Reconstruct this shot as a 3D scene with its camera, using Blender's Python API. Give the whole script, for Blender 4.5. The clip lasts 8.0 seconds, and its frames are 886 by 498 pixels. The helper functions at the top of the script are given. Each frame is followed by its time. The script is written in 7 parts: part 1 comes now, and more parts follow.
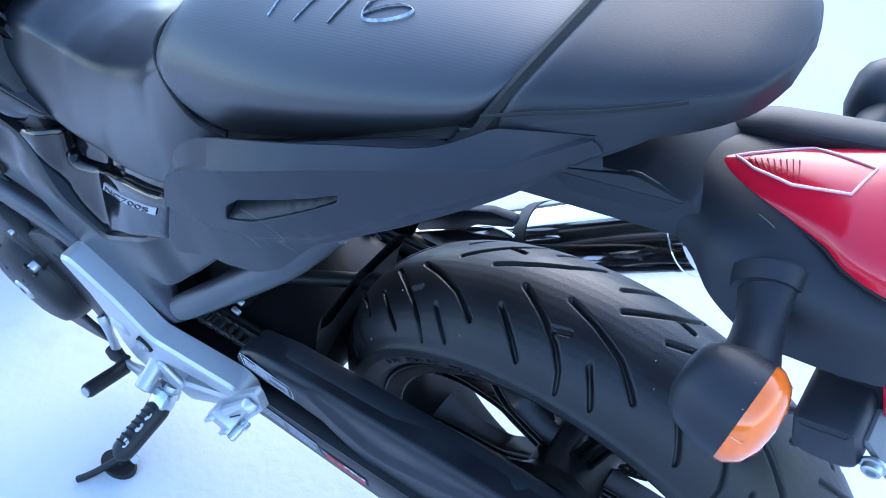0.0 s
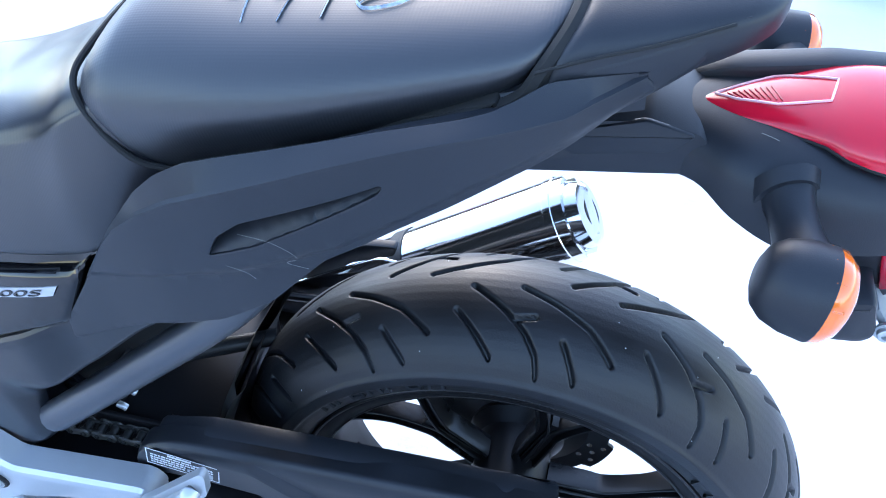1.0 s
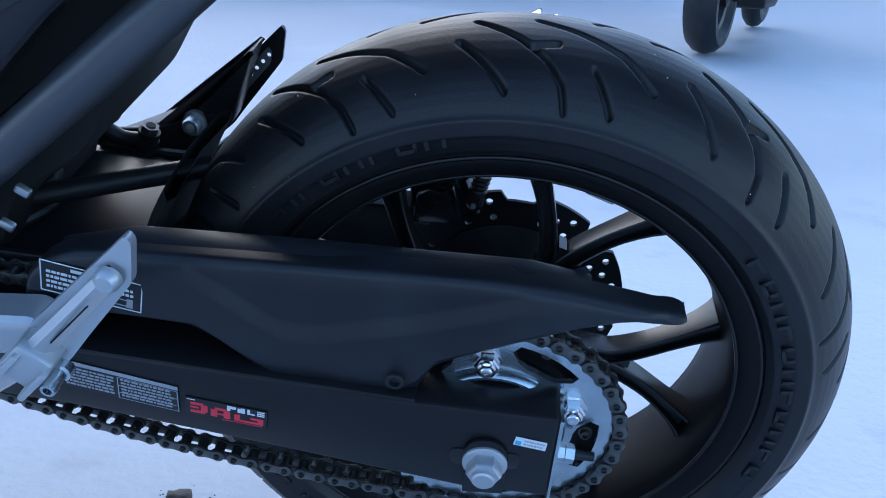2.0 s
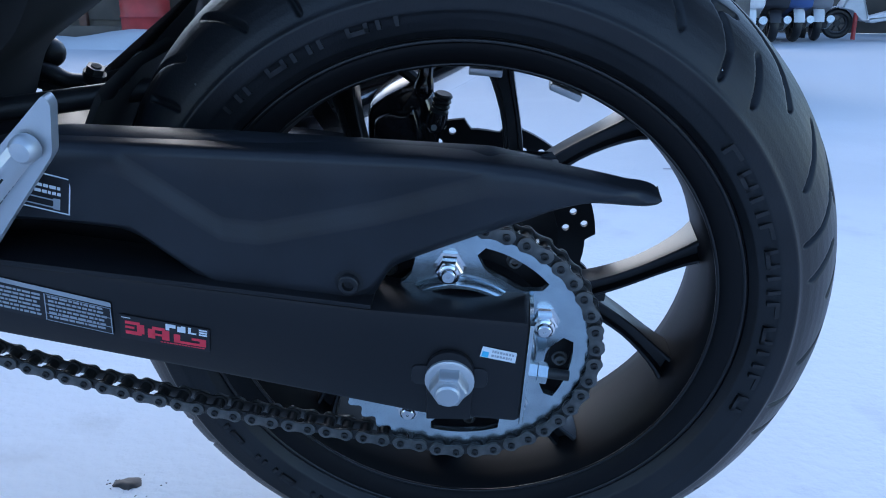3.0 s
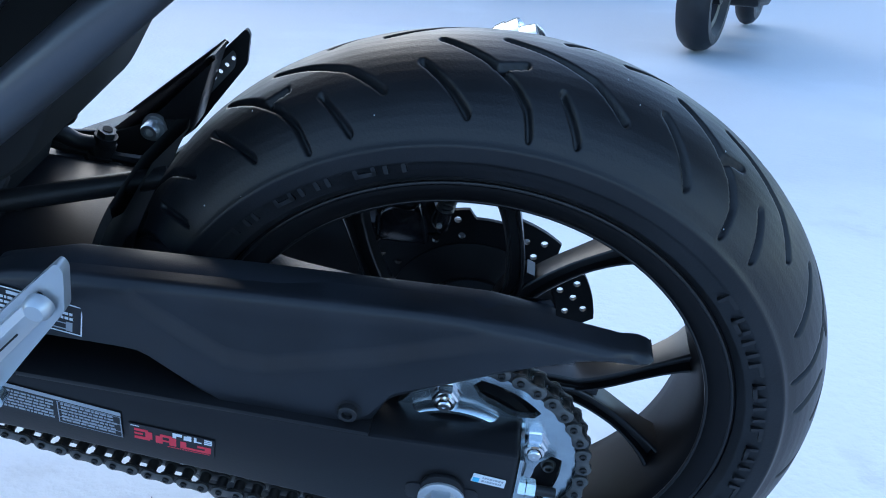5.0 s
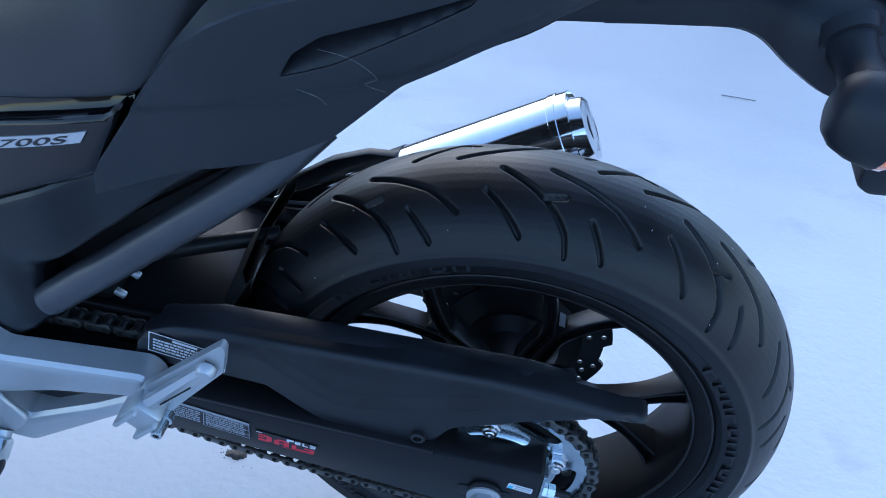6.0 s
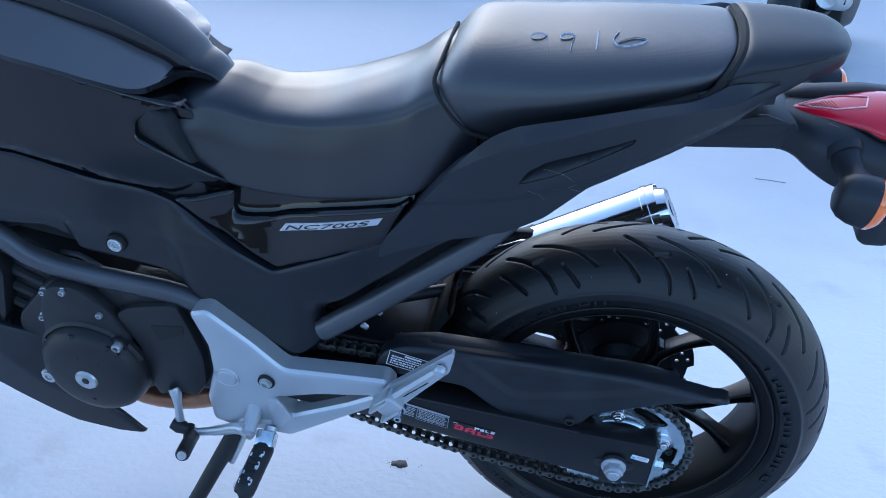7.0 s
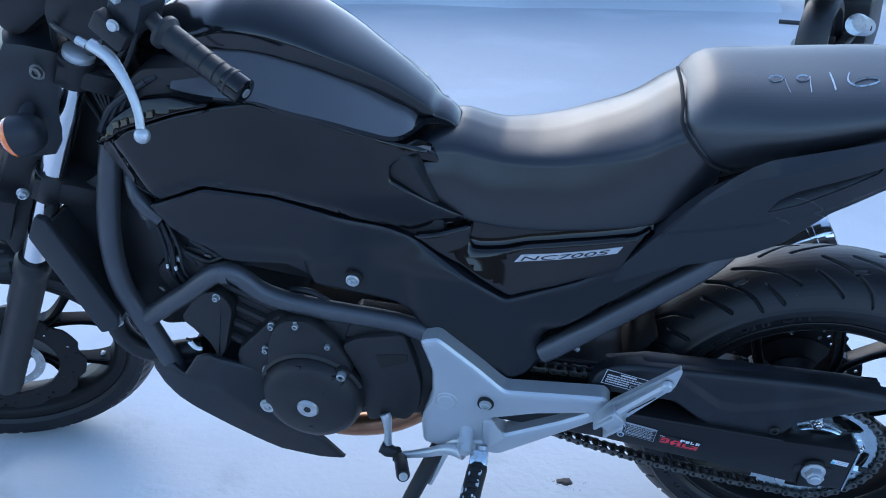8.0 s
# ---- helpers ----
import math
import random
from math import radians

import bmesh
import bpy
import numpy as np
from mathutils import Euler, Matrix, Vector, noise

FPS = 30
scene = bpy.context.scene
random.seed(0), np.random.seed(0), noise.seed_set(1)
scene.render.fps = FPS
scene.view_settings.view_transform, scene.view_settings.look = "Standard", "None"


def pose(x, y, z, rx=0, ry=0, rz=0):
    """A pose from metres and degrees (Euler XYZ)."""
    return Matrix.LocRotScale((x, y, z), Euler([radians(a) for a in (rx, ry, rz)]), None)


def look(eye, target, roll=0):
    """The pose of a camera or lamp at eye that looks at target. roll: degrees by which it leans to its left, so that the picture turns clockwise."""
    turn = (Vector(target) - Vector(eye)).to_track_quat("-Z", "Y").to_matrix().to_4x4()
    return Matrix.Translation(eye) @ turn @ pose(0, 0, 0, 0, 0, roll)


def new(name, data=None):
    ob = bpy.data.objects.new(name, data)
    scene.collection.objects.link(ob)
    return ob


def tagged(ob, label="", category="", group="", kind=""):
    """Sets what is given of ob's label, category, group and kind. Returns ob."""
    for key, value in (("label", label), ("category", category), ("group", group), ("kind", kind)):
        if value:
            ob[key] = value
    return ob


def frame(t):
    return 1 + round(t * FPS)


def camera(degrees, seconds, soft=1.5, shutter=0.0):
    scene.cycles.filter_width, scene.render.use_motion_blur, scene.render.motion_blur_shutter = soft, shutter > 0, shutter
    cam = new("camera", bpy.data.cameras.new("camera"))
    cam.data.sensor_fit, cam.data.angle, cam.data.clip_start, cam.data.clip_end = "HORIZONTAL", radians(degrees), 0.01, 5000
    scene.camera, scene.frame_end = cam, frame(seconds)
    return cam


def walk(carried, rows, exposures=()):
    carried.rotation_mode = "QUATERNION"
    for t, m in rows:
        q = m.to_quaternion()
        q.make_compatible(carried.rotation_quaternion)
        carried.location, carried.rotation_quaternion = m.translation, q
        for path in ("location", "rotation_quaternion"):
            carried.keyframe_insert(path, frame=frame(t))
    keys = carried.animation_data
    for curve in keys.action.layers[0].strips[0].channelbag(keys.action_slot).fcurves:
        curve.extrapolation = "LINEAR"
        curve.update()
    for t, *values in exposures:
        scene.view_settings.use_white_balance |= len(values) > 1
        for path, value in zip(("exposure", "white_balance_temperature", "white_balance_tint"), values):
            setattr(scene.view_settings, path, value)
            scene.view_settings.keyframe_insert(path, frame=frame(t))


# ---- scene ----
cam = camera(56.54, 8.0, 1.0)

# the motorcycle leans on its side stand: its own axes (x back, y to its right, z up, from the rear axle) in the world
BIKE = Matrix(((0.99967, 0.00603, 0.02514, 0), (0, 0.97239, -0.23337, 0), (-0.02586, 0.23329, 0.97206, 0.3056), (0, 0, 0, 1)))
ROWS = [
    (0.0, 0.2646, -0.3768, 0.9024, 41.56, 9.40, 35.78),
    (0.5, 0.1778, -0.4106, 0.8821, 41.27, 7.07, 24.74),
    (1.0, 0.0868, -0.5032, 0.8729, 44.94, 2.96, 13.43),
    (1.2, 0.0430, -0.5458, 0.8518, 46.52, 2.28, 10.19),
    (1.5, -0.0018, -0.5813, 0.7734, 48.74, 0.54, 7.91),
    (1.8, -0.0067, -0.6004, 0.6181, 51.94, -0.59, 7.08),
    (2.0, 0.0031, -0.6099, 0.5320, 54.28, -1.05, 6.29),
    (2.2, 0.0089, -0.6164, 0.4740, 55.90, -1.01, 5.57),
    (3.3, 0.0279, -0.6492, 0.3904, 59.76, -0.76, 4.42),
    (3.5, 0.0276, -0.6536, 0.3878, 59.56, -0.85, 4.31),
    (4.0, 0.0288, -0.6464, 0.3898, 58.81, -1.33, 5.16),
    (4.5, 0.0303, -0.6026, 0.4482, 57.31, -2.38, 5.92),
    (4.7, 0.0270, -0.5775, 0.4821, 56.06, -2.58, 5.96),
    (5.8, 0.0028, -0.5775, 0.7292, 45.91, -3.13, 9.63),
    (6.0, -0.0019, -0.6038, 0.7883, 45.36, -2.67, 10.44),
    (6.3, -0.0171, -0.6814, 0.8656, 46.41, -1.55, 11.30),
    (6.5, -0.0383, -0.7570, 0.9214, 47.12, -1.06, 11.51),
    (6.7, -0.0606, -0.8495, 0.9754, 48.56, -0.90, 11.60),
    (7.0, -0.1135, -0.9587, 1.0235, 51.22, -0.49, 11.22),
    (7.2, -0.1718, -0.9981, 1.0377, 52.56, -0.06, 11.09),
    (7.5, -0.2668, -1.0430, 1.0616, 53.50, 0.52, 11.19),
    (8.0, -0.4376, -1.0975, 1.0814, 53.38, 0.55, 9.51),
]
EXPOSURES = [(0.0, 2.4, 5610, 9), (0.5, 2.99, 5810, 10), (1.0, 2.70, 6210, 10), (1.2, 2.32, 6300, 8), (1.5, 1.75, 6100, 6), (1.8, 1.54, 5960, 4), (2.0, 1.44, 5660, 7), (3.5, 1.44, 5660, 7), (4.5, 1.64, 5760, 5), (4.7, 1.74, 5860, 3), (5.8, 1.47, 5660, 6), (6.5, 1.54, 5610, 7), (8.0, 1.50, 5760, 6)]
walk(cam, [(t, BIKE @ pose(x, y, z, rx, ry, rz)) for t, x, y, z, rx, ry, rz in ROWS], EXPOSURES)

# ---- sky and sun ----
world = bpy.data.worlds.new("sky")
scene.world = world
world.use_nodes = True
wn, wl = world.node_tree.nodes, world.node_tree.links
sky = wn.new("ShaderNodeTexSky")
sky.sky_type, sky.sun_disc = "NISHITA", False
sky.sun_elevation, sky.sun_rotation = radians(36), radians(-22)
sky.air_density, sky.dust_density, sky.ozone_density = 1.0, 0.8, 1.2
wl.new(sky.outputs["Color"], wn["Background"].inputs["Color"])
wn["Background"].inputs["Strength"].default_value = 0.15
sun_data = bpy.data.lights.new("sun", "SUN")
sun_data.energy, sun_data.angle, sun_data.color = 0.15, radians(34), (1.0, 0.85, 0.66)
sun = new("sun", sun_data)
sun.matrix_world = look((-3.14, 7.78, 6.10), (0, 0, 0))

# ---- materials ----
def material(name, base, rough=0.5, metal=0.0, grain=0.0, grain_scale=400.0, stain=0.15, stain_scale=6.0, coat=0.0, transmission=0.0, specular=0.5, dots=0.0, dot_scale=300.0):
    """A procedural surface: colour and gloss vary at two scales, with a fine relief."""
    m = bpy.data.materials.new(name)
    m.use_nodes = True
    n, l = m.node_tree.nodes, m.node_tree.links
    b = n["Principled BSDF"]
    b.inputs["Metallic"].default_value = metal
    b.inputs["Coat Weight"].default_value = coat
    b.inputs["Coat Roughness"].default_value = 0.04
    b.inputs["Transmission Weight"].default_value = transmission
    b.inputs["Specular IOR Level"].default_value = specular
    co = n.new("ShaderNodeTexCoord")
    big, fine = n.new("ShaderNodeTexNoise"), n.new("ShaderNodeTexNoise")
    big.inputs["Scale"].default_value, big.inputs["Detail"].default_value = stain_scale, 6
    fine.inputs["Scale"].default_value, fine.inputs["Detail"].default_value = grain_scale, 3
    for t in (big, fine):
        l.new(co.outputs["Object"], t.inputs["Vector"])
    ramp = n.new("ShaderNodeMapRange")
    ramp.inputs["From Min"].default_value, ramp.inputs["From Max"].default_value = 0.3, 0.7
    ramp.inputs["To Min"].default_value, ramp.inputs["To Max"].default_value = 1 - stain, 1 + stain
    l.new(big.outputs["Fac"], ramp.inputs["Value"])
    tint = n.new("ShaderNodeVectorMath")
    tint.operation = "SCALE"
    tint.inputs[0].default_value = base
    l.new(ramp.outputs["Result"], tint.inputs["Scale"])
    l.new(tint.outputs["Vector"], b.inputs["Base Color"])
    gloss = n.new("ShaderNodeMapRange")
    gloss.inputs["To Min"].default_value, gloss.inputs["To Max"].default_value = rough * (1 - stain), min(1, rough * (1 + stain))
    l.new(big.outputs["Fac"], gloss.inputs["Value"])
    l.new(gloss.outputs["Result"], b.inputs["Roughness"])
    height = fine.outputs["Fac"]
    if dots:
        v = n.new("ShaderNodeTexVoronoi")
        v.voronoi_dimensions = "2D"
        v.inputs["Scale"].default_value, v.inputs["Randomness"].default_value = dot_scale, 0.0
        l.new(co.outputs["Object"], v.inputs["Vector"])
        height = v.outputs["Distance"]
        grain = dots
    if grain:
        bump = n.new("ShaderNodeBump")
        bump.inputs["Strength"].default_value, bump.inputs["Distance"].default_value = grain, 0.001
        l.new(height, bump.inputs["Height"])
        l.new(bump.outputs["Normal"], b.inputs["Normal"])
    return m


PLASTIC = material("matte_black_plastic", (0.0145, 0.0165, 0.0215), 0.46, grain=0.10, grain_scale=900, stain=0.2, specular=0.37)
GUARD_PLASTIC = material("satin_black_guard_plastic", (0.0115, 0.0130, 0.0170), 0.40, grain=0.08, grain_scale=900, stain=0.4, stain_scale=16, specular=0.42)
GLOSS = material("gloss_black_paint", (0.004, 0.004, 0.005), 0.07, stain=0.15, stain_scale=3, specular=0.42)
GRAPHITE = material("graphite_tank_paint", (0.007, 0.0075, 0.0095), 0.13, stain=0.1, specular=0.5)
KNEE = material("grey_satin_knee_panel", (0.06, 0.062, 0.07), 0.24, stain=0.06, specular=0.6)
SATIN = material("satin_black_panel", (0.0065, 0.0073, 0.0100), 0.30, grain=0.08, grain_scale=900, stain=0.15, specular=0.42)
VINYL = material("black_seat_vinyl", (0.017, 0.0185, 0.023), 0.40, dots=0.11, dot_scale=420, stain=0.14, specular=0.8)
VINYL_RIB = material("fine_seat_vinyl", (0.009, 0.0101, 0.0135), 0.32, dots=0.07, dot_scale=560, stain=0.14, specular=0.62)
FRAME = material("gunmetal_frame_paint", (0.075, 0.079, 0.090), 0.36, metal=0.5, grain=0.1, grain_scale=600)
SILVER = material("silver_cast_aluminium", (0.50, 0.52, 0.545), 0.36, metal=0.6, grain=0.12, grain_scale=500, stain=0.08)
CHROME = material("polished_steel", (0.72, 0.72, 0.73), 0.1, metal=1.0, stain=0.1)
ZINC = material("zinc_plated_steel", (0.55, 0.62, 0.66), 0.22, metal=0.95, stain=0.2, stain_scale=40, grain=0.05, grain_scale=300)
STEEL = material("bolt_steel", (0.5, 0.52, 0.53), 0.35, metal=0.8, stain=0.15, stain_scale=60)
CHAIN_STEEL = material("chain_steel", (0.13, 0.13, 0.125), 0.38, metal=0.8, stain=0.4, stain_scale=80)
CHAIN_DARK = material("greased_chain_steel", (0.03, 0.03, 0.03), 0.4, metal=0.5, stain=0.3, stain_scale=80)
RUBBER = material("tyre_rubber", (0.0085, 0.0093, 0.0115), 0.44, grain=0.2, grain_scale=500, stain=0.45, stain_scale=14, specular=0.42)
NEAR_BLACK = material("near_black_matte", (0.008, 0.008, 0.008), 0.8)
WHEEL = material("black_wheel_paint", (0.008, 0.008, 0.009), 0.42, grain=0.06, grain_scale=600, stain=0.15, specular=0.25)
SPOKE = material("black_spoke_paint", (0.006, 0.006, 0.0068), 0.28, grain=0.06, grain_scale=600, stain=0.15, specular=0.42)
RIM = material("black_rim_paint", (0.006, 0.006, 0.007), 0.5, grain=0.06, grain_scale=600, stain=0.15, specular=0.14)
ENGINE = material("black_engine_casting", (0.015, 0.015, 0.0165), 0.45, grain=0.35, grain_scale=260, stain=0.2, stain_scale=20, specular=0.35)
CALIPER = material("gloss_black_caliper_paint", (0.008, 0.008, 0.010), 0.16, stain=0.3, stain_scale=40, specular=0.6)
ARM = material("black_swingarm_paint", (0.008, 0.008, 0.0095), 0.38, grain=0.08, grain_scale=500, stain=0.15, specular=0.35)
RED = material("red_lens", (0.55, 0.008, 0.03), 0.16, coat=0.1, stain=0.05)
RED_DEEP = material("deep_red_reflector", (0.40, 0.01, 0.03), 0.2, coat=0.6, stain=0.3, stain_scale=120)
AMBER = material("amber_lens", (0.85, 0.16, 0.01), 0.15, coat=0.8, stain=0.12, stain_scale=90)
COPPER = material("heat_stained_exhaust", (0.30, 0.16, 0.10), 0.32, metal=0.9, stain=0.3, stain_scale=20)
WHITE_INK = material("white_print", (0.75, 0.77, 0.8), 0.5, stain=0.05)
RED_INK = material("red_print", (0.75, 0.04, 0.07), 0.5, stain=0.05)
BLUE_INK = material("cyan_print", (0.1, 0.5, 0.75), 0.5, stain=0.05)
LABEL = material("black_sticker", (0.008, 0.008, 0.01), 0.4, stain=0.05)
GREY_INK = material("grey_print", (0.36, 0.38, 0.42), 0.5, stain=0.1)
CHALK = material("chalk_mark", (0.34, 0.40, 0.48), 0.9, stain=0.5, stain_scale=250)
DUST = material("pale_lint", (0.22, 0.22, 0.21), 0.9)

# ---- tools ----
AXLE = 0.3056  # height of the rear axle over the ground


def catmull(pts, n=6, closed=False):
    """Points on a smooth line through pts."""
    pts = [Vector(p) for p in pts]
    k, out = len(pts), []
    for i in range(k if closed else k - 1):
        a, b, c, d = (pts[(i + j) % k] if closed else pts[max(0, min(k - 1, i + j))] for j in (-1, 0, 1, 2))
        for s in range(n):
            t = s / n
            out.append(0.5 * (2 * b + (c - a) * t + (2 * a - 5 * b + 4 * c - d) * t * t + (3 * b - a - 3 * c + d) * t ** 3))
    return out if closed else out + [pts[-1]]


def mesh_of(name, verts, faces, mat, angle=38):
    me = bpy.data.meshes.new(name)
    me.from_pydata([tuple(v) for v in verts], [], faces)
    bm = bmesh.new()
    bm.from_mesh(me)
    bmesh.ops.recalc_face_normals(bm, faces=bm.faces)
    bm.to_mesh(me)
    bm.free()
    return finish(me, mat, angle)


def finish(me, mat, angle=38):
    for m in mat if isinstance(mat, (list, tuple)) else (mat,):
        me.materials.append(m)
    me.polygons.foreach_set("use_smooth", [True] * len(me.polygons))
    me.set_sharp_from_angle(angle=radians(angle))
    return me


def part(name, me, parent, label=""):
    """Links a mesh as one object under a thing (an Empty at the ground) or under a part."""
    ob = new(name, me)
    ob.parent = parent
    if parent.type == "EMPTY" and parent.get("lift"):
        ob.location = (0, 0, parent["lift"])
    if label:
        tagged(ob, label)
    return ob


def bm_mesh(name, bm, mat, angle=38):
    bmesh.ops.recalc_face_normals(bm, faces=bm.faces)
    me = bpy.data.meshes.new(name)
    bm.to_mesh(me)
    bm.free()
    return finish(me, mat, angle)


def joined(name, meshes, mat=None, angle=38):
    """One mesh out of several; keeps each one's material."""
    bm = bmesh.new()
    mats = []
    for me in meshes:
        k = len(bm.faces)
        bm.from_mesh(me)
        bm.faces.ensure_lookup_table()
        for i in range(k, len(bm.faces)):
            m = me.materials[bm.faces[i].material_index]
            if m not in mats:
                mats.append(m)
            bm.faces[i].material_index = mats.index(m)
        bpy.data.meshes.remove(me)
    out = bpy.data.meshes.new(name)
    bm.to_mesh(out)
    bm.free()
    return finish(out, mat or mats, angle)


def loft(rings, closed=True, caps=True):
    """Verts and faces through rings of equal count."""
    n = len(rings[0])
    verts = [v for r in rings for v in r]
    faces = []
    for i in range(len(rings) - 1):
        for j in range(n if closed else n - 1):
            a, b = i * n + j, i * n + (j + 1) % n
            faces.append((a, b, b + n, a + n))
    if caps and closed:
        faces += [tuple(range(n)), tuple(range((len(rings) - 1) * n, len(rings) * n))]
    return verts, faces


def tube_mesh(name, pts, radius, mat, seg=14, smooth=5, flat=1.0):
    """A round bar along a smooth line; radius may be a list, one per point."""
    radii = radius if isinstance(radius, (list, tuple)) else [radius] * len(pts)
    line = catmull(pts, smooth) if smooth > 1 else [Vector(p) for p in pts]
    rr = [v.x for v in catmull([(r, 0, 0) for r in radii], smooth)] if smooth > 1 else radii
    rings = []
    side = None
    for i, p in enumerate(line):
        d = (line[min(i + 1, len(line) - 1)] - line[max(i - 1, 0)]).normalized()
        side = d.orthogonal() if side is None else (side - d * side.dot(d))
        side.normalize()
        up = d.cross(side)
        rings.append([p + rr[i] * (math.cos(a) * side + flat * math.sin(a) * up) for a in (2 * math.pi * k / seg for k in range(seg))])
    return mesh_of(name, *loft(rings), mat)


def lathe_mesh(name, profile, mat, centre=(0, 0, 0), seg=48, closed=False, angle=38, arc=None):
    """Turns (radius, y) pairs about the y axis through centre."""
    cx, cy, cz = centre
    a0, a1 = arc or (0, 2 * math.pi)
    k = seg if arc is None else seg + 1
    rings = []
    for s in range(k):
        a = a0 + (a1 - a0) * s / seg
        rings.append([(cx + r * math.cos(a), cy + y, cz + r * math.sin(a)) for r, y in profile])
    n = len(profile)
    verts = [v for r in rings for v in r]
    faces = []
    for i in range(seg):
        for j in range(n if closed else n - 1):
            p, q = i * n + j, ((i + 1) % k) * n + j
            p2, q2 = i * n + (j + 1) % n, ((i + 1) % k) * n + (j + 1) % n
            faces.append((p, p2, q2, q))
    bm = bmesh.new()
    vs = [bm.verts.new(v) for v in verts]
    for f in faces:
        try:
            bm.faces.new([vs[i] for i in f])
        except ValueError:
            pass
    bmesh.ops.remove_doubles(bm, verts=bm.verts, dist=1e-6)
    return bm_mesh(name, bm, mat, angle)


def smooth_outline(pts, n=4):
    return [(v.x, v.y) for v in catmull([(x, z, 0) for x, z in pts], n, True)] if n > 1 else list(pts)


def corner_outline(pts, r=0.01, n=4):
    """A polygon whose corners are rounded."""
    out = []
    k = len(pts)
    for i in range(k):
        p, a, b = Vector(pts[i]), Vector(pts[i - 1]), Vector(pts[(i + 1) % k])
        u, w = a - p, b - p
        d = min(r, 0.45 * u.length, 0.45 * w.length)
        s, e = p + u.normalized() * d, p + w.normalized() * d
        for j in range(n + 1):
            t = j / n
            out.append(tuple((1 - t) ** 2 * s + 2 * t * (1 - t) * p + t * t * e))
    return out


def in_poly(x, z, poly):
    inside = False
    j = len(poly) - 1
    for i in range(len(poly)):
        (xi, zi), (xj, zj) = poly[i], poly[j]
        if (zi > z) != (zj > z) and x < (xj - xi) * (z - zi) / (zj - zi) + xi:
            inside = not inside
        j = i
    return inside


def edge_dist(x, z, poly):
    p = np.array(poly)
    q = np.roll(p, -1, 0)
    d = q - p
    t = np.clip(((x - p[:, 0]) * d[:, 0] + (z - p[:, 1]) * d[:, 1]) / ((d ** 2).sum(1) + 1e-12), 0, 1)
    return float(np.sqrt(((p + t[:, None] * d - (x, z)) ** 2).sum(1)).min())


def dense_ring(ring, step):
    """The closed outline with further points on its long sides."""
    out = []
    for a, b in zip(ring, list(ring[1:]) + [ring[0]]):
        k = max(1, int(math.hypot(b[0] - a[0], b[1] - a[1]) / step))
        out += [(a[0] + (b[0] - a[0]) * i / k, a[1] + (b[1] - a[1]) * i / k) for i in range(k)]
    return out


def panel_mesh(name, outline, depth, mat, thick=0.012, edge=0.008, drop=0.006, step=0.012, holes=(), angle=38, creases=()):
    """A moulded shell: an outline in x and z, pushed out to y = depth(x, z), its rim rounded over and turned inwards by thick. holes: outlines cut through."""
    rings = [dense_ring(outline, step * 0.7)] + [dense_ring(h, step * 0.7) for h in holes]
    pts, edges = [], []
    for ring in rings:
        s = len(pts)
        pts += ring
        edges += [(s + i, s + (i + 1) % len(ring)) for i in range(len(ring))]
    xs, zs = [p[0] for p in outline], [p[1] for p in outline]
    inner = []
    for ring, sign in [(rings[0], 1)] + [(r, -1) for r in rings[1:]]:
        for i, p in enumerate(ring):
            a, b = Vector(ring[i - 1]), Vector(ring[(i + 1) % len(ring)])
            d = (b - a)
            if d.length < 1e-9:
                continue
            nn = Vector((-d.y, d.x)).normalized() * edge
            for k in (-1, -0.5, 0.5, 1):
                inner.append((p[0] + nn.x * k, p[1] + nn.y * k, abs(k) * edge * 0.97))
    x = min(xs) + step / 2
    while x < max(xs):
        z = min(zs) + step / 2
        while z < max(zs):
            inner.append((x, z, 1.4 * edge))
            z += step
        x += step
    for line in creases:
        dense = [(a[0] + (b[0] - a[0]) * i / 8, a[1] + (b[1] - a[1]) * i / 8) for a, b in zip(line, line[1:]) for i in range(8)] + [tuple(line[-1])]
        last = None
        for q in dense:
            if in_poly(*q, rings[0]) and not any(in_poly(*q, h) for h in rings[1:]) and min(edge_dist(*q, r) for r in rings) > 0.002:
                pts.append(q)
                if last is not None:
                    edges.append((last, len(pts) - 1))
                last = len(pts) - 1
            else:
                last = None
    for x, z, least in inner:
        if in_poly(x, z, rings[0]) and not any(in_poly(x, z, h) for h in rings[1:]):
            if min(edge_dist(x, z, r) for r in rings) > least:
                pts.append((x, z))
    from mathutils.geometry import delaunay_2d_cdt
    v2, _, tris, orig, _, _ = delaunay_2d_cdt([Vector(p) for p in pts], edges, [], 0, 1e-6, True)
    verts = []
    for v in v2:
        d = min(edge_dist(v.x, v.y, r) for r in rings)
        k = max(0.0, 1 - d / edge) if edge > 0 else 0
        y = depth(v.x, v.y)
        verts.append((v.x, y - math.copysign(drop * k * k, y), v.y))
    faces = []
    for f in tris:
        cx, cz = sum(v2[i].x for i in f) / len(f), sum(v2[i].y for i in f) / len(f)
        if in_poly(cx, cz, rings[0]) and not any(in_poly(cx, cz, h) for h in rings[1:]):
            faces.append(tuple(f))
    count = {}
    for f in faces:
        for i in range(len(f)):
            e = (f[i], f[(i + 1) % len(f)])
            count[tuple(sorted(e))] = count.get(tuple(sorted(e)), 0) + 1
    back = {}
    for e, c in count.items():
        if c == 1:
            for i in e:
                if i not in back:
                    xx, yy, zz = verts[i]
                    back[i] = len(verts)
                    verts.append((xx, yy - math.copysign(thick, yy), zz))
            faces.append((e[0], e[1], back[e[1]], back[e[0]]))
    return mesh_of(name, verts, faces, mat, angle)


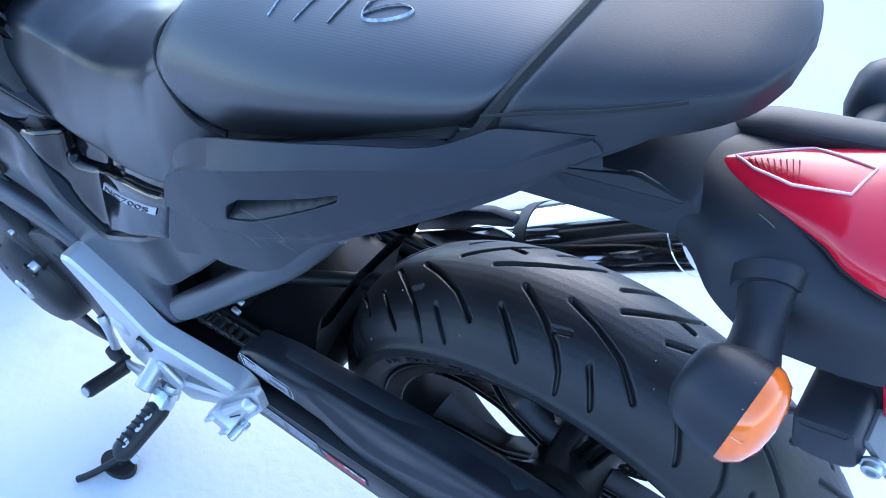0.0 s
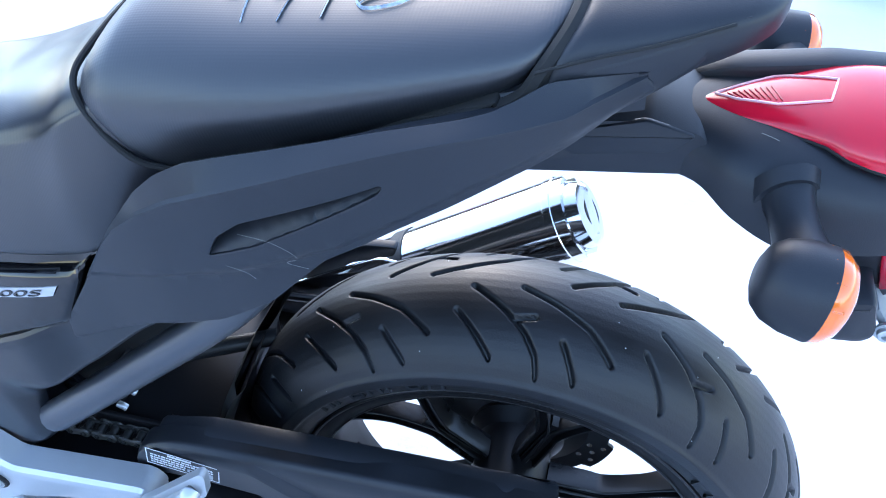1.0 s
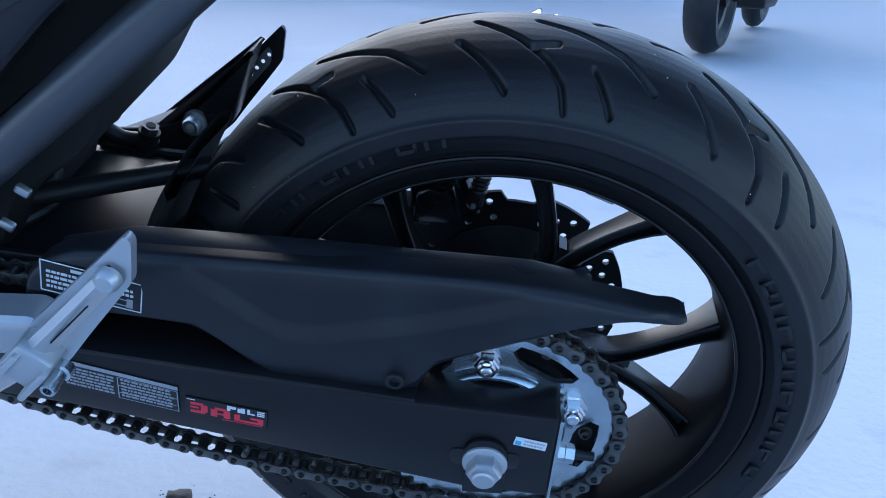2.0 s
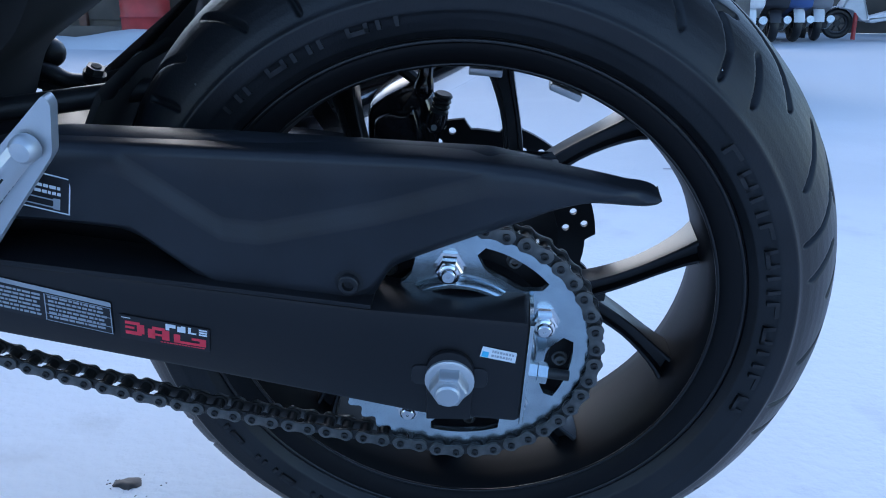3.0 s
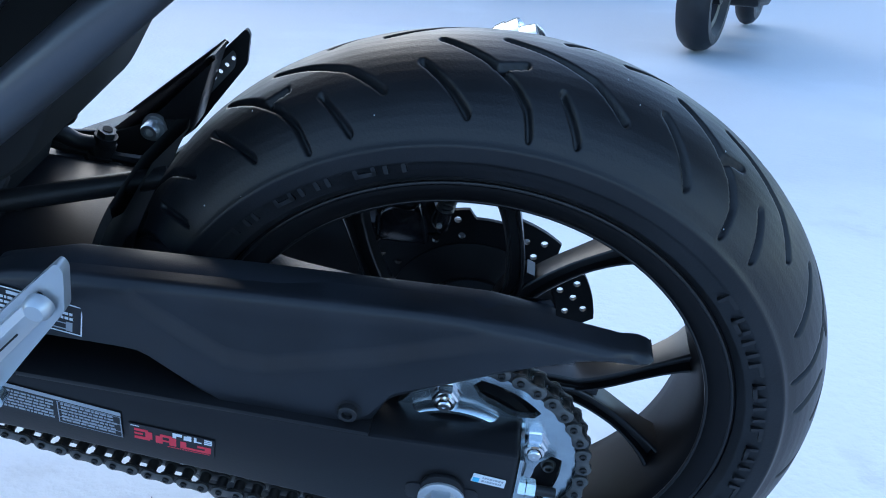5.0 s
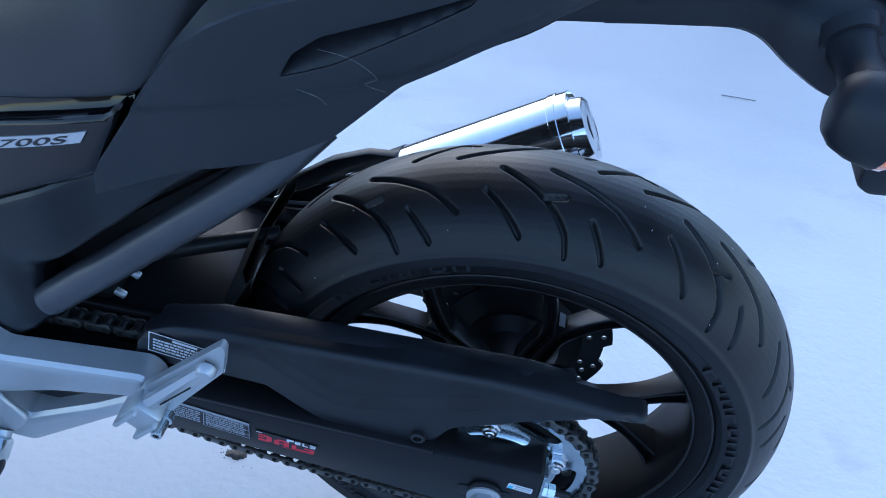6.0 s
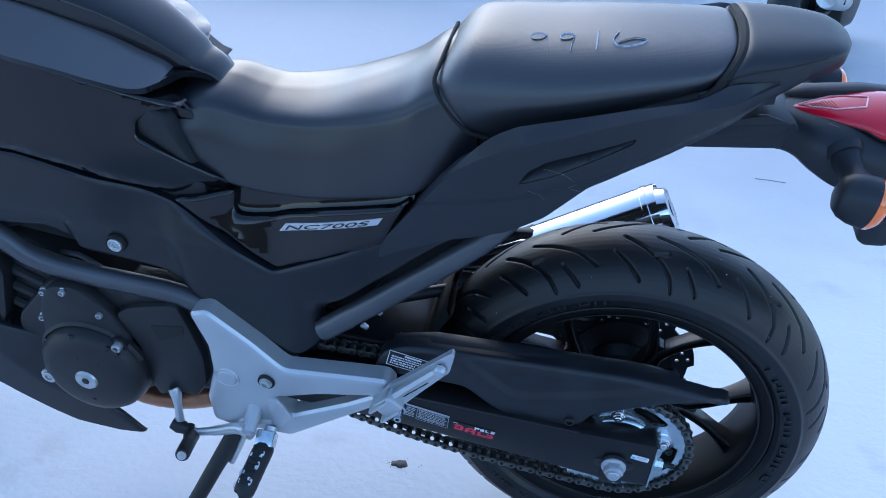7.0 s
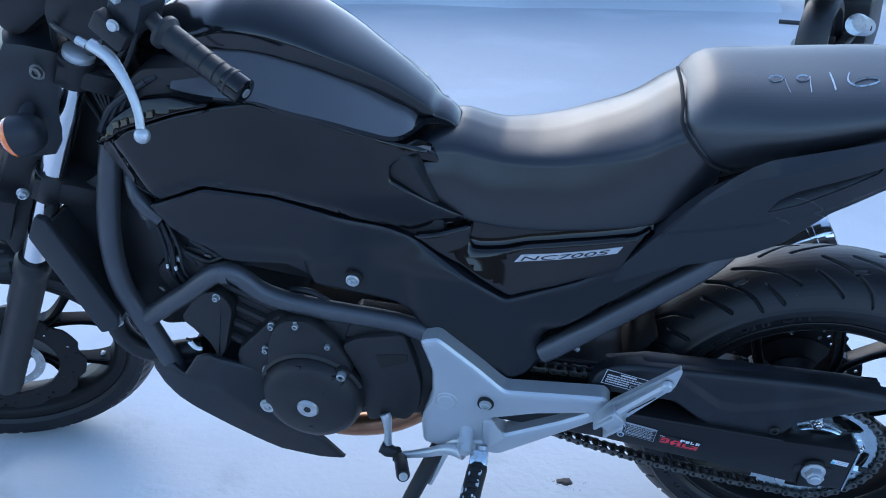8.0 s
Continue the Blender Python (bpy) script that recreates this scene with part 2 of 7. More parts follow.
def slab_mesh(name, outline, y0, y1, mat, bevel=0.003, holes=(), angle=38):
    """A plate of that outline between y0 and y1, its edges bevelled."""
    if holes:
        from mathutils.geometry import delaunay_2d_cdt
        rings = [list(outline)] + [list(h) for h in holes]
        pts, edges = [], []
        for ring in rings:
            s = len(pts)
            pts += ring
            edges += [(s + i, s + (i + 1) % len(ring)) for i in range(len(ring))]
        v2, _, tris, *_ = delaunay_2d_cdt([Vector(p) for p in pts], edges, [], 0, 1e-6, True)
        tris = [t for t in tris if in_poly(sum(v2[i].x for i in t) / 3, sum(v2[i].y for i in t) / 3, rings[0]) and not any(in_poly(sum(v2[i].x for i in t) / 3, sum(v2[i].y for i in t) / 3, h) for h in rings[1:])]
        n = len(v2)
        verts = [(v.x, y0, v.y) for v in v2] + [(v.x, y1, v.y) for v in v2]
        count = {}
        for t in tris:
            for i in range(3):
                e = tuple(sorted((t[i], t[(i + 1) % 3])))
                count[e] = count.get(e, 0) + 1
        faces = [tuple(t) for t in tris] + [tuple(i + n for i in t) for t in tris] + [(a, b, b + n, a + n) for (a, b), c in count.items() if c == 1]
        return mesh_of(name, verts, faces, mat, angle)
    bm = bmesh.new()
    lo = [bm.verts.new((x, y0, z)) for x, z in outline]
    f = bm.faces.new(lo)
    r = bmesh.ops.extrude_face_region(bm, geom=[f])
    for v in r["geom"]:
        if isinstance(v, bmesh.types.BMVert):
            v.co.y = y1
    bmesh.ops.recalc_face_normals(bm, faces=bm.faces)
    if bevel:
        sharp = [e for e in bm.edges if len(e.link_faces) == 2 and e.calc_face_angle(0) > radians(50) and abs(e.verts[0].co.y - e.verts[1].co.y) < 1e-6]
        bmesh.ops.bevel(bm, geom=sharp, offset=bevel, segments=2, affect="EDGES", profile=0.5)
    return bm_mesh(name, bm, mat, angle)


def disc_outline(cx, cz, r, n=24, r2=None):
    return [(cx + r * math.cos(2 * math.pi * i / n), cz + (r2 or r) * math.sin(2 * math.pi * i / n)) for i in range(n)]


def bolt_mesh(name, centre, r, y0, y1, mat, socket=True, flange=1.35, hexa=False):
    """A bolt head whose face looks along y1 from y0: flange, head and a socket or hexagon."""
    x, y, z = centre
    s = 1 if y1 > y0 else -1
    h = abs(y1 - y0)
    prof = [(r * flange, 0), (r * flange, s * h * 0.3), (r, s * h * 0.34), (r, s * h * 0.9), (r * 0.9, s * h), (r * 0.55, s * h), (r * 0.5, s * h * 0.55), (0.0001, s * h * 0.5)]
    if not socket:
        prof = prof[:5] + [(0.0001, s * h)]
    return lathe_mesh(name, prof, mat, (x, y0, z), 6 if hexa else 18, angle=30)


def box_mesh(name, size, mat, centre=(0, 0, 0), bevel=0.004, turn=(0, 0, 0)):
    bm = bmesh.new()
    bmesh.ops.create_cube(bm, size=1)
    for v in bm.verts:
        v.co = Vector((v.co.x * size[0], v.co.y * size[1], v.co.z * size[2]))
    if bevel:
        bmesh.ops.bevel(bm, geom=bm.edges[:], offset=bevel, segments=2, affect="EDGES", profile=0.5)
    bm.transform(pose(*centre, *turn))
    return bm_mesh(name, bm, mat)


def super_ring(x, w, zb, zt, k=2.4, n=28, skew=0.0, tuck=0.0):
    """A body's cross-section at x, from its lower edge on one side over the top to the other; y is plus and minus w."""
    ring = []
    for i in range(n + 1):
        a = math.pi * i / n
        c, s = math.cos(a), math.sin(a)
        in_ = 1 - tuck * (1 - min(1.0, abs(s) ** (2 / k) / 0.55)) ** 1.5
        ring.append((x + skew * s, -w * in_ * math.copysign(abs(c) ** (2 / k), c), zb + (zt - zb) * abs(s) ** (2 / k)))
    return ring


def body_mesh(name, stations, mat, k=2.4, n=28, smooth=5, under=0.02, skew=((0, 0),), tuck=0.0):
    """A shell lofted over stations (x, half width, lower edge, top), smooth along its length, closed below."""
    line = catmull([Vector((s[0], s[1], s[2])) for s in stations], smooth)
    tops = catmull([Vector((s[3], s[4] if len(s) > 4 else k, 0)) for s in stations], smooth)
    rings = []
    for a, b in zip(line, tops):
        r = super_ring(a.x, max(a.y, 0.002), a.z, b.x, b.y, n, blend(a.x, *skew), tuck)
        r += [(a.x, max(a.y, 0.002) * (0.9 - tuck), a.z - under), (a.x, -max(a.y, 0.002) * (0.9 - tuck), a.z - under)]
        rings.append(r)
    return mesh_of(name, *loft(rings), mat, 50)


def mirrored(me, name):
    """The mesh's image on the other side of the motorcycle."""
    out = me.copy()
    out.name = name
    out.transform(Matrix.Diagonal((1, -1, 1, 1)))
    out.flip_normals()
    return out


def blend(x, *pairs):
    """A value that goes evenly from pair to pair (x, value)."""
    return float(np.interp(x, [p[0] for p in pairs], [p[1] for p in pairs]))


def curve(x, *pairs):
    """A value that goes smoothly from pair to pair (x, value), without overshoot."""
    xs, vs = [p[0] for p in pairs], [p[1] for p in pairs]
    if x <= xs[0]:
        return vs[0]
    if x >= xs[-1]:
        return vs[-1]
    d = [(vs[i + 1] - vs[i]) / (xs[i + 1] - xs[i]) for i in range(len(xs) - 1)]
    m = [d[0]] + [0.0 if d[i - 1] * d[i] <= 0 else 2 * d[i - 1] * d[i] / (d[i - 1] + d[i]) for i in range(1, len(d))] + [d[-1]]
    i = max(k for k in range(len(xs) - 1) if xs[k] <= x)
    h = xs[i + 1] - xs[i]
    t = (x - xs[i]) / h
    return (2 * t ** 3 - 3 * t * t + 1) * vs[i] + (t ** 3 - 2 * t * t + t) * h * m[i] + (3 * t * t - 2 * t ** 3) * vs[i + 1] + (t ** 3 - t * t) * h * m[i + 1]


def ease(t):
    t = min(1.0, max(0.0, t))
    return t * t * (3 - 2 * t)


def strip(lines, n=60):
    """Verts and faces of a sheet through several lines of 3D points, each taken at n even steps."""
    rows = []
    for line in lines:
        line = [Vector(p) for p in line]
        s = np.concatenate([[0], np.cumsum([(b - a).length for a, b in zip(line, line[1:])])])
        u = np.linspace(0, s[-1], n)
        rows.append(list(zip(*[np.interp(u, s, [p[k] for p in line]) for k in range(3)])))
    return loft(rows, closed=False)


# ---- the snowy yard ----
def snow_material():
    m = bpy.data.materials.new("packed_snow")
    m.use_nodes = True
    n, l = m.node_tree.nodes, m.node_tree.links
    b = n["Principled BSDF"]
    b.inputs["Specular IOR Level"].default_value = 0.15
    co = n.new("ShaderNodeTexCoord")
    big, mid, fine = (n.new("ShaderNodeTexNoise") for _ in range(3))
    for t, s, d in ((big, 0.55, 5), (mid, 5, 6), (fine, 60, 5)):
        t.inputs["Scale"].default_value, t.inputs["Detail"].default_value = s, d
        l.new(co.outputs["Object"], t.inputs["Vector"])
    dirt = n.new("ShaderNodeValToRGB")
    dirt.color_ramp.elements[0].position, dirt.color_ramp.elements[0].color = 0.27, (0.53, 0.535, 0.545, 1)
    dirt.color_ramp.elements[1].position, dirt.color_ramp.elements[1].color = 0.42, (0.64, 0.655, 0.68, 1)
    l.new(mid.outputs["Fac"], dirt.inputs["Fac"])
    ice = n.new("ShaderNodeMapRange")
    ice.inputs["From Min"].default_value, ice.inputs["From Max"].default_value = 0.4, 0.62
    l.new(big.outputs["Fac"], ice.inputs["Value"])
    # past the motorcycle a driven, glazed crust, its colour darkened to balance the light
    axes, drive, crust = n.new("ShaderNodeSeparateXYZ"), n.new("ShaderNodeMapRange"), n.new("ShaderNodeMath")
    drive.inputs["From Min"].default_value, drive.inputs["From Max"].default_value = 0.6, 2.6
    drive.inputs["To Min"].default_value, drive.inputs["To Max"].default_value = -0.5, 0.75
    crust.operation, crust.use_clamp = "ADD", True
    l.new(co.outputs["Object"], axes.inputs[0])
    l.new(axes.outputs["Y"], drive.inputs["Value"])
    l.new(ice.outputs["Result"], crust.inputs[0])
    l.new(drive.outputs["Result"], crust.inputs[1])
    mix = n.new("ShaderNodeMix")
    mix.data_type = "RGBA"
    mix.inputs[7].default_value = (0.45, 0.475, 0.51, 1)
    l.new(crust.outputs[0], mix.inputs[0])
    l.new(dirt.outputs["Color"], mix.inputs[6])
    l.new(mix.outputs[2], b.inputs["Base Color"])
    gloss = n.new("ShaderNodeMapRange")
    gloss.inputs["To Min"].default_value, gloss.inputs["To Max"].default_value = 0.9, 0.5
    l.new(crust.outputs[0], gloss.inputs["Value"])
    l.new(gloss.outputs["Result"], b.inputs["Roughness"])
    add = n.new("ShaderNodeMath")
    add.operation = "MULTIPLY_ADD"
    add.inputs[1].default_value = 0.35
    l.new(fine.outputs["Fac"], add.inputs[0])
    l.new(mid.outputs["Fac"], add.inputs[2])
    bump = n.new("ShaderNodeBump")
    bump.inputs["Strength"].default_value, bump.inputs["Distance"].default_value = 0.5, 0.014
    l.new(add.outputs[0], bump.inputs["Height"])
    l.new(bump.outputs["Normal"], b.inputs["Normal"])
    return m


SNOW = snow_material()


def ground_sheet():
    verts, faces = [], []
    xs = [-900, -300, -90, -30, -12, -6] + [-4 + 0.25 * i for i in range(41)] + [9, 16, 30, 90, 300, 900]
    ys = [-900, -300, -60, -12, -4] + [-2 + 0.25 * i for i in range(57)] + [14, 20, 40, 90, 300, 900]
    for y in ys:
        for x in xs:
            near = math.hypot(x + 0.6, y) < 1.6
            z = 0.0 if abs(x) > 20 or abs(y) > 20 else 0.018 * (noise.noise((x * 0.7, y * 0.7, 0)) - 0.1) * (0.0 if near else 1.0)
            verts.append((x, y, z - (0 if near or abs(x) > 20 or abs(y) > 20 else 0.006)))
    k = len(xs)
    for j in range(len(ys) - 1):
        for i in range(k - 1):
            faces.append((j * k + i, j * k + i + 1, (j + 1) * k + i + 1, (j + 1) * k + i))
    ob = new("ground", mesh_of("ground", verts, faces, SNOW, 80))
    tagged(ob, "packed and trodden snow covering the whole yard", "snow", kind="structure")


ground_sheet()

# ---- the motorcycle ----
bike = new("motorcycle")
bike.matrix_world = BIKE @ pose(0, 0, -AXLE)
bike["lift"] = AXLE
tagged(bike, "black naked motorcycle leaning on its side stand in the snow", "motorcycle")

# rear wheel: tyre, rim with forked spokes, hub
TYRE_R, TYRE_W = 0.3178, 0.0810


def tyre_profile(R, w, bead, lip):
    """From one bead over the crown to the other: (radius, y)."""
    out = []
    crown = w * 1.06
    for i in range(25):
        a = radians(-68 + 136 * i / 24)
        out.append((R - crown * (1 - math.cos(a)), crown * math.sin(a) * w / (crown * math.sin(radians(68))) * 1.0))
    side = [(bead, -lip), (bead + 0.006, -lip - 0.008), (bead + 0.022, -w * 0.985), (bead + 0.034, -w * 1.0)]
    return side + [p for p in out if p[0] > bead + 0.036] + [(r, -y) for r, y in reversed(side)]


def tyre_point(R, w, a, s):
    """A point on the crown: a round the wheel, s across it from -1 to 1, and the outward way there."""
    crown = w * 1.06
    b = radians(68) * s
    r, y = R - crown * (1 - math.cos(b)), w * math.sin(b) / math.sin(radians(68))
    n = Vector((math.cos(b) * math.cos(a), math.sin(b), math.cos(b) * math.sin(a)))
    return Vector((r * math.cos(a), y, r * math.sin(a))), n


RIM_R, LIP = 0.2322, 0.066


def rim_mesh(name, R, lip, mat, centre=(0, 0, 0)):
    prof = [(R, -lip), (R + 0.003, -lip + 0.003), (R - 0.004, -lip + 0.009), (R - 0.012, -lip + 0.012), (R - 0.017, -lip + 0.03), (R - 0.020, 0), (R - 0.017, lip - 0.03), (R - 0.012, lip - 0.012), (R - 0.004, lip - 0.009), (R + 0.003, lip - 0.003), (R, lip),
            (R - 0.007, lip), (R - 0.014, lip - 0.003), (R - 0.021, lip - 0.008), (R - 0.025, lip - 0.028), (R - 0.028, lip - 0.045), (R - 0.028, -lip + 0.045), (R - 0.025, -lip + 0.028), (R - 0.021, -lip + 0.008), (R - 0.014, -lip + 0.003), (R - 0.007, -lip)]
    return lathe_mesh(name, prof, mat, centre, 96, closed=True, angle=50)


def spoke_mesh(name, a0, mat, hub=0.045, fork=0.112, rim=0.2075, spread=radians(18.0), w=0.0096, d=0.0115):
    """One Y-shaped cast spoke in the wheel's plane: a stem that forks into two ribbed arms."""
    def at(r, a):
        return (r * math.cos(a), 0, r * math.sin(a))
    out = []
    for s in (-1, 1):
        line = catmull([at(hub, a0 + s * 0.13), at(fork * 0.78, a0 + s * 0.075), at(fork, a0 + s * 0.075), at(0.155, a0 + s * spread * 0.62), at(rim, a0 + s * spread)], 5)
        rings = []
        for i, p in enumerate(line):
            t = i / (len(line) - 1)
            dd = (line[min(i + 1, len(line) - 1)] - line[max(i - 1, 0)]).normalized()
            side = dd.cross(Vector((0, 1, 0)))
            flare = max(0, t - 0.72) / 0.28
            ww = w * (1 - 0.30 * t) * (1 + 0.9 * flare ** 2.5)
            h = d * (1 + 0.25 * (1 - t)) * (1 + 0.9 * flare ** 2)
            rings.append([p + side * cx * ww + Vector((0, cy * h, 0)) for cx, cy in ((-1.05, -0.4), (-1.0, -0.92), (-0.86, -1), (-0.64, -1), (-0.45, -0.5), (0.45, -0.5), (0.64, -1), (0.86, -1), (1.0, -0.92), (1.05, -0.4), (0.8, 1), (-0.8, 1))])
        out.append(mesh_of(name, *loft(rings), mat, 30))
    web = [at(hub, a0 - 0.13), at(fork * 1.13, a0 - 0.03), at(fork * 1.13, a0 + 0.03), at(hub, a0 + 0.13)]
    out.append(slab_mesh(name, [(p[0], p[2]) for p in web], -0.010, 0.010, mat, 0))
    return joined(name, out, angle=30)


GROOVES = (  # one repeat of the tread on one side: angle in degrees, y
    ((12.3, -0.009), (7, -0.028), (2.5, -0.047), (0.2, -0.061), (-0.7, -0.073)),
    ((5.0, -0.037), (1.2, -0.033)),
    ((-4.1, -0.048), (-5.9, -0.06), (-7.6, -0.071)),
    ((3.9, -0.005), (-2, -0.017), (-8, -0.032), (-13, -0.053)),
    ((-18.1, -0.034), (-21.5, -0.051), (-24.5, -0.067)),
)


def tyre_mesh(name, R, w, bead, lip, mat, seg=1500, repeats=11, phase=84.0, depth=0.0055, width=0.0030):
    """A tyre whose tread has real sunk grooves on both sides of the crown."""
    prof = []
    base = tyre_profile(R, w, bead, lip)
    for (r0, y0), (r1, y1) in zip(base, base[1:]):
        k = max(1, int(math.hypot(r1 - r0, y1 - y0) / 0.0014))
        prof += [(r0 + (r1 - r0) * i / k, y0 + (y1 - y0) * i / k) for i in range(k)]
    prof.append(base[-1])
    P = np.array(prof)
    a = np.arange(seg) * 2 * np.pi / seg
    period = 360.0 / repeats
    A, J = np.meshgrid(np.degrees(a), np.arange(len(P)), indexing="ij")
    rad, lat = P[J, 0].copy(), P[J, 1]
    sink = np.zeros_like(rad)
    for side in (1, -1):
        for line in GROOVES:
            for (a0, y0), (a1, y1) in zip(line, line[1:]):
                for shift in (-1, 0, 1):
                    off = phase + (0 if side == 1 else period / 2)
                    da = (A - off + period * 50) % period - period * (shift + 1) + period
                    u0, u1 = np.radians(a0) * R, np.radians(a1) * R
                    u, v = np.radians(da) * R, lat * side
                    d0, d1 = u1 - u0, y1 - y0
                    t = np.clip(((u - u0) * d0 + (v - y0) * d1) / (d0 * d0 + d1 * d1), 0, 1)
                    dist = np.hypot(u - u0 - t * d0, v - y0 - t * d1)
                    ramp = np.clip((width * 1.1 - dist) / (width * 0.75), 0, 1)
                    sink = np.maximum(sink, ramp * ramp * (3 - 2 * ramp))
    crown = rad > bead + 0.03
    rad = rad - depth * sink * crown
    # a raised ring and faint scuffs on the sidewall
    rad = rad + 0.0007 * (np.abs(rad - bead - 0.018) < 0.002)
    verts = np.stack([rad * np.cos(np.radians(A)), lat * (1 - 0.02 * sink * crown), rad * np.sin(np.radians(A))], -1).reshape(-1, 3)
    n = len(P)
    faces = [(i * n + j, i * n + j + 1, ((i + 1) % seg) * n + j + 1, ((i + 1) % seg) * n + j) for i in range(seg) for j in range(n - 1)]
    me = bpy.data.meshes.new(name)
    me.from_pydata(verts.tolist(), [], faces)
    me.flip_normals()
    return finish(me, mat, 179)


rear_wheel = part("rear_wheel", rim_mesh("rear_rim", RIM_R, LIP, RIM), bike, "black cast wheel with five forked spokes")
rear_wheel.location = (0.002, -0.002, AXLE - 0.0085)
rear_wheel.rotation_euler.x = -0.032  # stands more upright than the leaning frame
tyre = part("tyre", tyre_mesh("tyre", TYRE_R, TYRE_W, RIM_R + 0.002, LIP - 0.001, RUBBER), rear_wheel, "black road tyre with curved sipes and snow specks")
part("hub", lathe_mesh("hub", [(0.03, -0.085), (0.056, -0.08), (0.06, -0.05), (0.046, -0.035), (0.045, 0.035), (0.058, 0.05), (0.055, 0.06), (0.03, 0.062)], WHEEL, seg=40), rear_wheel)
for r, y, k in ((RIM_R - 0.0012, -LIP + 0.001, 0.0022), (RIM_R - 0.0205, -LIP + 0.0085, 0.0018)):
    part("rim_edge", lathe_mesh("rim_edge", [(r + k * math.cos(radians(a)), y + k * math.sin(radians(a))) for a in range(0, 360, 45)], SPOKE, (0, 0, 0), 120, closed=True, angle=80), rear_wheel)
SPOKE0 = radians(66.8)
for i in range(5):
    part("spoke", spoke_mesh("spoke", SPOKE0 + i * radians(72), SPOKE), rear_wheel)
for a in (87, 68.5):  # balance weights clipped to the rim
    r = 0.1985
    part("balance_weight", box_mesh("balance_weight", (0.026, 0.018, 0.006), SILVER, (r * math.cos(radians(a)), -0.024, r * math.sin(radians(a))), 0.0012, (0, 90 - a, 0)), rear_wheel, "grey clip-on balance weight")

# swing arm, chain guard
part("swing_arm", slab_mesh("swing_arm", corner_outline([(-0.52, 0.10), (-0.33, 0.078), (-0.06, 0.056), (0.055, 0.052), (0.052, -0.042), (-0.02, -0.040), (-0.17, -0.014), (-0.35, 0.015), (-0.52, 0.03)], 0.006), -0.160, -0.112, ARM, 0.004), bike, "black pressed steel swing arm")


G_CREASE = ((-0.34, 0.161), (-0.235, 0.160), (-0.166, 0.1105), (-0.138, 0.1085), (-0.055, 0.129), (0.020, 0.154), (0.13, 0.158))
G_FOOT = ((-0.37, 0.112), (-0.232, 0.111), (-0.175, 0.069), (-0.083, 0.058), (-0.062, 0.070), (-0.044, 0.096), (0.039, 0.133), (0.13, 0.154))
def guard_depth(x, z):
    band = 0.5 + 0.5 * min(1.0, max(-1.0, (blend(x, *G_CREASE) - z) / 0.0070))
    flange = min(1.0, max(0.0, (blend(x, *G_FOOT) - z) / 0.006))
    return -(0.146 + 0.007 * band * blend(x, (-0.3, 0.2), (-0.2, 1), (0.0, 0.8), (0.12, 0.1)) - 0.004 * flange - 0.02 * max(0, x - 0.05))


G_TOP = ((-0.370, 0.118), (-0.362, 0.142), (-0.345, 0.156), (-0.318, 0.165), (-0.285, 0.1675), (-0.152, 0.168), (-0.039, 0.168), (0.036, 0.164), (0.090, 0.1555), (0.125, 0.1475), (0.134, 0.1445), (0.1375, 0.1415))
G_LOW = ((-0.370, 0.100), (-0.31, 0.104), (-0.245, 0.102), (-0.232, 0.098), (-0.206, 0.080), (-0.180, 0.060), (-0.168, 0.056), (-0.090, 0.0465), (-0.076, 0.0465), (-0.064, 0.053), (-0.046, 0.082), (-0.036, 0.088), (0.039, 0.121), (0.091, 0.1385), (0.125, 0.1370), (0.134, 0.1385), (0.1375, 0.1412))
lines = []
for i in range(191):
    x = -0.370 + 0.5075 * (i / 190)
    z0, z1 = curve(x, *G_LOW), max(curve(x, *G_LOW) + 0.0004, curve(x, *G_TOP))
    c = min(z1 - 0.012, max(z0 + 0.014, blend(x, *G_CREASE)))
    f = min(c - 0.0095, max(z0 + 0.001, blend(x, *G_FOOT)))
    zs = [z0, z0 + 0.0012, z0 + 0.003, f - 0.0065, f - 0.005, f, f + 0.0012, f + 0.4 * (c - f), c - 0.0086, c - 0.0072, c - 0.0035, c + 0.0035, c + 0.0072, c + 0.0086, c + 0.5 * (z1 - c), z1 - 0.006, z1 - 0.003, z1 - 0.001, z1]
    for k in range(1, len(zs)):
        zs[k] = max(zs[k], zs[k - 1] + 1e-5)
    if zs[-1] > z1:
        zs = [z0 + (z1 - z0) * k / 18 for k in range(19)]
    row = []
    for z in zs:
        d = min(z - z0, z1 - z, (x + 0.372) * 1.0, 0.1385 - x)
        row.append((x, guard_depth(x, z) + 0.006 * max(0.0, 1 - d / 0.007) ** 2, z))
    a, b = row[0], row[-1]
    lines.append([(a[0], a[1] + 0.022, a[2] + 0.001), (a[0], a[1] + 0.003, a[2] - 0.0002)] + row + [(b[0], b[1] + 0.004, b[2] + 0.0003), (b[0], b[1] + 0.022, b[2] - 0.001)])
part("chain_guard", mesh_of("chain_guard", *loft(lines, closed=False), GUARD_PLASTIC, 60), bike, "long moulded matte black chain guard")

part("guard_roof", slab_mesh("guard_roof", corner_outline([(-0.350, 0.152), (-0.285, 0.168), (-0.152, 0.168), (0.020, 0.165), (0.070, 0.156), (0.05, 0.148), (-0.15, 0.153), (-0.34, 0.14)], 0.005), -0.132, -0.102, PLASTIC, 0.006), [o for o in bike.children if o.name == "chain_guard"][0])
part("arm_gusset", slab_mesh("arm_gusset", corner_outline([(-0.50, 0.06), (-0.50, 0.135), (-0.33, 0.125), (-0.10, 0.10), (-0.05, 0.055), (-0.3, 0.06)], 0.01), -0.104, -0.098, ARM, 0.002), bike)

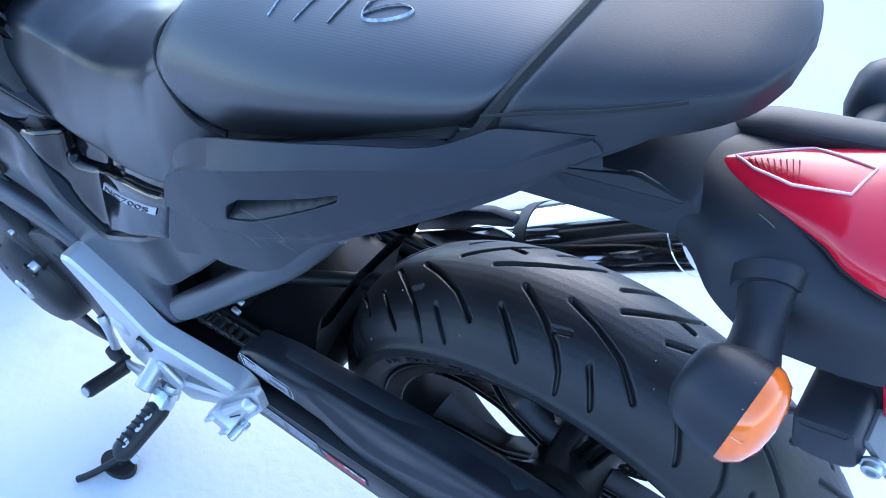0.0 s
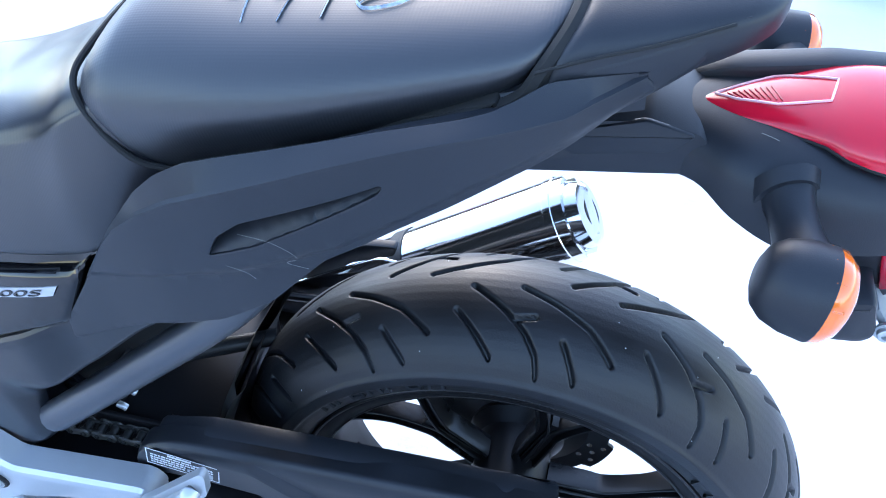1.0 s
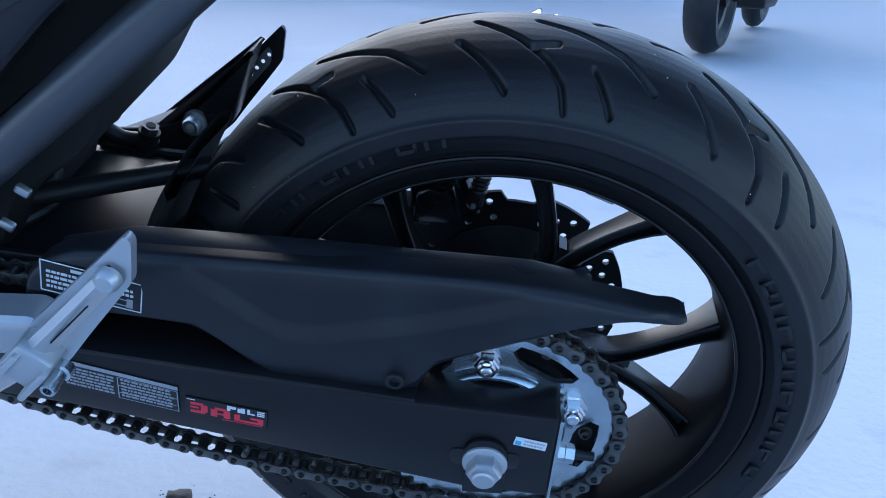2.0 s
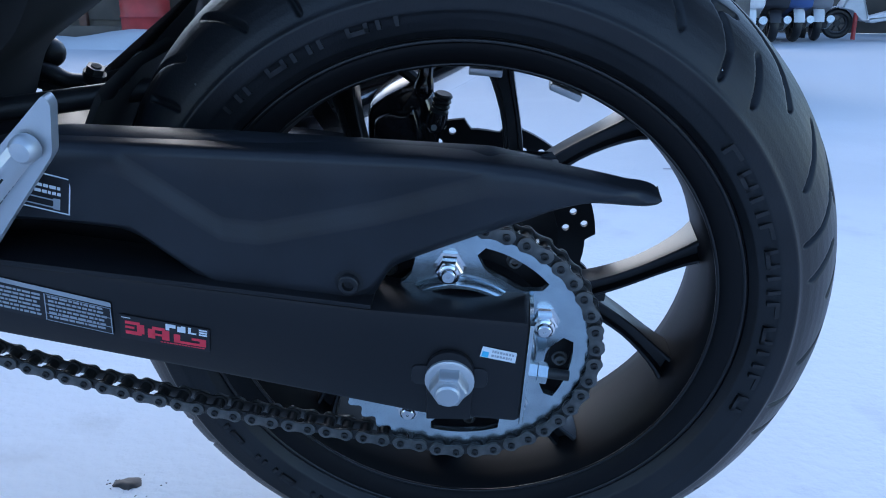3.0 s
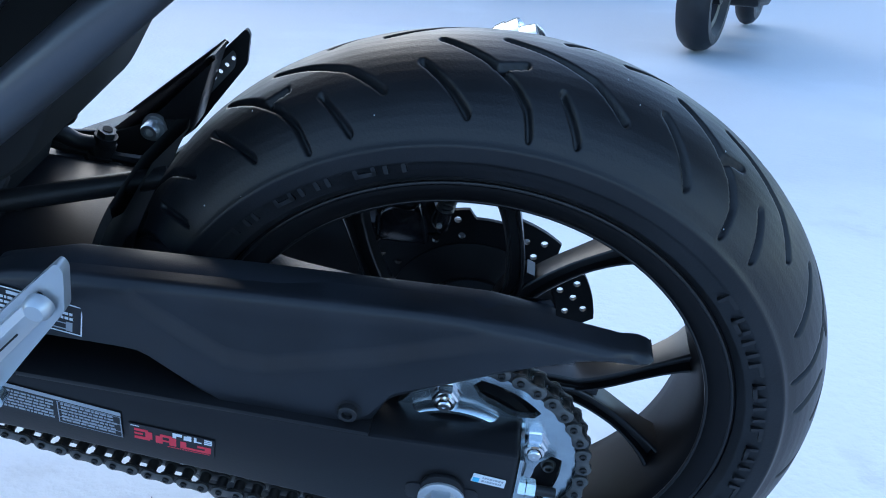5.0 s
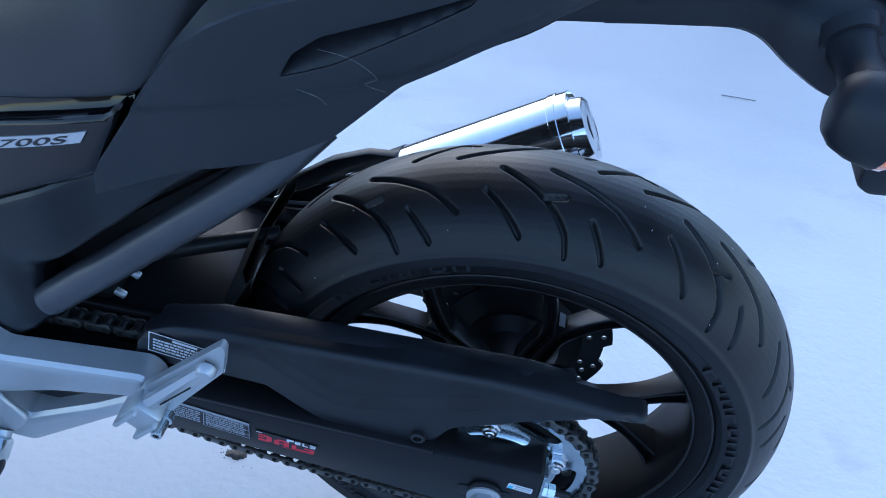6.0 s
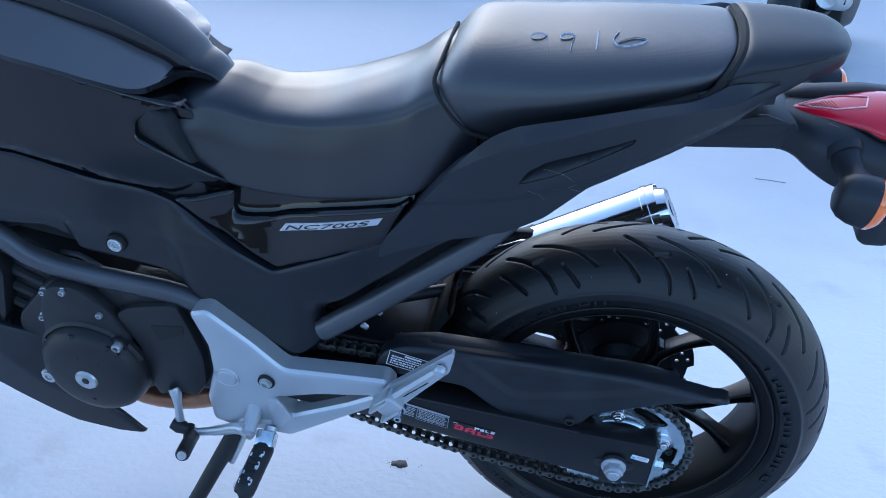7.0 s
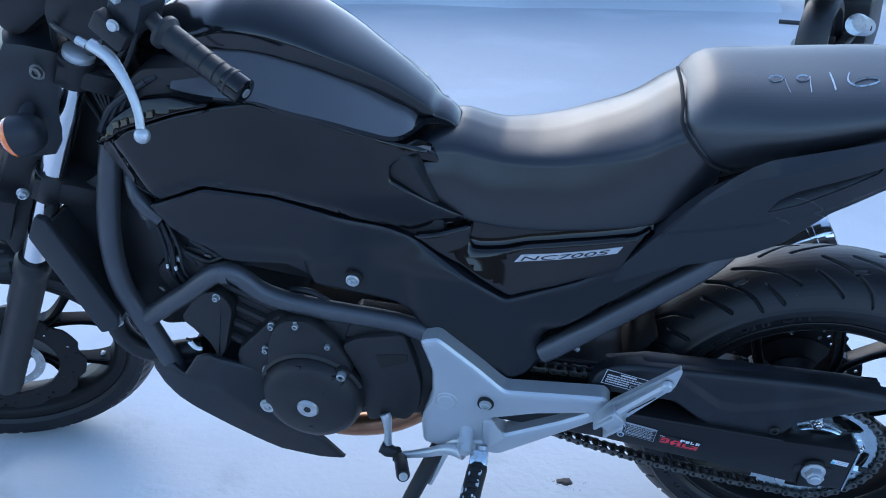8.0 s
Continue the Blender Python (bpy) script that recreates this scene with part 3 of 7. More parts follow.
# bodywork
TANK_FOOT = ((-1.08, 0.6), (-1.02, 0.59), (-0.95, 0.583), (-0.901, 0.582), (-0.863, 0.581), (-0.821, 0.572), (-0.783, 0.5630000000000001), (-0.746, 0.552), (-0.71, 0.538), (-0.674, 0.523), (-0.635, 0.519), (-0.613, 0.51), (-0.598, 0.495))
TANK_FOOT_Y = ((-1.08, 0.05), (-1.04, 0.100), (-1.0, 0.128), (-0.95, 0.140), (-0.90, 0.146), (-0.82, 0.147), (-0.744, 0.138), (-0.708, 0.128), (-0.671, 0.106), (-0.655, 0.075), (-0.645, 0.050), (-0.62, 0.036), (-0.598, 0.026))
KNEE_TOP = ((-1.08, 0.606), (-1.02, 0.617), (-0.963, 0.626), (-0.927, 0.631), (-0.895, 0.631), (-0.864, 0.627), (-0.834, 0.619), (-0.797, 0.606), (-0.761, 0.589), (-0.725, 0.569), (-0.688, 0.546), (-0.661, 0.529), (-0.649, 0.508), (-0.636, 0.506), (-0.598, 0.494))
KNEE_TOP_Y = ((-1.08, 0.04), (-1.0, 0.080), (-0.93, 0.094), (-0.85, 0.090), (-0.78, 0.078), (-0.72, 0.057), (-0.67, 0.044), (-0.63, 0.034), (-0.598, 0.024))
BAND_TOP = ((-1.08, 0.612), (-1.02, 0.628), (-0.961, 0.637), (-0.916, 0.648), (-0.893, 0.648), (-0.862, 0.645), (-0.832, 0.638), (-0.795, 0.625), (-0.76, 0.61), (-0.724, 0.59), (-0.687, 0.567), (-0.66, 0.547), (-0.637, 0.528), (-0.617, 0.489), (-0.598, 0.492))
TANK_RISE = ((-1.08, 0.015), (-1.0, 0.040), (-0.90, 0.042), (-0.81, 0.030), (-0.76, 0.017), (-0.70, 0.011), (-0.60, 0.005))


def tank_ring(x):
    """Half the tank's section at x, from its foot to the crest: (y, z)."""
    yb, zb = curve(x, *TANK_FOOT_Y), curve(x, *TANK_FOOT)
    yk, zk = min(yb - 0.002, curve(x, *KNEE_TOP_Y)), max(zb + 0.001, curve(x, *KNEE_TOP))
    zn = max(zk + 0.0005, curve(x, *BAND_TOP))
    zt = zn + curve(x, *TANK_RISE)
    out = [(yb - 0.006, zb - 0.010), (yb - 0.004, zb), (yk - 0.003, zk - 0.002), (yk + 0.0005, zk), (yk + 0.002, (zk + zn) / 2), (yk, zn)]
    for i in range(1, 19):
        a = math.pi / 2 * i / 18
        out.append((yk * max(0.0, math.cos(a)), zn + (zt - zn) * math.sin(a)))
    return out


rings = []
for i in range(97):
    x = -1.08 + 0.482 * i / 96
    half = tank_ring(x)
    rings.append([(x, -y, z) for y, z in half] + [(x, y, z) for y, z in reversed(half[:-1])])
part("fuel_tank_cover", mesh_of("fuel_tank_cover", *loft(rings), GRAPHITE, 48), bike, "gloss graphite tank cover with a domed top")
lines = [[] for _ in range(9)]
for i in range(64):
    x = -0.985 + 0.328 * i / 63
    (yb, zb), (yk, zk) = (curve(x, *TANK_FOOT_Y), curve(x, *TANK_FOOT)), (curve(x, *KNEE_TOP_Y), max(curve(x, *TANK_FOOT) + 0.002, curve(x, *KNEE_TOP)))
    for j, (v, push) in enumerate(((-0.04, -0.010), (0.0, -0.001), (0.035, 0.0025), (0.25, 0.0045), (0.5, 0.005), (0.75, 0.0042), (0.955, 0.002), (0.985, 0.0), (0.985, -0.008))):
        lines[j].append((x, -(yb + (yk - yb) * v + push), zb + (zk - zb) * v))
# added black slab standing in for the dark gap below the tank's rear
part("tank_skirt", slab_mesh("tank_skirt", corner_outline([(-0.80, 0.49), (-0.78, 0.530), (-0.70, 0.505), (-0.66, 0.494), (-0.625, 0.48), (-0.61, 0.46)], 0.008), -0.078, 0.060, GLOSS, 0.006), bike)
tank_side = mesh_of("tank_side", *strip(lines, 64), KNEE, 40)
part("tank_side", tank_side, bike, "dark grey satin knee panel on the tank")
part("tank_side", mirrored(tank_side, "tank_side"), bike)
SEAT_FOOT_Y = ((-0.690, 0.082), (-0.66, 0.090), (-0.60, 0.097), (-0.565, 0.101), (-0.52, 0.104), (-0.47, 0.110), (-0.43, 0.118), (-0.39, 0.122), (-0.34, 0.125), (-0.31, 0.127), (-0.28, 0.122), (-0.235, 0.108))
SEAT_FOOT = ((-0.690, 0.460), (-0.66, 0.434), (-0.60, 0.400), (-0.565, 0.387), (-0.52, 0.383), (-0.47, 0.387), (-0.43, 0.396), (-0.39, 0.404), (-0.34, 0.416), (-0.31, 0.427), (-0.28, 0.45), (-0.235, 0.49))
SEAT_EDGE_Y = ((-0.690, 0.055), (-0.645, 0.070), (-0.60, 0.069), (-0.55, 0.069), (-0.50, 0.075), (-0.45, 0.083), (-0.40, 0.091), (-0.35, 0.098), (-0.31, 0.105), (-0.27, 0.105), (-0.235, 0.10))
SEAT_EDGE = ((-0.690, 0.466), (-0.645, 0.482), (-0.60, 0.488), (-0.554, 0.479), (-0.53, 0.476), (-0.49, 0.479), (-0.447, 0.486), (-0.406, 0.497), (-0.366, 0.509), (-0.335, 0.523), (-0.298, 0.547), (-0.262, 0.562), (-0.235, 0.555))
SEAT_CREST = ((-0.690, 0.474), (-0.645, 0.497), (-0.60, 0.503), (-0.554, 0.492), (-0.53, 0.488), (-0.49, 0.490), (-0.447, 0.499), (-0.406, 0.515), (-0.366, 0.532), (-0.335, 0.550), (-0.298, 0.577), (-0.262, 0.588), (-0.235, 0.578))


def seat_ring(x):
    """The rider seat's section at x: a leaning flank, a soft edge and a broad, slightly domed top."""
    yb, zb, yc, zc, zt = (curve(x, *table) for table in (SEAT_FOOT_Y, SEAT_FOOT, SEAT_EDGE_Y, SEAT_EDGE, SEAT_CREST))
    key = [(yb - 0.010, zb - 0.006), (yb - 0.001, zb - 0.001), (yb + 0.001, zb + 0.006), (0.5 * (yb + yc) + 0.006, 0.5 * (zb + zc)), (yc + 0.005, zc - 0.012), (yc - 0.001, zc - 0.002), (yc - 0.012, zc + 0.25 * (zt - zc) + 0.002), (yc * 0.5, zc + 0.80 * (zt - zc)), (0.0, zt)]
    half = [(p.x, p.y) for p in catmull([Vector((y, z, 0)) for y, z in key], 4)]
    return [(x, -y, z) for y, z in half] + [(x, y, z) for y, z in reversed(half[:-1])]


part("front_seat", mesh_of("front_seat", *loft([seat_ring(-0.690 + 0.455 * i / 90) for i in range(91)]), VINYL_RIB, 60), bike, "black ribbed vinyl rider seat with a dished top")
rear_seat = part("rear_seat", body_mesh("rear_seat", [(-0.292, 0.082, 0.560, 0.570), (-0.280, 0.108, 0.541, 0.587), (-0.262, 0.122, 0.522, 0.603), (-0.236, 0.127, 0.511, 0.611), (-0.157, 0.130, 0.532, 0.615), (-0.08, 0.122, 0.554, 0.622), (-0.010, 0.107, 0.574, 0.627), (0.018, 0.096, 0.584, 0.628), (0.027, 0.078, 0.592, 0.624)], VINYL, 3.1, under=0.012, tuck=0.14, skew=((-0.29, 0.0), (-0.15, 0.0), (0.0, 0.026))), bike, "black dotted vinyl pillion seat with a chalked number")
part("tail_cowl", body_mesh("tail_cowl", [(0.030, 0.080, 0.590, 0.628), (0.036, 0.096, 0.586, 0.635), (0.055, 0.094, 0.590, 0.637), (0.10, 0.082, 0.604, 0.638), (0.142, 0.064, 0.616, 0.636), (0.163, 0.045, 0.622, 0.632), (0.172, 0.02, 0.626, 0.629)], PLASTIC, 3.4, under=0.012, skew=((0.0, 0.028), (0.08, 0.02), (0.17, 0.0))), bike, "matte black tail cowl")
GASKET = [(-0.222, -0.110, 0.508), (-0.250, -0.116, 0.520), (-0.279, -0.108, 0.548), (-0.292, -0.092, 0.566), (-0.291, -0.06, 0.576), (-0.290, 0.0, 0.580), (-0.291, 0.06, 0.576)]
part("seat_gasket", tube_mesh("seat_gasket", GASKET, 0.0026, NEAR_BLACK, 8), rear_seat, "black rubber seam between the seats")
part("seat_gasket", tube_mesh("seat_gasket", [(-0.14, -0.118, 0.530), (-0.02, -0.106, 0.571), (0.020, -0.096, 0.584), (0.034, -0.091, 0.602), (0.050, -0.066, 0.624), (0.055, 0.0, 0.630), (0.050, 0.066, 0.624)], 0.0065, NEAR_BLACK, 8), rear_seat)
part("seat_base", slab_mesh("seat_base", corner_outline([(-0.24, 0.49), (-0.225, 0.515), (-0.03, 0.575), (0.01, 0.59), (0.01, 0.57), (-0.13, 0.515)], 0.006), -0.105, 0.105, NEAR_BLACK, 0.004), rear_seat, "black plastic seat pan")

UPPER = [(-1.105, 0.488), (-1.100, 0.502), (-1.086, 0.505), (-1.056, 0.525), (-0.978, 0.553), (-0.918, 0.569), (-0.868, 0.577), (-0.820, 0.566), (-0.749, 0.545), (-0.713, 0.529), (-0.677, 0.510), (-0.648, 0.498), (-0.628, 0.491), (-0.664, 0.488), (-0.684, 0.480), (-0.686, 0.459), (-0.630, 0.422), (-0.5655, 0.387), (-0.658, 0.3685), (-0.756, 0.404), (-0.855, 0.431), (-0.925, 0.437), (-0.960, 0.441), (-1.043, 0.406), (-1.056, 0.408)]
U_FOOT = ((-1.1, 0.47), (-1.056, 0.404), (-1.043, 0.406), (-0.960, 0.441), (-0.925, 0.437), (-0.855, 0.431), (-0.756, 0.404), (-0.656, 0.3685), (-0.57, 0.386))


def upper_y(x, z):
    lip = ease((blend(x, *U_FOOT) + 0.014 - z) / 0.007)
    nose = ease((-1.045 - x + (0.46 - z) * 0.45) / 0.035)
    return -(curve(x, (-1.1, 0.163), (-0.95, 0.158), (-0.75, 0.146), (-0.66, 0.121), (-0.57, 0.104)) - curve(x, (-0.9, 0.06), (-0.75, 0.13), (-0.677, 0.29), (-0.645, 0.48)) * max(0, z - 0.44) - 0.006 * lip - 0.014 * nose)


part("upper_side_panel", panel_mesh("upper_side_panel", corner_outline(UPPER, 0.007), upper_y, GLOSS, 0.02, 0.0035, 0.0025, 0.010, (), 30), bike, "gloss black upper side panel")
outer, inner = [], []
for i in range(25):  # the panel folds in, nearly level, to the seat's foot
    u = i / 24
    x, z = blend(u, (0, -0.683), (0.46, -0.630), (1, -0.568)), blend(u, (0, 0.458), (0.46, 0.4225), (1, 0.3885))
    outer.append((x, upper_y(x, z) + 0.0025, z - 0.0012))
    inner.append((x + 0.004, -(curve(x + 0.004, *SEAT_FOOT_Y) - 0.010), curve(x + 0.004, *SEAT_FOOT) - 0.001))
part("panel_fold", mesh_of("panel_fold", *strip([[(x, y, z - 0.004) for x, y, z in outer], outer, inner], 25), GLOSS, 30), bike, "gloss black folded edge below the rider seat")
SHROUD = [(-1.104, 0.506), (-1.088, 0.509), (-1.058, 0.529), (-0.980, 0.557), (-0.925, 0.572), (-0.985, 0.577), (-1.03, 0.569), (-1.075, 0.542)]
shroud_y = lambda x, z: -(curve(x, (-1.1, 0.160), (-0.95, 0.152)) - 0.55 * max(0, z - blend(x, (-1.104, 0.506), (-1.058, 0.529), (-0.98, 0.557), (-0.925, 0.572))))
part("shroud", panel_mesh("shroud", corner_outline(SHROUD, 0.005), shroud_y, GLOSS, 0.02, 0.002, 0.0015, 0.008), bike, "gloss black shroud strip with a faint mark")
for i in range(4):
    part("shroud_fin", tube_mesh("shroud_fin", [(-1.098 + 0.014 * i, -0.150 + 0.006 * i, 0.520 + 0.010 * i), (-1.075 + 0.014 * i, -0.146 + 0.006 * i, 0.556 + 0.010 * i), (-1.035 + 0.014 * i, -0.136 + 0.006 * i, 0.585 + 0.007 * i)], 0.0045, PLASTIC, 8), bike)
part("shroud_backing", slab_mesh("shroud_backing", corner_outline([(-1.10, 0.48), (-1.085, 0.56), (-1.03, 0.61), (-0.93, 0.62), (-0.90, 0.56), (-1.04, 0.46)], 0.015), -0.126, 0.126, ENGINE, 0.01), bike)
LOWER = [(-1.050, 0.400), (-1.040, 0.402), (-0.960, 0.434), (-0.925, 0.431), (-0.855, 0.425), (-0.756, 0.398), (-0.658, 0.3625), (-0.509, 0.280), (-0.354, 0.354), (-0.262, 0.392), (-0.250, 0.378), (-0.289, 0.349), (-0.346, 0.297), (-0.391, 0.261), (-0.426, 0.2366), (-0.4465, 0.213), (-0.454, 0.182), (-0.4457, 0.148), (-0.516, 0.095), (-0.636, 0.203), (-0.679, 0.244), (-0.805, 0.262), (-0.855, 0.298), (-0.947, 0.298), (-1.027, 0.363)]
L_CREASE = ((-1.03, 0.330), (-0.99, 0.292), (-0.873, 0.304), (-0.78, 0.326), (-0.726, 0.343), (-0.673, 0.367), (-0.64, 0.376))


def lower_y(x, z):
    tuck = max(0.0, blend(x, *L_CREASE) - z) * ease((-0.64 - x) / 0.05)
    step = ease((-0.812 - x) / 0.006) * ease((0.34 - z) / 0.02)
    return -(curve(x, (-1.05, 0.152), (-0.75, 0.142), (-0.5, 0.150), (-0.35, 0.152)) + 0.004 * math.sin((z - 0.2) * 9) - 0.022 * ease((z - 0.305) / 0.055) * ease((x + 0.77) / 0.09) * ease((-0.40 - x) / 0.1) - 0.20 * min(tuck, 0.03) - 0.006 * step - 0.011 * ease((x + 0.415) / 0.06) - 0.016 * ease((x + 0.478) / 0.035) * ease((0.25 - z) / 0.05))


part("lower_side_panel", panel_mesh("lower_side_panel", corner_outline(LOWER, 0.010), lower_y, SATIN, 0.025, 0.006, 0.004, 0.010, (), 26, [L_CREASE[1:]]), bike, "satin black lower side panel")
COVER = [(-0.655, 0.3635), (-0.610, 0.373), (-0.567, 0.381), (-0.5705, 0.356), (-0.564, 0.346), (-0.545, 0.346), (-0.515, 0.350), (-0.488, 0.362), (-0.43, 0.381), (-0.367, 0.399), (-0.33, 0.409), (-0.313, 0.424), (-0.350, 0.354), (-0.505, 0.282)]
C_TOP = ((-0.576, 0.352), (-0.564, 0.347), (-0.545, 0.347), (-0.515, 0.351), (-0.488, 0.363), (-0.43, 0.382), (-0.367, 0.400), (-0.33, 0.410), (-0.310, 0.424))


def cover_y(x, z):
    """The side cover stands out at its foot and leans in, slightly bowed, towards the seat."""
    v = z - 0.35
    soft = math.hypot(v, 0.014)
    at = curve(x, (-0.66, 0.126), (-0.62, 0.126), (-0.57, 0.113), (-0.515, 0.115), (-0.488, 0.122), (-0.43, 0.139), (-0.367, 0.1495), (-0.31, 0.153))
    low = curve(x, (-0.66, 0.30), (-0.62, 0.50), (-0.57, 0.65), (-0.50, 0.42), (-0.43, 0.33), (-0.367, 0.20))
    high = curve(x, (-0.66, 0.30), (-0.62, 0.25), (-0.57, 0.18), (-0.50, 0.25), (-0.43, 0.28), (-0.367, 0.23), (-0.31, 0.18))
    return -(at - low * (v - soft) / 2 - high * (v + soft) / 2)


lines = [[] for _ in range(6)]
for i in range(48):  # the pull recess: rolls in from the cover's top edge and up behind the seat
    x = -0.576 + 0.266 * i / 47
    z = blend(x, *C_TOP)
    for row, dy, dz in zip(lines, (0.0005, 0.003, 0.008, 0.014, 0.020, 0.026), (-0.004, -0.0055, -0.0065, -0.002, 0.012, 0.040)):
        row.append((x, cover_y(x, z) + dy, z + dz))
part("cover_ledge", mesh_of("cover_ledge", *strip(lines, 48), GLOSS, 60), bike, "gloss black pull recess under the seat")
part("side_cover", panel_mesh("side_cover", corner_outline(COVER, 0.008), cover_y, GLOSS, 0.010, 0.005, 0.0035, 0.008), bike, "gloss black side cover with a model badge")

RAIL_OUT = [(-0.300, -0.154, 0.428), (-0.272, -0.158, 0.467), (-0.252, -0.161, 0.491), (-0.226, -0.164, 0.511), (-0.198, -0.165, 0.527), (-0.158, -0.166, 0.543), (-0.120, -0.163, 0.556), (-0.083, -0.158, 0.568), (-0.048, -0.150, 0.576), (-0.015, -0.142, 0.582), (0.022, -0.128, 0.585), (0.052, -0.114, 0.588), (0.067, -0.103, 0.593), (0.094, -0.086, 0.602)]
RAIL_IN = [(-0.298, -0.145, 0.432), (-0.262, -0.149, 0.482), (-0.226, -0.152, 0.524), (-0.206, -0.152, 0.541), (-0.185, -0.149, 0.551), (-0.163, -0.146, 0.556), (-0.128, -0.143, 0.564), (-0.093, -0.139, 0.572), (-0.057, -0.132, 0.579), (-0.011, -0.121, 0.585), (0.007, -0.115, 0.588), (0.022, -0.109, 0.594), (0.040, -0.099, 0.602), (0.063, -0.092, 0.603), (0.095, -0.082, 0.6035)]
COWL = [(p[0], p[2]) for p in RAIL_OUT] + [(0.100, 0.594), (0.068, 0.571), (0.034, 0.553), (0.001, 0.537), (-0.047, 0.512), (-0.098, 0.484), (-0.144, 0.438), (-0.188, 0.409), (-0.259, 0.382), (-0.357, 0.328), (-0.352, 0.356)]
C_SEAM = ((-0.36, 0.40), (-0.29, 0.436), (-0.18, 0.468), (-0.09, 0.502), (0.0, 0.55), (0.09, 0.59))
cowl_out = ((-0.36, 0.150), (-0.30, 0.154)) + tuple((p[0], -p[1]) for p in RAIL_OUT[1:])


def cowl_y(x, z):
    below = ease((blend(x, *C_SEAM) - z) / 0.008)
    return -(curve(x, *cowl_out) - 0.005 * below)


SLOT = [(-0.178, 0.484), (-0.168, 0.503), (-0.148, 0.5185), (-0.052, 0.5530), (-0.055, 0.5455), (-0.085, 0.5290), (-0.140, 0.4990)]
SLOT_LOW = ((-0.178, 0.482), (-0.140, 0.497), (-0.085, 0.527), (-0.05, 0.544))
face = panel_mesh("rear_side_cowl", corner_outline(COWL, 0.006), cowl_y, PLASTIC, 0.03, 0.0015, 0.0006, 0.007, [corner_outline(SLOT, 0.004)], 24, [C_SEAM, [(x, z - 0.008) for x, z in C_SEAM]])
floor_out = [(-0.181, 0.481), (-0.170, 0.507), (-0.149, 0.5225), (-0.046, 0.5580), (-0.049, 0.5420), (-0.084, 0.5250), (-0.139, 0.4950)]
groove_floor = panel_mesh("groove_floor", corner_outline(floor_out, 0.004), lambda x, z: cowl_y(x, z) + 0.0015 + 0.020 * ease((z - blend(x, *SLOT_LOW)) / 0.020), PLASTIC, 0.002, 0.001, 0.0, 0.006)
part("groove_floor", groove_floor, bike, "recessed floor of the grab rail groove")
top = [Vector(p) for p in RAIL_IN]
ledge = strip([[Vector(p) + Vector((0, 0.0004, -0.003)) for p in RAIL_OUT], RAIL_OUT, [Vector(p) + Vector((0, 0.0035, 0.0016)) for p in RAIL_OUT], [p + Vector((0, -0.003, 0.0014)) for p in top], RAIL_IN, [p + Vector((0, 0.003, -0.003)) for p in top], [p + Vector((0, 0.004, -0.03)) for p in top]], 70)
part("rear_side_cowl", joined("rear_side_cowl", [face, mesh_of("rear_side_cowl", *ledge, PLASTIC, 50)], angle=34), bike, "matte black rear side cowl with a grooved grab rail")
part("rear_side_cowl", mirrored([o for o in bike.children if o.name == "rear_side_cowl"][0].data, "rear_side_cowl"), bike, "matte black rear side cowl with a grooved grab rail").location.z += 0.013
for side_panel in ("upper_side_panel", "lower_side_panel", "side_cover"):
    part(side_panel, mirrored([o for o in bike.children if o.name == side_panel][0].data, side_panel), bike)

HANGER = [(-0.638, 0.202), (-0.609, 0.211), (-0.501, 0.117), (-0.345, 0.127), (-0.334, 0.112), (-0.343, 0.080), (-0.505, -0.036), (-0.600, -0.042), (-0.638, -0.030), (-0.640, 0.020), (-0.620, 0.085), (-0.619, 0.140)]
HOLE = [(-0.522, 0.050), (-0.451, 0.073), (-0.365, 0.089), (-0.411, 0.060), (-0.500, 0.014)]


def hanger_y(x, z):
    return -(0.178 + 0.004 * ease((x + 0.56) / 0.06))


part("step_hanger", panel_mesh("step_hanger", corner_outline(HANGER, 0.008), hanger_y, SILVER, 0.026, 0.007, 0.006, 0.008, [corner_outline(HOLE, 0.006)], 26), bike, "silver cast aluminium footrest hanger")
part("subframe_tube", tube_mesh("subframe_tube", [(-0.448, -0.138, 0.172), (-0.426, -0.137, 0.189), (-0.32, -0.124, 0.272), (-0.225, -0.108, 0.348), (-0.18, -0.075, 0.385)], 0.0175, FRAME), bike, "gunmetal frame tube")
part("frame_tube", tube_mesh("frame_tube", [(-1.12, -0.10, 0.47), (-1.14, -0.135, 0.344), (-1.146, -0.14, 0.229), (-1.121, -0.14, 0.145), (-1.085, -0.14, 0.03)], 0.018, FRAME), bike, "gunmetal frame tube")
part("frame_tube", tube_mesh("frame_tube", [(-1.113, -0.14, 0.159), (-1.04, -0.14, 0.215), (-0.956, -0.14, 0.276), (-0.895, -0.14, 0.237), (-0.813, -0.14, 0.218), (-0.683, -0.14, 0.205), (-0.63, -0.14, 0.187)], 0.0165, FRAME), bike, "gunmetal frame tube")


# ---- final drive and rear brake ----
SPROCKET_Y = -0.118
holes = []
for k in range(5):
    c = 60.5 + 72 * k
    ring = [(0.0915, c + a) for a in range(-19, 20, 4)] + [(0.084, c + 20), (0.0735, c + 14)] + [(0.0705, c + a) for a in range(8, -9, -4)] + [(0.0735, c - 14), (0.084, c - 20)]
    holes.append([(r * math.cos(radians(a)), r * math.sin(radians(a))) for r, a in ring])
teeth = []
for i in range(43 * 8):
    a = 2 * math.pi * i / (43 * 8)
    teeth.append(((0.1085 + 0.0035 * math.cos(43 * a)) * math.cos(a), (0.1085 + 0.0035 * math.cos(43 * a)) * math.sin(a)))
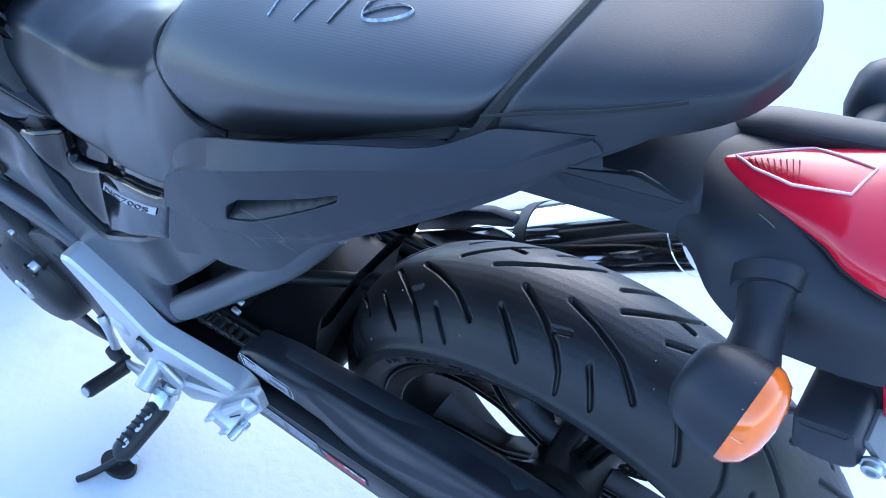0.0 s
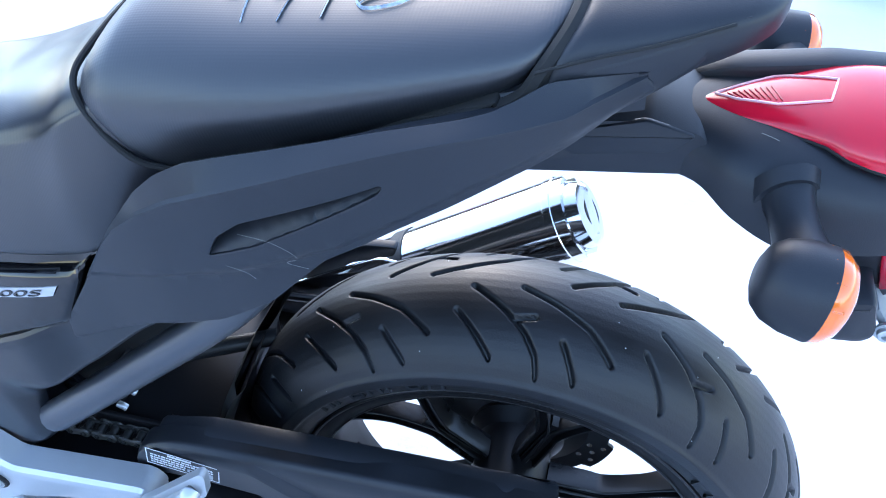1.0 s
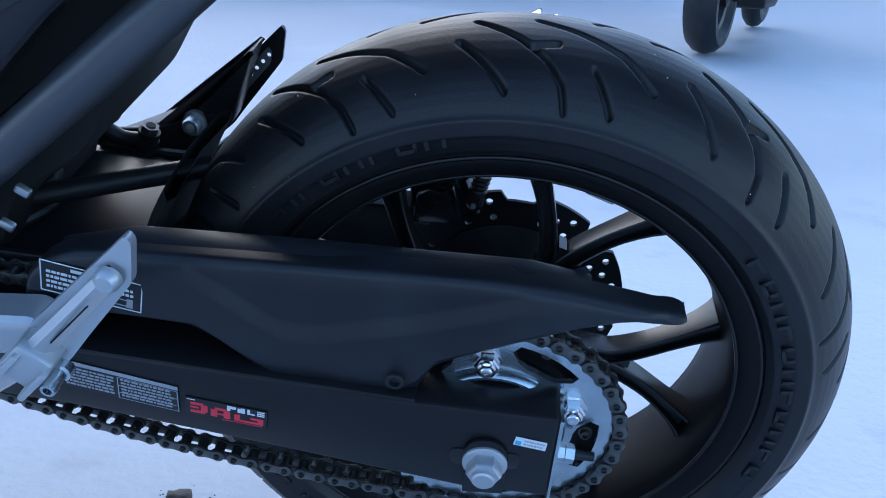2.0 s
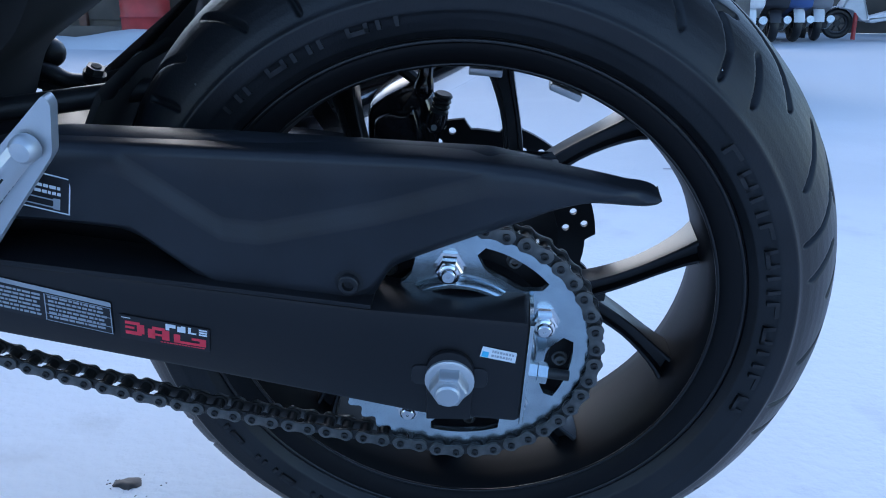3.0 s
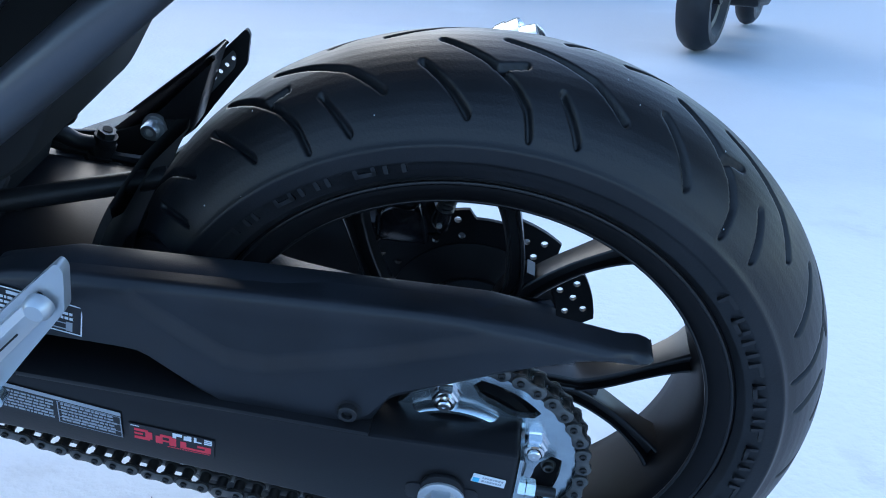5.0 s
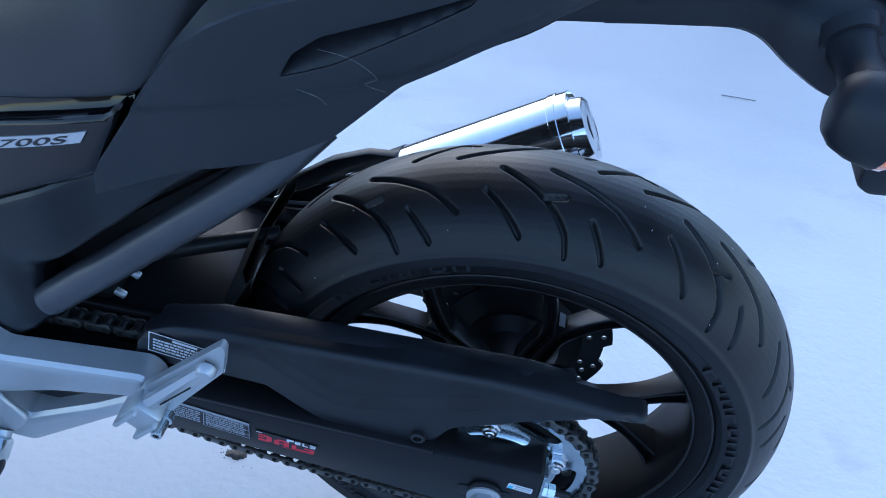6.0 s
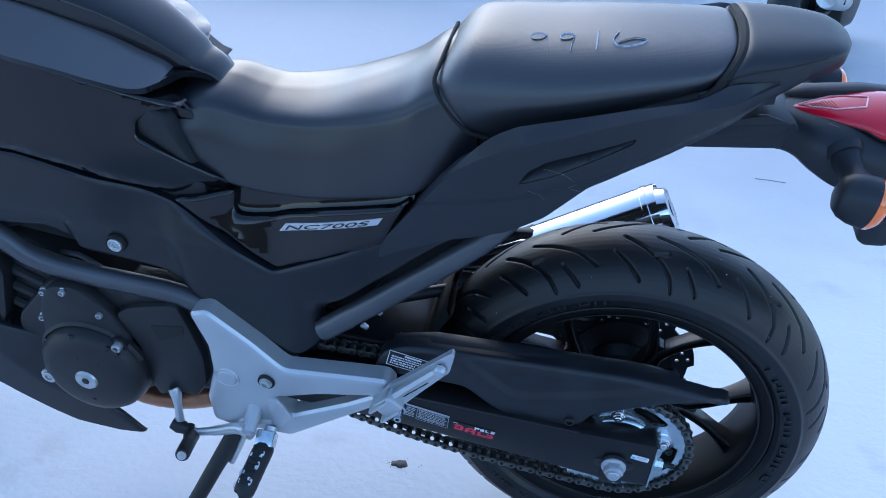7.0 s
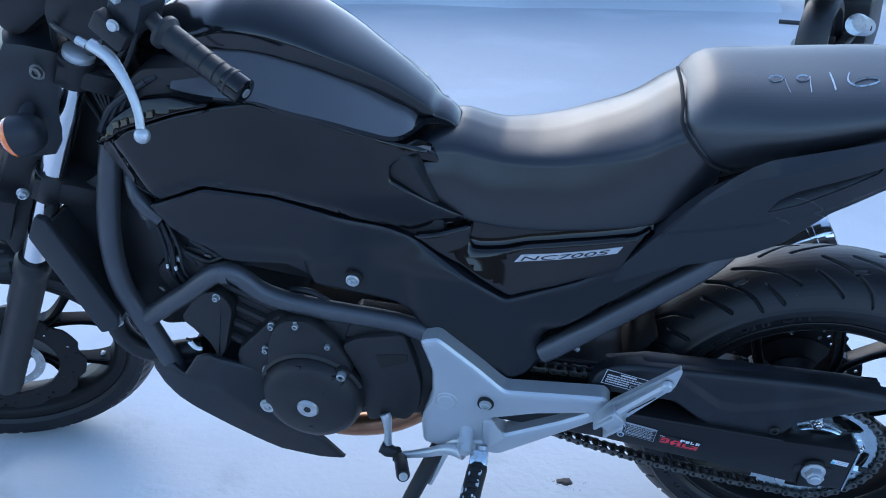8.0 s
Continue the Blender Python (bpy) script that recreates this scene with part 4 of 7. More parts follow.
sprocket = part("rear_sprocket", slab_mesh("rear_sprocket", teeth, SPROCKET_Y - 0.003, SPROCKET_Y + 0.003, ZINC, 0, holes + [disc_outline(0, 0, 0.0575, 48)]), bike, "zinc plated rear sprocket with five windows")
part("sprocket_ring", lathe_mesh("sprocket_ring", [(0.0572, 0.004), (0.0572, -0.010), (0.0580, -0.011), (0.0605, -0.011), (0.0625, -0.009), (0.0640, -0.0034)], ZINC, (0, SPROCKET_Y, 0), 64), sprocket)
for k in range(5):
    a = radians(23 + 72 * k)
    x, z = 0.0725 * math.cos(a), 0.0725 * math.sin(a)
    nut = lathe_mesh("nut", [(0.0128, -0.002), (0.0128, -0.0035), (0.0105, -0.004), (0.0105, -0.011), (0.0092, -0.0125), (0.0075, -0.0125)], CHROME, (x, SPROCKET_Y, z), 6, angle=25)
    collar = lathe_mesh("collar", [(0.0082, -0.012), (0.0080, -0.0155), (0.0066, -0.0165), (0.0060, -0.0150), (0.0056, -0.0150), (0.0054, -0.0185), (0.0045, -0.0195), (0.0012, -0.0195), (0.0008, -0.0188), (0.0001, -0.0188)], CHROME, (x, SPROCKET_Y, z), 20, angle=30)
    part("nut", joined("nut", [nut, collar], angle=28), sprocket, "bright flanged nut")
part("sprocket_carrier", lathe_mesh("sprocket_carrier", [(0.015, -0.125), (0.022, -0.124), (0.024, -0.096), (0.055, -0.094), (0.068, -0.108), (0.072, -0.108), (0.074, -0.100), (0.098, -0.098), (0.098, -0.090), (0.05, -0.08)], WHEEL, seg=40), rear_wheel, "black cush drive carrier")
for k in range(5):
    a = radians(61 + 72 * k)
    part("carrier_bolt", bolt_mesh("carrier_bolt", (0.083 * math.cos(a), 0, 0.083 * math.sin(a)), 0.0048, -0.0985, -0.105, CHAIN_STEEL), rear_wheel)
part("carrier_web", lathe_mesh("carrier_web", [(0.07, -0.1), (0.09, -0.099), (0.092, -0.093), (0.07, -0.09)], WHEEL, seg=40), rear_wheel)

# chain: an endless line round both sprockets, the lower run hanging slack
FRONT_S, R1, R2 = Vector((-0.60, 0, 0.085)), 0.1085, 0.0407


def chain_line():
    d = FRONT_S.length
    up_dir = math.atan2(FRONT_S.z, FRONT_S.x)
    tilt = math.asin((R1 - R2) / d)
    pts = []
    a_top, a_low = up_dir - math.pi / 2 + tilt, up_dir + math.pi / 2 - tilt
    a_top, a_low = (a_top, a_low) if math.sin(a_top) > 0 else (a_low, a_top)
    aT, aL = math.degrees(a_top) % 360, math.degrees(a_low) % 360
    n = 60
    for i in range(n + 1):  # over the rear sprocket, from its top backwards and down to its underside
        a = radians(aT + ((aL - 360 if aL > aT else aL) - aT) * i / n)
        pts.append(Vector((R1 * math.cos(a), 0, R1 * math.sin(a))))
    start, end = pts[-1], FRONT_S + Vector((R2 * math.cos(radians(aL)), 0, R2 * math.sin(radians(aL))))
    for i in range(1, 60):
        t = i / 60
        p = start.lerp(end, t)
        p.z -= 0.028 * math.sin(math.pi * t)
        pts.append(p)
    for i in range(n + 1):
        a = radians(aL + ((aT - 360 if aT > aL else aT) - aL) * i / n)
        pts.append(FRONT_S + Vector((R2 * math.cos(a), 0, R2 * math.sin(a))))
    start, end = pts[-1], pts[0]
    for i in range(1, 60):
        pts.append(start.lerp(end, i / 60))
    return pts + [pts[0]]


line = chain_line()
lengths = np.concatenate([[0], np.cumsum([(b - a).length for a, b in zip(line, line[1:])])])
links = 2 * round(lengths[-1] / 0.015875 / 2)


def on_chain(s):
    s = s % lengths[-1]
    i = min(len(line) - 2, int(np.searchsorted(lengths, s, "right")) - 1)
    return line[i].lerp(line[i + 1], (s - lengths[i]) / (lengths[i + 1] - lengths[i] + 1e-12))


def link_plate(name, half, y, mat, p=0.0159):
    """Two waisted plates with pin heads, centred on the middle of a link that lies along x."""
    out = []
    shape = []
    for i in range(40):
        a = 2 * math.pi * i / 40
        x = (p / 2 + 0.0068) * math.cos(a)
        near = abs(abs(x) - p / 2)
        w = math.sqrt(max(0, 0.0068 ** 2 - max(0, abs(x) - p / 2) ** 2)) if abs(x) > p / 2 else 0.0068 - 0.0019 * (1 - (abs(x) / (p / 2)) ** 2)
        shape.append((x, math.copysign(max(w, 0.0008), math.sin(a))))
    for s in (-1, 1):
        out.append(slab_mesh(name, shape, s * y, s * (y + 0.0022), mat, 0.0005))
        if half:
            for px in (-p / 2, p / 2):
                out.append(lathe_mesh(name, [(0.003, 0), (0.003, s * 0.0016), (0.0016, s * 0.002), (0.0014, s * 0.0010), (0.0001, s * 0.0009)], CHAIN_DARK, (px, s * (y + 0.0022), 0), 12))
    return joined(name, out)


roller = []
for i in range(links):
    p = on_chain(lengths[-1] * i / links)
    roller.append(lathe_mesh("roller", [(0.0001, -0.0048), (0.005, -0.0048), (0.005, 0.0048), (0.0001, 0.0048)], CHAIN_DARK, (p.x, SPROCKET_Y, p.z), 10))
chain = part("drive_chain", joined("drive_chain", roller), bike, "greased roller drive chain hanging slack")
OUTER_LINK, INNER_LINK = link_plate("outer_link", True, 0.0072, CHAIN_STEEL), link_plate("inner_link", False, 0.0049, CHAIN_DARK)
for i in range(links):
    a, b = on_chain(lengths[-1] * i / links), on_chain(lengths[-1] * (i + 1) / links)
    d, m = b - a, (a + b) / 2
    ob = part("chain_link", OUTER_LINK if i % 2 else INNER_LINK, chain)
    ob.matrix_local = Matrix.Translation((m.x, SPROCKET_Y, m.z)) @ Matrix.Rotation(-math.atan2(d.z, d.x), 4, "Y")

# brake disc with scalloped rim and holes, behind the wheel
wave = []
for i in range(240):
    a = 2 * math.pi * i / 240
    c = math.cos(8 * a + 0.7)
    r = 0.1225 - 0.010 * max(0.0, min(1.0, (c - 0.25) * 3))
    wave.append((r * math.cos(a), r * math.sin(a)))
dh = [disc_outline(0, 0, 0.083, 36)]
for i in range(8):
    for r, da in ((0.112, 22.5 - 7), (0.112, 22.5 + 9), (0.104, 22.5 + 1), (0.094, 22.5 - 8), (0.094, 22.5 + 8)):
        a = radians(45 * i - 5 + da)
        dh.append(disc_outline(r * math.cos(a), r * math.sin(a), 0.0036, 10))
part("brake_disc", slab_mesh("brake_disc", wave, 0.073, 0.0775, WHEEL, 0, dh), rear_wheel, "black scalloped brake disc with drilled holes")
part("disc_carrier", lathe_mesh("disc_carrier", [(0.04, 0.062), (0.06, 0.07), (0.086, 0.0725), (0.086, 0.071), (0.05, 0.056)], WHEEL, seg=32), rear_wheel)
part("abs_ring", lathe_mesh("abs_ring", [(0.062, 0.079), (0.07, 0.079), (0.07, 0.082), (0.062, 0.082)], STEEL, seg=60, closed=True), rear_wheel, "steel speed sensor ring")
caliper = part("brake_caliper", joined("brake_caliper", [
    slab_mesh("c", corner_outline([(-0.0960, 0.080), (-0.0945, 0.1262), (-0.0797, 0.1384), (-0.0627, 0.148), (-0.0493, 0.1516), (-0.0425, 0.1413), (-0.0363, 0.1241), (-0.0290, 0.090)], 0.006), 0.055, 0.105, CALIPER, 0.007),
    slab_mesh("c", corner_outline([(-0.090, 0.085), (-0.088, 0.118), (-0.074, 0.126), (-0.060, 0.122), (-0.052, 0.132), (-0.046, 0.110), (-0.042, 0.085)], 0.006), 0.046, 0.060, CALIPER, 0.005),
    tube_mesh("c", [(-0.0395, 0.050, 0.178), (-0.0410, 0.048, 0.163), (-0.0424, 0.046, 0.150), (-0.0440, 0.048, 0.142)], [0.006, 0.0065, 0.0090, 0.006], CALIPER, 12),
    tube_mesh("c", [(-0.0285, 0.044, 0.130), (-0.0315, 0.044, 0.118), (-0.0325, 0.044, 0.112)], [0.0085, 0.0095, 0.007], CALIPER, 16, 3)]), bike, "black rear brake caliper")
for k in range(4):
    c = Vector((-0.0250, 0.044, 0.1449)).lerp(Vector((-0.0285, 0.044, 0.131)), k / 3)
    part("caliper_boot", tube_mesh("caliper_boot", [c + Vector((0.0004, 0, 0.0020)), c, c - Vector((0.0005, 0, 0.0022))], [0.0068, 0.0086, 0.0068], RUBBER, 16, 2), caliper)
part("slide_pin", tube_mesh("slide_pin", [(-0.0322, 0.036, 0.1185), (-0.0322, 0.033, 0.1185)], 0.0026, STEEL, 10, 1), caliper)
part("brake_hose", tube_mesh("brake_hose", [(-0.045, 0.06, 0.148), (-0.09, 0.07, 0.165), (-0.2, 0.10, 0.13), (-0.34, 0.12, 0.10), (-0.45, 0.11, 0.12)], 0.0055, RUBBER, 8), bike, "black brake hose")
part("right_swing_arm", slab_mesh("right_swing_arm", corner_outline([(-0.52, 0.10), (-0.33, 0.080), (0.055, 0.045), (0.052, -0.042), (-0.17, -0.014), (-0.35, 0.02), (-0.52, 0.03)], 0.008), 0.112, 0.150, ARM, 0.004), bike)
part("swing_arm_bridge", box_mesh("swing_arm_bridge", (0.20, 0.21, 0.10), ARM, (-0.41, 0, 0.065), 0.02, (0, 4, 0)), bike)

# axle end on the left arm: recessed slot, stamped plate, flanged nut, adjuster
# the slot is a black sheet on the arm, its depth only painted as shade
part("axle_slot", slab_mesh("axle_slot", corner_outline([(-0.031, 0.009), (0.026, 0.009), (0.026, -0.009), (-0.031, -0.009)], 0.006), -0.1612, -0.158, LABEL, 0.0004), bike)
part("axle_plate", slab_mesh("axle_plate", [(-0.0195, -0.040), (0.0145, -0.038)] + [(-0.002 + 0.0175 * math.cos(radians(a)), 0.008 + 0.017 * math.sin(radians(a))) for a in range(0, 181, 15)], -0.1645, -0.160, ARM, 0.001), bike, "black stamped axle plate")
part("axle_nut", joined("axle_nut", [lathe_mesh("f", [(0.0001, -0.1645), (0.0185, -0.1645), (0.0185, -0.1665), (0.0165, -0.168), (0.0001, -0.168)], SILVER, (-0.002, 0, 0), 28),
    lathe_mesh("h", [(0.0145, -0.167), (0.0145, -0.178), (0.013, -0.180), (0.0001, -0.180)], SILVER, (-0.002, 0, 0), 6, angle=25),
    lathe_mesh("e", [(0.0095, -0.180), (0.0095, -0.1835), (0.008, -0.185), (0.0001, -0.185)], SILVER, (-0.002, 0, 0), 24)]), bike, "pale grey flanged axle nut")
part("arm_end_plate", slab_mesh("arm_end_plate", [(0.0545, 0.050), (0.0575, 0.050), (0.0545, -0.043), (0.0515, -0.043)], -0.1605, -0.122, ZINC, 0.0008), bike, "bare steel end plate")
part("chain_adjuster", joined("chain_adjuster", [tube_mesh("s", [(0.05, -0.140, -0.006), (0.088, -0.140, -0.009)], 0.0042, CHAIN_DARK, 12, 1),
    tube_mesh("n", [(0.056, -0.140, -0.0065), (0.063, -0.140, -0.007)], 0.0088, ZINC, 6, 1), tube_mesh("n", [(0.0635, -0.140, -0.007), (0.071, -0.140, -0.0078)], 0.0085, ZINC, 6, 1)]), bike, "zinc plated chain adjuster bolt and nuts")
part("guard_bolt", bolt_mesh("guard_bolt", (-0.0765, 0, 0.0735), 0.0078, -0.150, -0.1575, ENGINE), bike, "black guard bolt")
part("arm_top_lip", slab_mesh("arm_top_lip", [(-0.33, 0.082), (-0.06, 0.060), (-0.06, 0.056), (-0.33, 0.077)], -0.16, -0.115, ARM, 0.001), bike)

# silencer
MUF0, MUF1 = Vector((-0.42, 0.205, -0.072)), Vector((0.029, 0.239, 0.180))
mdir = (MUF1 - MUF0).normalized()
muffler = part("muffler", tube_mesh("muffler", [MUF0, MUF0 + mdir * 0.02, MUF0.lerp(MUF1, 0.5), MUF1 - mdir * 0.004, MUF1], [0.042, 0.053, 0.054, 0.054, 0.051], CHROME, 40, 3), bike, "polished stainless steel silencer")
part("end_cap", tube_mesh("end_cap", [MUF1 - mdir * 0.009, MUF1 - mdir * 0.008, MUF1 + mdir * 0.001, MUF1 + mdir * 0.002], [0.0540, 0.0552, 0.0552, 0.0540], CHROME, 40, 1), muffler, "polished end ring")
part("end_cone", tube_mesh("end_cone", [MUF1 + mdir * 0.002, MUF1 + mdir * 0.004, MUF1 + mdir * 0.030, MUF1 + mdir * 0.034, MUF1 + mdir * 0.030], [0.047, 0.047, 0.040, 0.034, 0.024], CHROME, 40, 1), muffler, "polished end cone")
# a dark disc closes the outlet and paints the shade of its bore
part("pipe_bore", tube_mesh("pipe_bore", [MUF1 + mdir * 0.0302, MUF1 + mdir * 0.0325], [0.021, 0.021], NEAR_BLACK, 24, 1), muffler, "dark disc painting the outlet's shade")
part("silencer_strap", tube_mesh("silencer_strap", [MUF0.lerp(MUF1, 0.55), MUF0.lerp(MUF1, 0.59)], 0.0555, ENGINE, 36, 1), muffler)
part("silencer_shield", slab_mesh("silencer_shield", corner_outline([(-0.36, 0.06), (-0.19, 0.155), (-0.16, 0.15), (-0.34, 0.03)], 0.01), 0.155, 0.16, CHROME, 0.001), bike, "bright metal silencer shield")
part("exhaust_pipe", tube_mesh("exhaust_pipe", [(-1.02, 0.02, 0.02), (-0.98, 0.0, -0.10), (-0.88, -0.03, -0.170), (-0.76, -0.03, -0.168), (-0.66, 0.0, -0.13), (-0.55, 0.12, -0.10), (-0.42, 0.205, -0.055)], 0.024, COPPER, 18), bike, "heat-stained exhaust pipe")

# ---- inner works under the seat, hangers, pegs, stand ----
# near-black colour on these inner parts stands for the deep shade under the seat
part("inner_frame_cover", slab_mesh("inner_frame_cover", corner_outline([(-0.58, 0.10), (-0.60, 0.40), (-0.25, 0.42), (-0.16, 0.40), (-0.27, 0.30), (-0.325, 0.215), (-0.40, 0.165), (-0.43, 0.10)], 0.02), -0.085, 0.10, NEAR_BLACK, 0.012), bike, "inner cover and battery box, blackened for deep shade")
part("under_seat_tray", slab_mesh("under_seat_tray", corner_outline([(-0.62, 0.36), (-0.62, 0.44), (-0.20, 0.50), (0.02, 0.56), (0.03, 0.53), (-0.02, 0.49), (-0.17, 0.41), (-0.30, 0.36)], 0.015), -0.085, 0.085, NEAR_BLACK, 0.01), bike)
part("inner_fender", lathe_mesh("inner_fender", [(0.322, -0.082), (0.330, -0.07), (0.334, 0), (0.330, 0.07), (0.322, 0.082), (0.318, 0.07), (0.324, 0), (0.318, -0.07)], NEAR_BLACK, seg=24, closed=True, arc=(radians(147), radians(172))), bike, "black inner rear fender")
part("silencer_bracket", slab_mesh("silencer_bracket", corner_outline([(-0.257, 0.138), (-0.210, 0.158), (-0.171, 0.160), (-0.175, 0.145), (-0.235, 0.121), (-0.32, 0.045), (-0.36, 0.06)], 0.006), 0.172, 0.186, PLASTIC, 0.002), bike, "black silencer bracket")
part("shock_absorber", tube_mesh("shock_absorber", [(-0.47, 0.0, 0.05), (-0.40, 0.0, 0.33)], 0.022, STEEL, 16, 1), bike)
coil = [(-0.45 + 0.05 * i / 120 + 0.034 * math.cos(i * 0.42), -0.02 + 0.034 * math.sin(i * 0.42), 0.10 + 0.19 * i / 120) for i in range(121)]
part("shock_spring", tube_mesh("shock_spring", coil, 0.0055, ENGINE, 8, 1), bike, "dark coil spring")
rnd = random.Random(4)
for i in range(3):
    x = -0.45 + 0.02 * i
    part("cable", tube_mesh("cable", [(x - 0.05, -0.088, 0.15 + 0.015 * i), (x, -0.10 - 0.004 * i, 0.17 + 0.012 * i), (x + 0.07, -0.09, 0.22 + 0.01 * i), (x + 0.10, -0.05, 0.28)], 0.004, PLASTIC, 8), bike)
for x, z in ((-0.418, 0.175), (-0.395, 0.158), (-0.372, 0.192)):
    part("clip", box_mesh("clip", (0.012, 0.006, 0.008), STEEL, (x, -0.106, z), 0.0015, (0, 35, 0)), bike)
part("cross_tube", tube_mesh("cross_tube", [(-0.47, -0.06, 0.138), (-0.27, 0.02, 0.150)], 0.010, ENGINE, 12, 1), bike)

# brake pipe union on the far side
part("hose_union", joined("hose_union", [tube_mesh("u", [(-0.394, 0.12, 0.082), (-0.3855, 0.12, 0.100), (-0.381, 0.12, 0.115), (-0.3775, 0.12, 0.124)], [0.015, 0.0125, 0.0105, 0.0105], ENGINE, 16, 1),
    tube_mesh("u", [(-0.380, 0.118, 0.1175), (-0.4027, 0.115, 0.1184), (-0.4217, 0.112, 0.128), (-0.445, 0.11, 0.130)], [0.0075, 0.0085, 0.0095, 0.009], ENGINE, 12)]), bike, "black brake hose union with banjo bolt")

for side in (-1, 1):  # pillion foot plates; the far one has a perforated heel guard
    s = side
    plate = corner_outline([(-0.2455, 0.2225), (-0.2420, 0.2165), (-0.2485, 0.1835), (-0.290, 0.1326), (-0.311, 0.106), (-0.330, 0.090), (-0.350, 0.112), (-0.335, 0.136)], 0.004)
    slot = corner_outline([(-0.2615, 0.1990), (-0.2583, 0.1940), (-0.2610, 0.1800), (-0.2980, 0.1400), (-0.3280, 0.1160), (-0.3310, 0.1262)], 0.004)
    if s < 0:
        bracket = part("pillion_bracket", slab_mesh("pillion_bracket", plate, -0.1955, -0.1865, SILVER, 0.0, [slot]), bike, "silver pillion footrest bracket")
        bar = [Vector((-0.261, -0.1985, 0.1905)), Vector((-0.294, -0.2005, 0.1570)), Vector((-0.328, -0.2035, 0.1225))]
        part("pillion_peg", joined("pillion_peg", [tube_mesh("p", bar, [0.0088, 0.0098, 0.0112], SILVER, 8, 3, 0.8), lathe_mesh("p", [(0.0001, -0.0095), (0.0062, -0.0090), (0.0090, -0.0055), (0.0095, 0.0)], SILVER, (-0.2615, -0.1985, 0.1895), 20, angle=60),
            box_mesh("p", (0.036, 0.026, 0.030), SILVER, (-0.334, -0.205, 0.1140), 0.004, (0, -46, 0))]), bracket, "folded silver pillion peg")
        for d in (-0.0115, 0.0115):  # fork ears round the hinge
            part("hinge_ear", box_mesh("hinge_ear", (0.038, 0.034, 0.0055), SILVER, (-0.338 + d * 0.72, -0.206, 0.1035 - d * 0.70 + 0.004), 0.002, (0, -46, 0)), bracket)
        part("peg_seam", box_mesh("peg_seam", (0.052, 0.0012, 0.0012), NEAR_BLACK, (-0.2935, -0.2098, 0.1535), 0.0, (0, -46, 0)), bracket)
        part("peg_pivot", bolt_mesh("peg_pivot", (-0.318, 0, 0.098), 0.006, -0.195, -0.222, ZINC), bracket)
    else:
        bracket = part("pillion_bracket", slab_mesh("pillion_bracket", plate, 0.1865, 0.1915, ENGINE, 0.0, [slot]), bike, "black pillion bracket with a mesh heel guard")
        hx = [disc_outline(-0.300 + 0.0075 * i + 0.003 * (j % 2) + 0.006 * j, 0.146 + 0.0078 * i - 0.0055 * j + 0.004, 0.0022, 8) for i in range(6) for j in range(2)]
        part("heel_mesh", slab_mesh("heel_mesh", slot, 0.1885, 0.1895, STEEL, 0.0, [h for h in hx if all(in_poly(x, z, slot) for x, z in h)]), bracket, "silver perforated heel guard")
        part("bracket_arm", slab_mesh("bracket_arm", corner_outline([(-0.46, 0.085), (-0.345, 0.135), (-0.262, 0.214), (-0.30, 0.122), (-0.345, 0.100), (-0.46, 0.055)], 0.008), 0.145, 0.185, ENGINE, 0.004), bracket)
        part("bracket_bolt", bolt_mesh("bracket_bolt", (-0.335, 0, 0.130), 0.009, 0.145, 0.125, STEEL), bracket)

hanger = [o for o in bike.children if o.name.startswith("step_hanger")][0]
part("cover_cap", lathe_mesh("cover_cap", [(0.0001, -0.1822), (0.0125, -0.1820), (0.0145, -0.1806), (0.0150, -0.1792), (0.0172, -0.1792), (0.0180, -0.1804), (0.0190, -0.1790), (0.0192, -0.176)], SILVER, (-0.596, 0, 0.079), 36, angle=20), hanger, "round cast boss")
part("bolt_ring", lathe_mesh("bolt_ring", [(0.0001, -0.1845), (0.0125, -0.1845), (0.0135, -0.1835), (0.0135, -0.176)], NEAR_BLACK, (-0.531, 0, 0.087), 28), hanger)
part("hanger_bolt", bolt_mesh("hanger_bolt", (-0.531, 0, 0.087), 0.0075, -0.1835, -0.190, STEEL), hanger)
part("pivot_boss", tube_mesh("pivot_boss", [(-0.562, -0.172, 0.012), (-0.561, -0.192, 0.006), (-0.560, -0.214, -0.001), (-0.560, -0.216, -0.0015)], [0.0135, 0.0115, 0.0110, 0.008], SILVER, 20, 1), hanger)
part("hanger_rib", tube_mesh("hanger_rib", [(-0.595, -0.179, -0.026), (-0.575, -0.181, -0.014), (-0.53, -0.182, -0.006), (-0.512, -0.184, 0.018)], [0.003, 0.005, 0.005, 0.003], SILVER, 8, 4, 0.6), hanger)
part("hanger_web", slab_mesh("hanger_web", corner_outline([(-0.535, 0.045), (-0.518, 0.052), (-0.497, 0.012), (-0.520, -0.015), (-0.535, -0.010)], 0.006), -0.186, -0.176, SILVER, 0.004), hanger)

foot_peg = part("rider_peg", joined("rider_peg", [
    tube_mesh("p", [(-0.535, -0.185, -0.015), (-0.537, -0.215, -0.035)], 0.010, SILVER, 12, 1),
    box_mesh("p", (0.030, 0.026, 0.024), ZINC, (-0.537, -0.205, -0.022), 0.004, (30, 0, 0))]), bike, "silver rider footrest")
part("peg_rubber", tube_mesh("peg_rubber", [(-0.537, -0.214, -0.029), (-0.5372, -0.218, -0.030), (-0.541, -0.25, -0.038), (-0.5445, -0.288, -0.046), (-0.5455, -0.293, -0.0475)], [0.013, 0.0165, 0.0165, 0.0160, 0.010], RUBBER, 18, 3), foot_peg, "black peg rubber with snow on it")
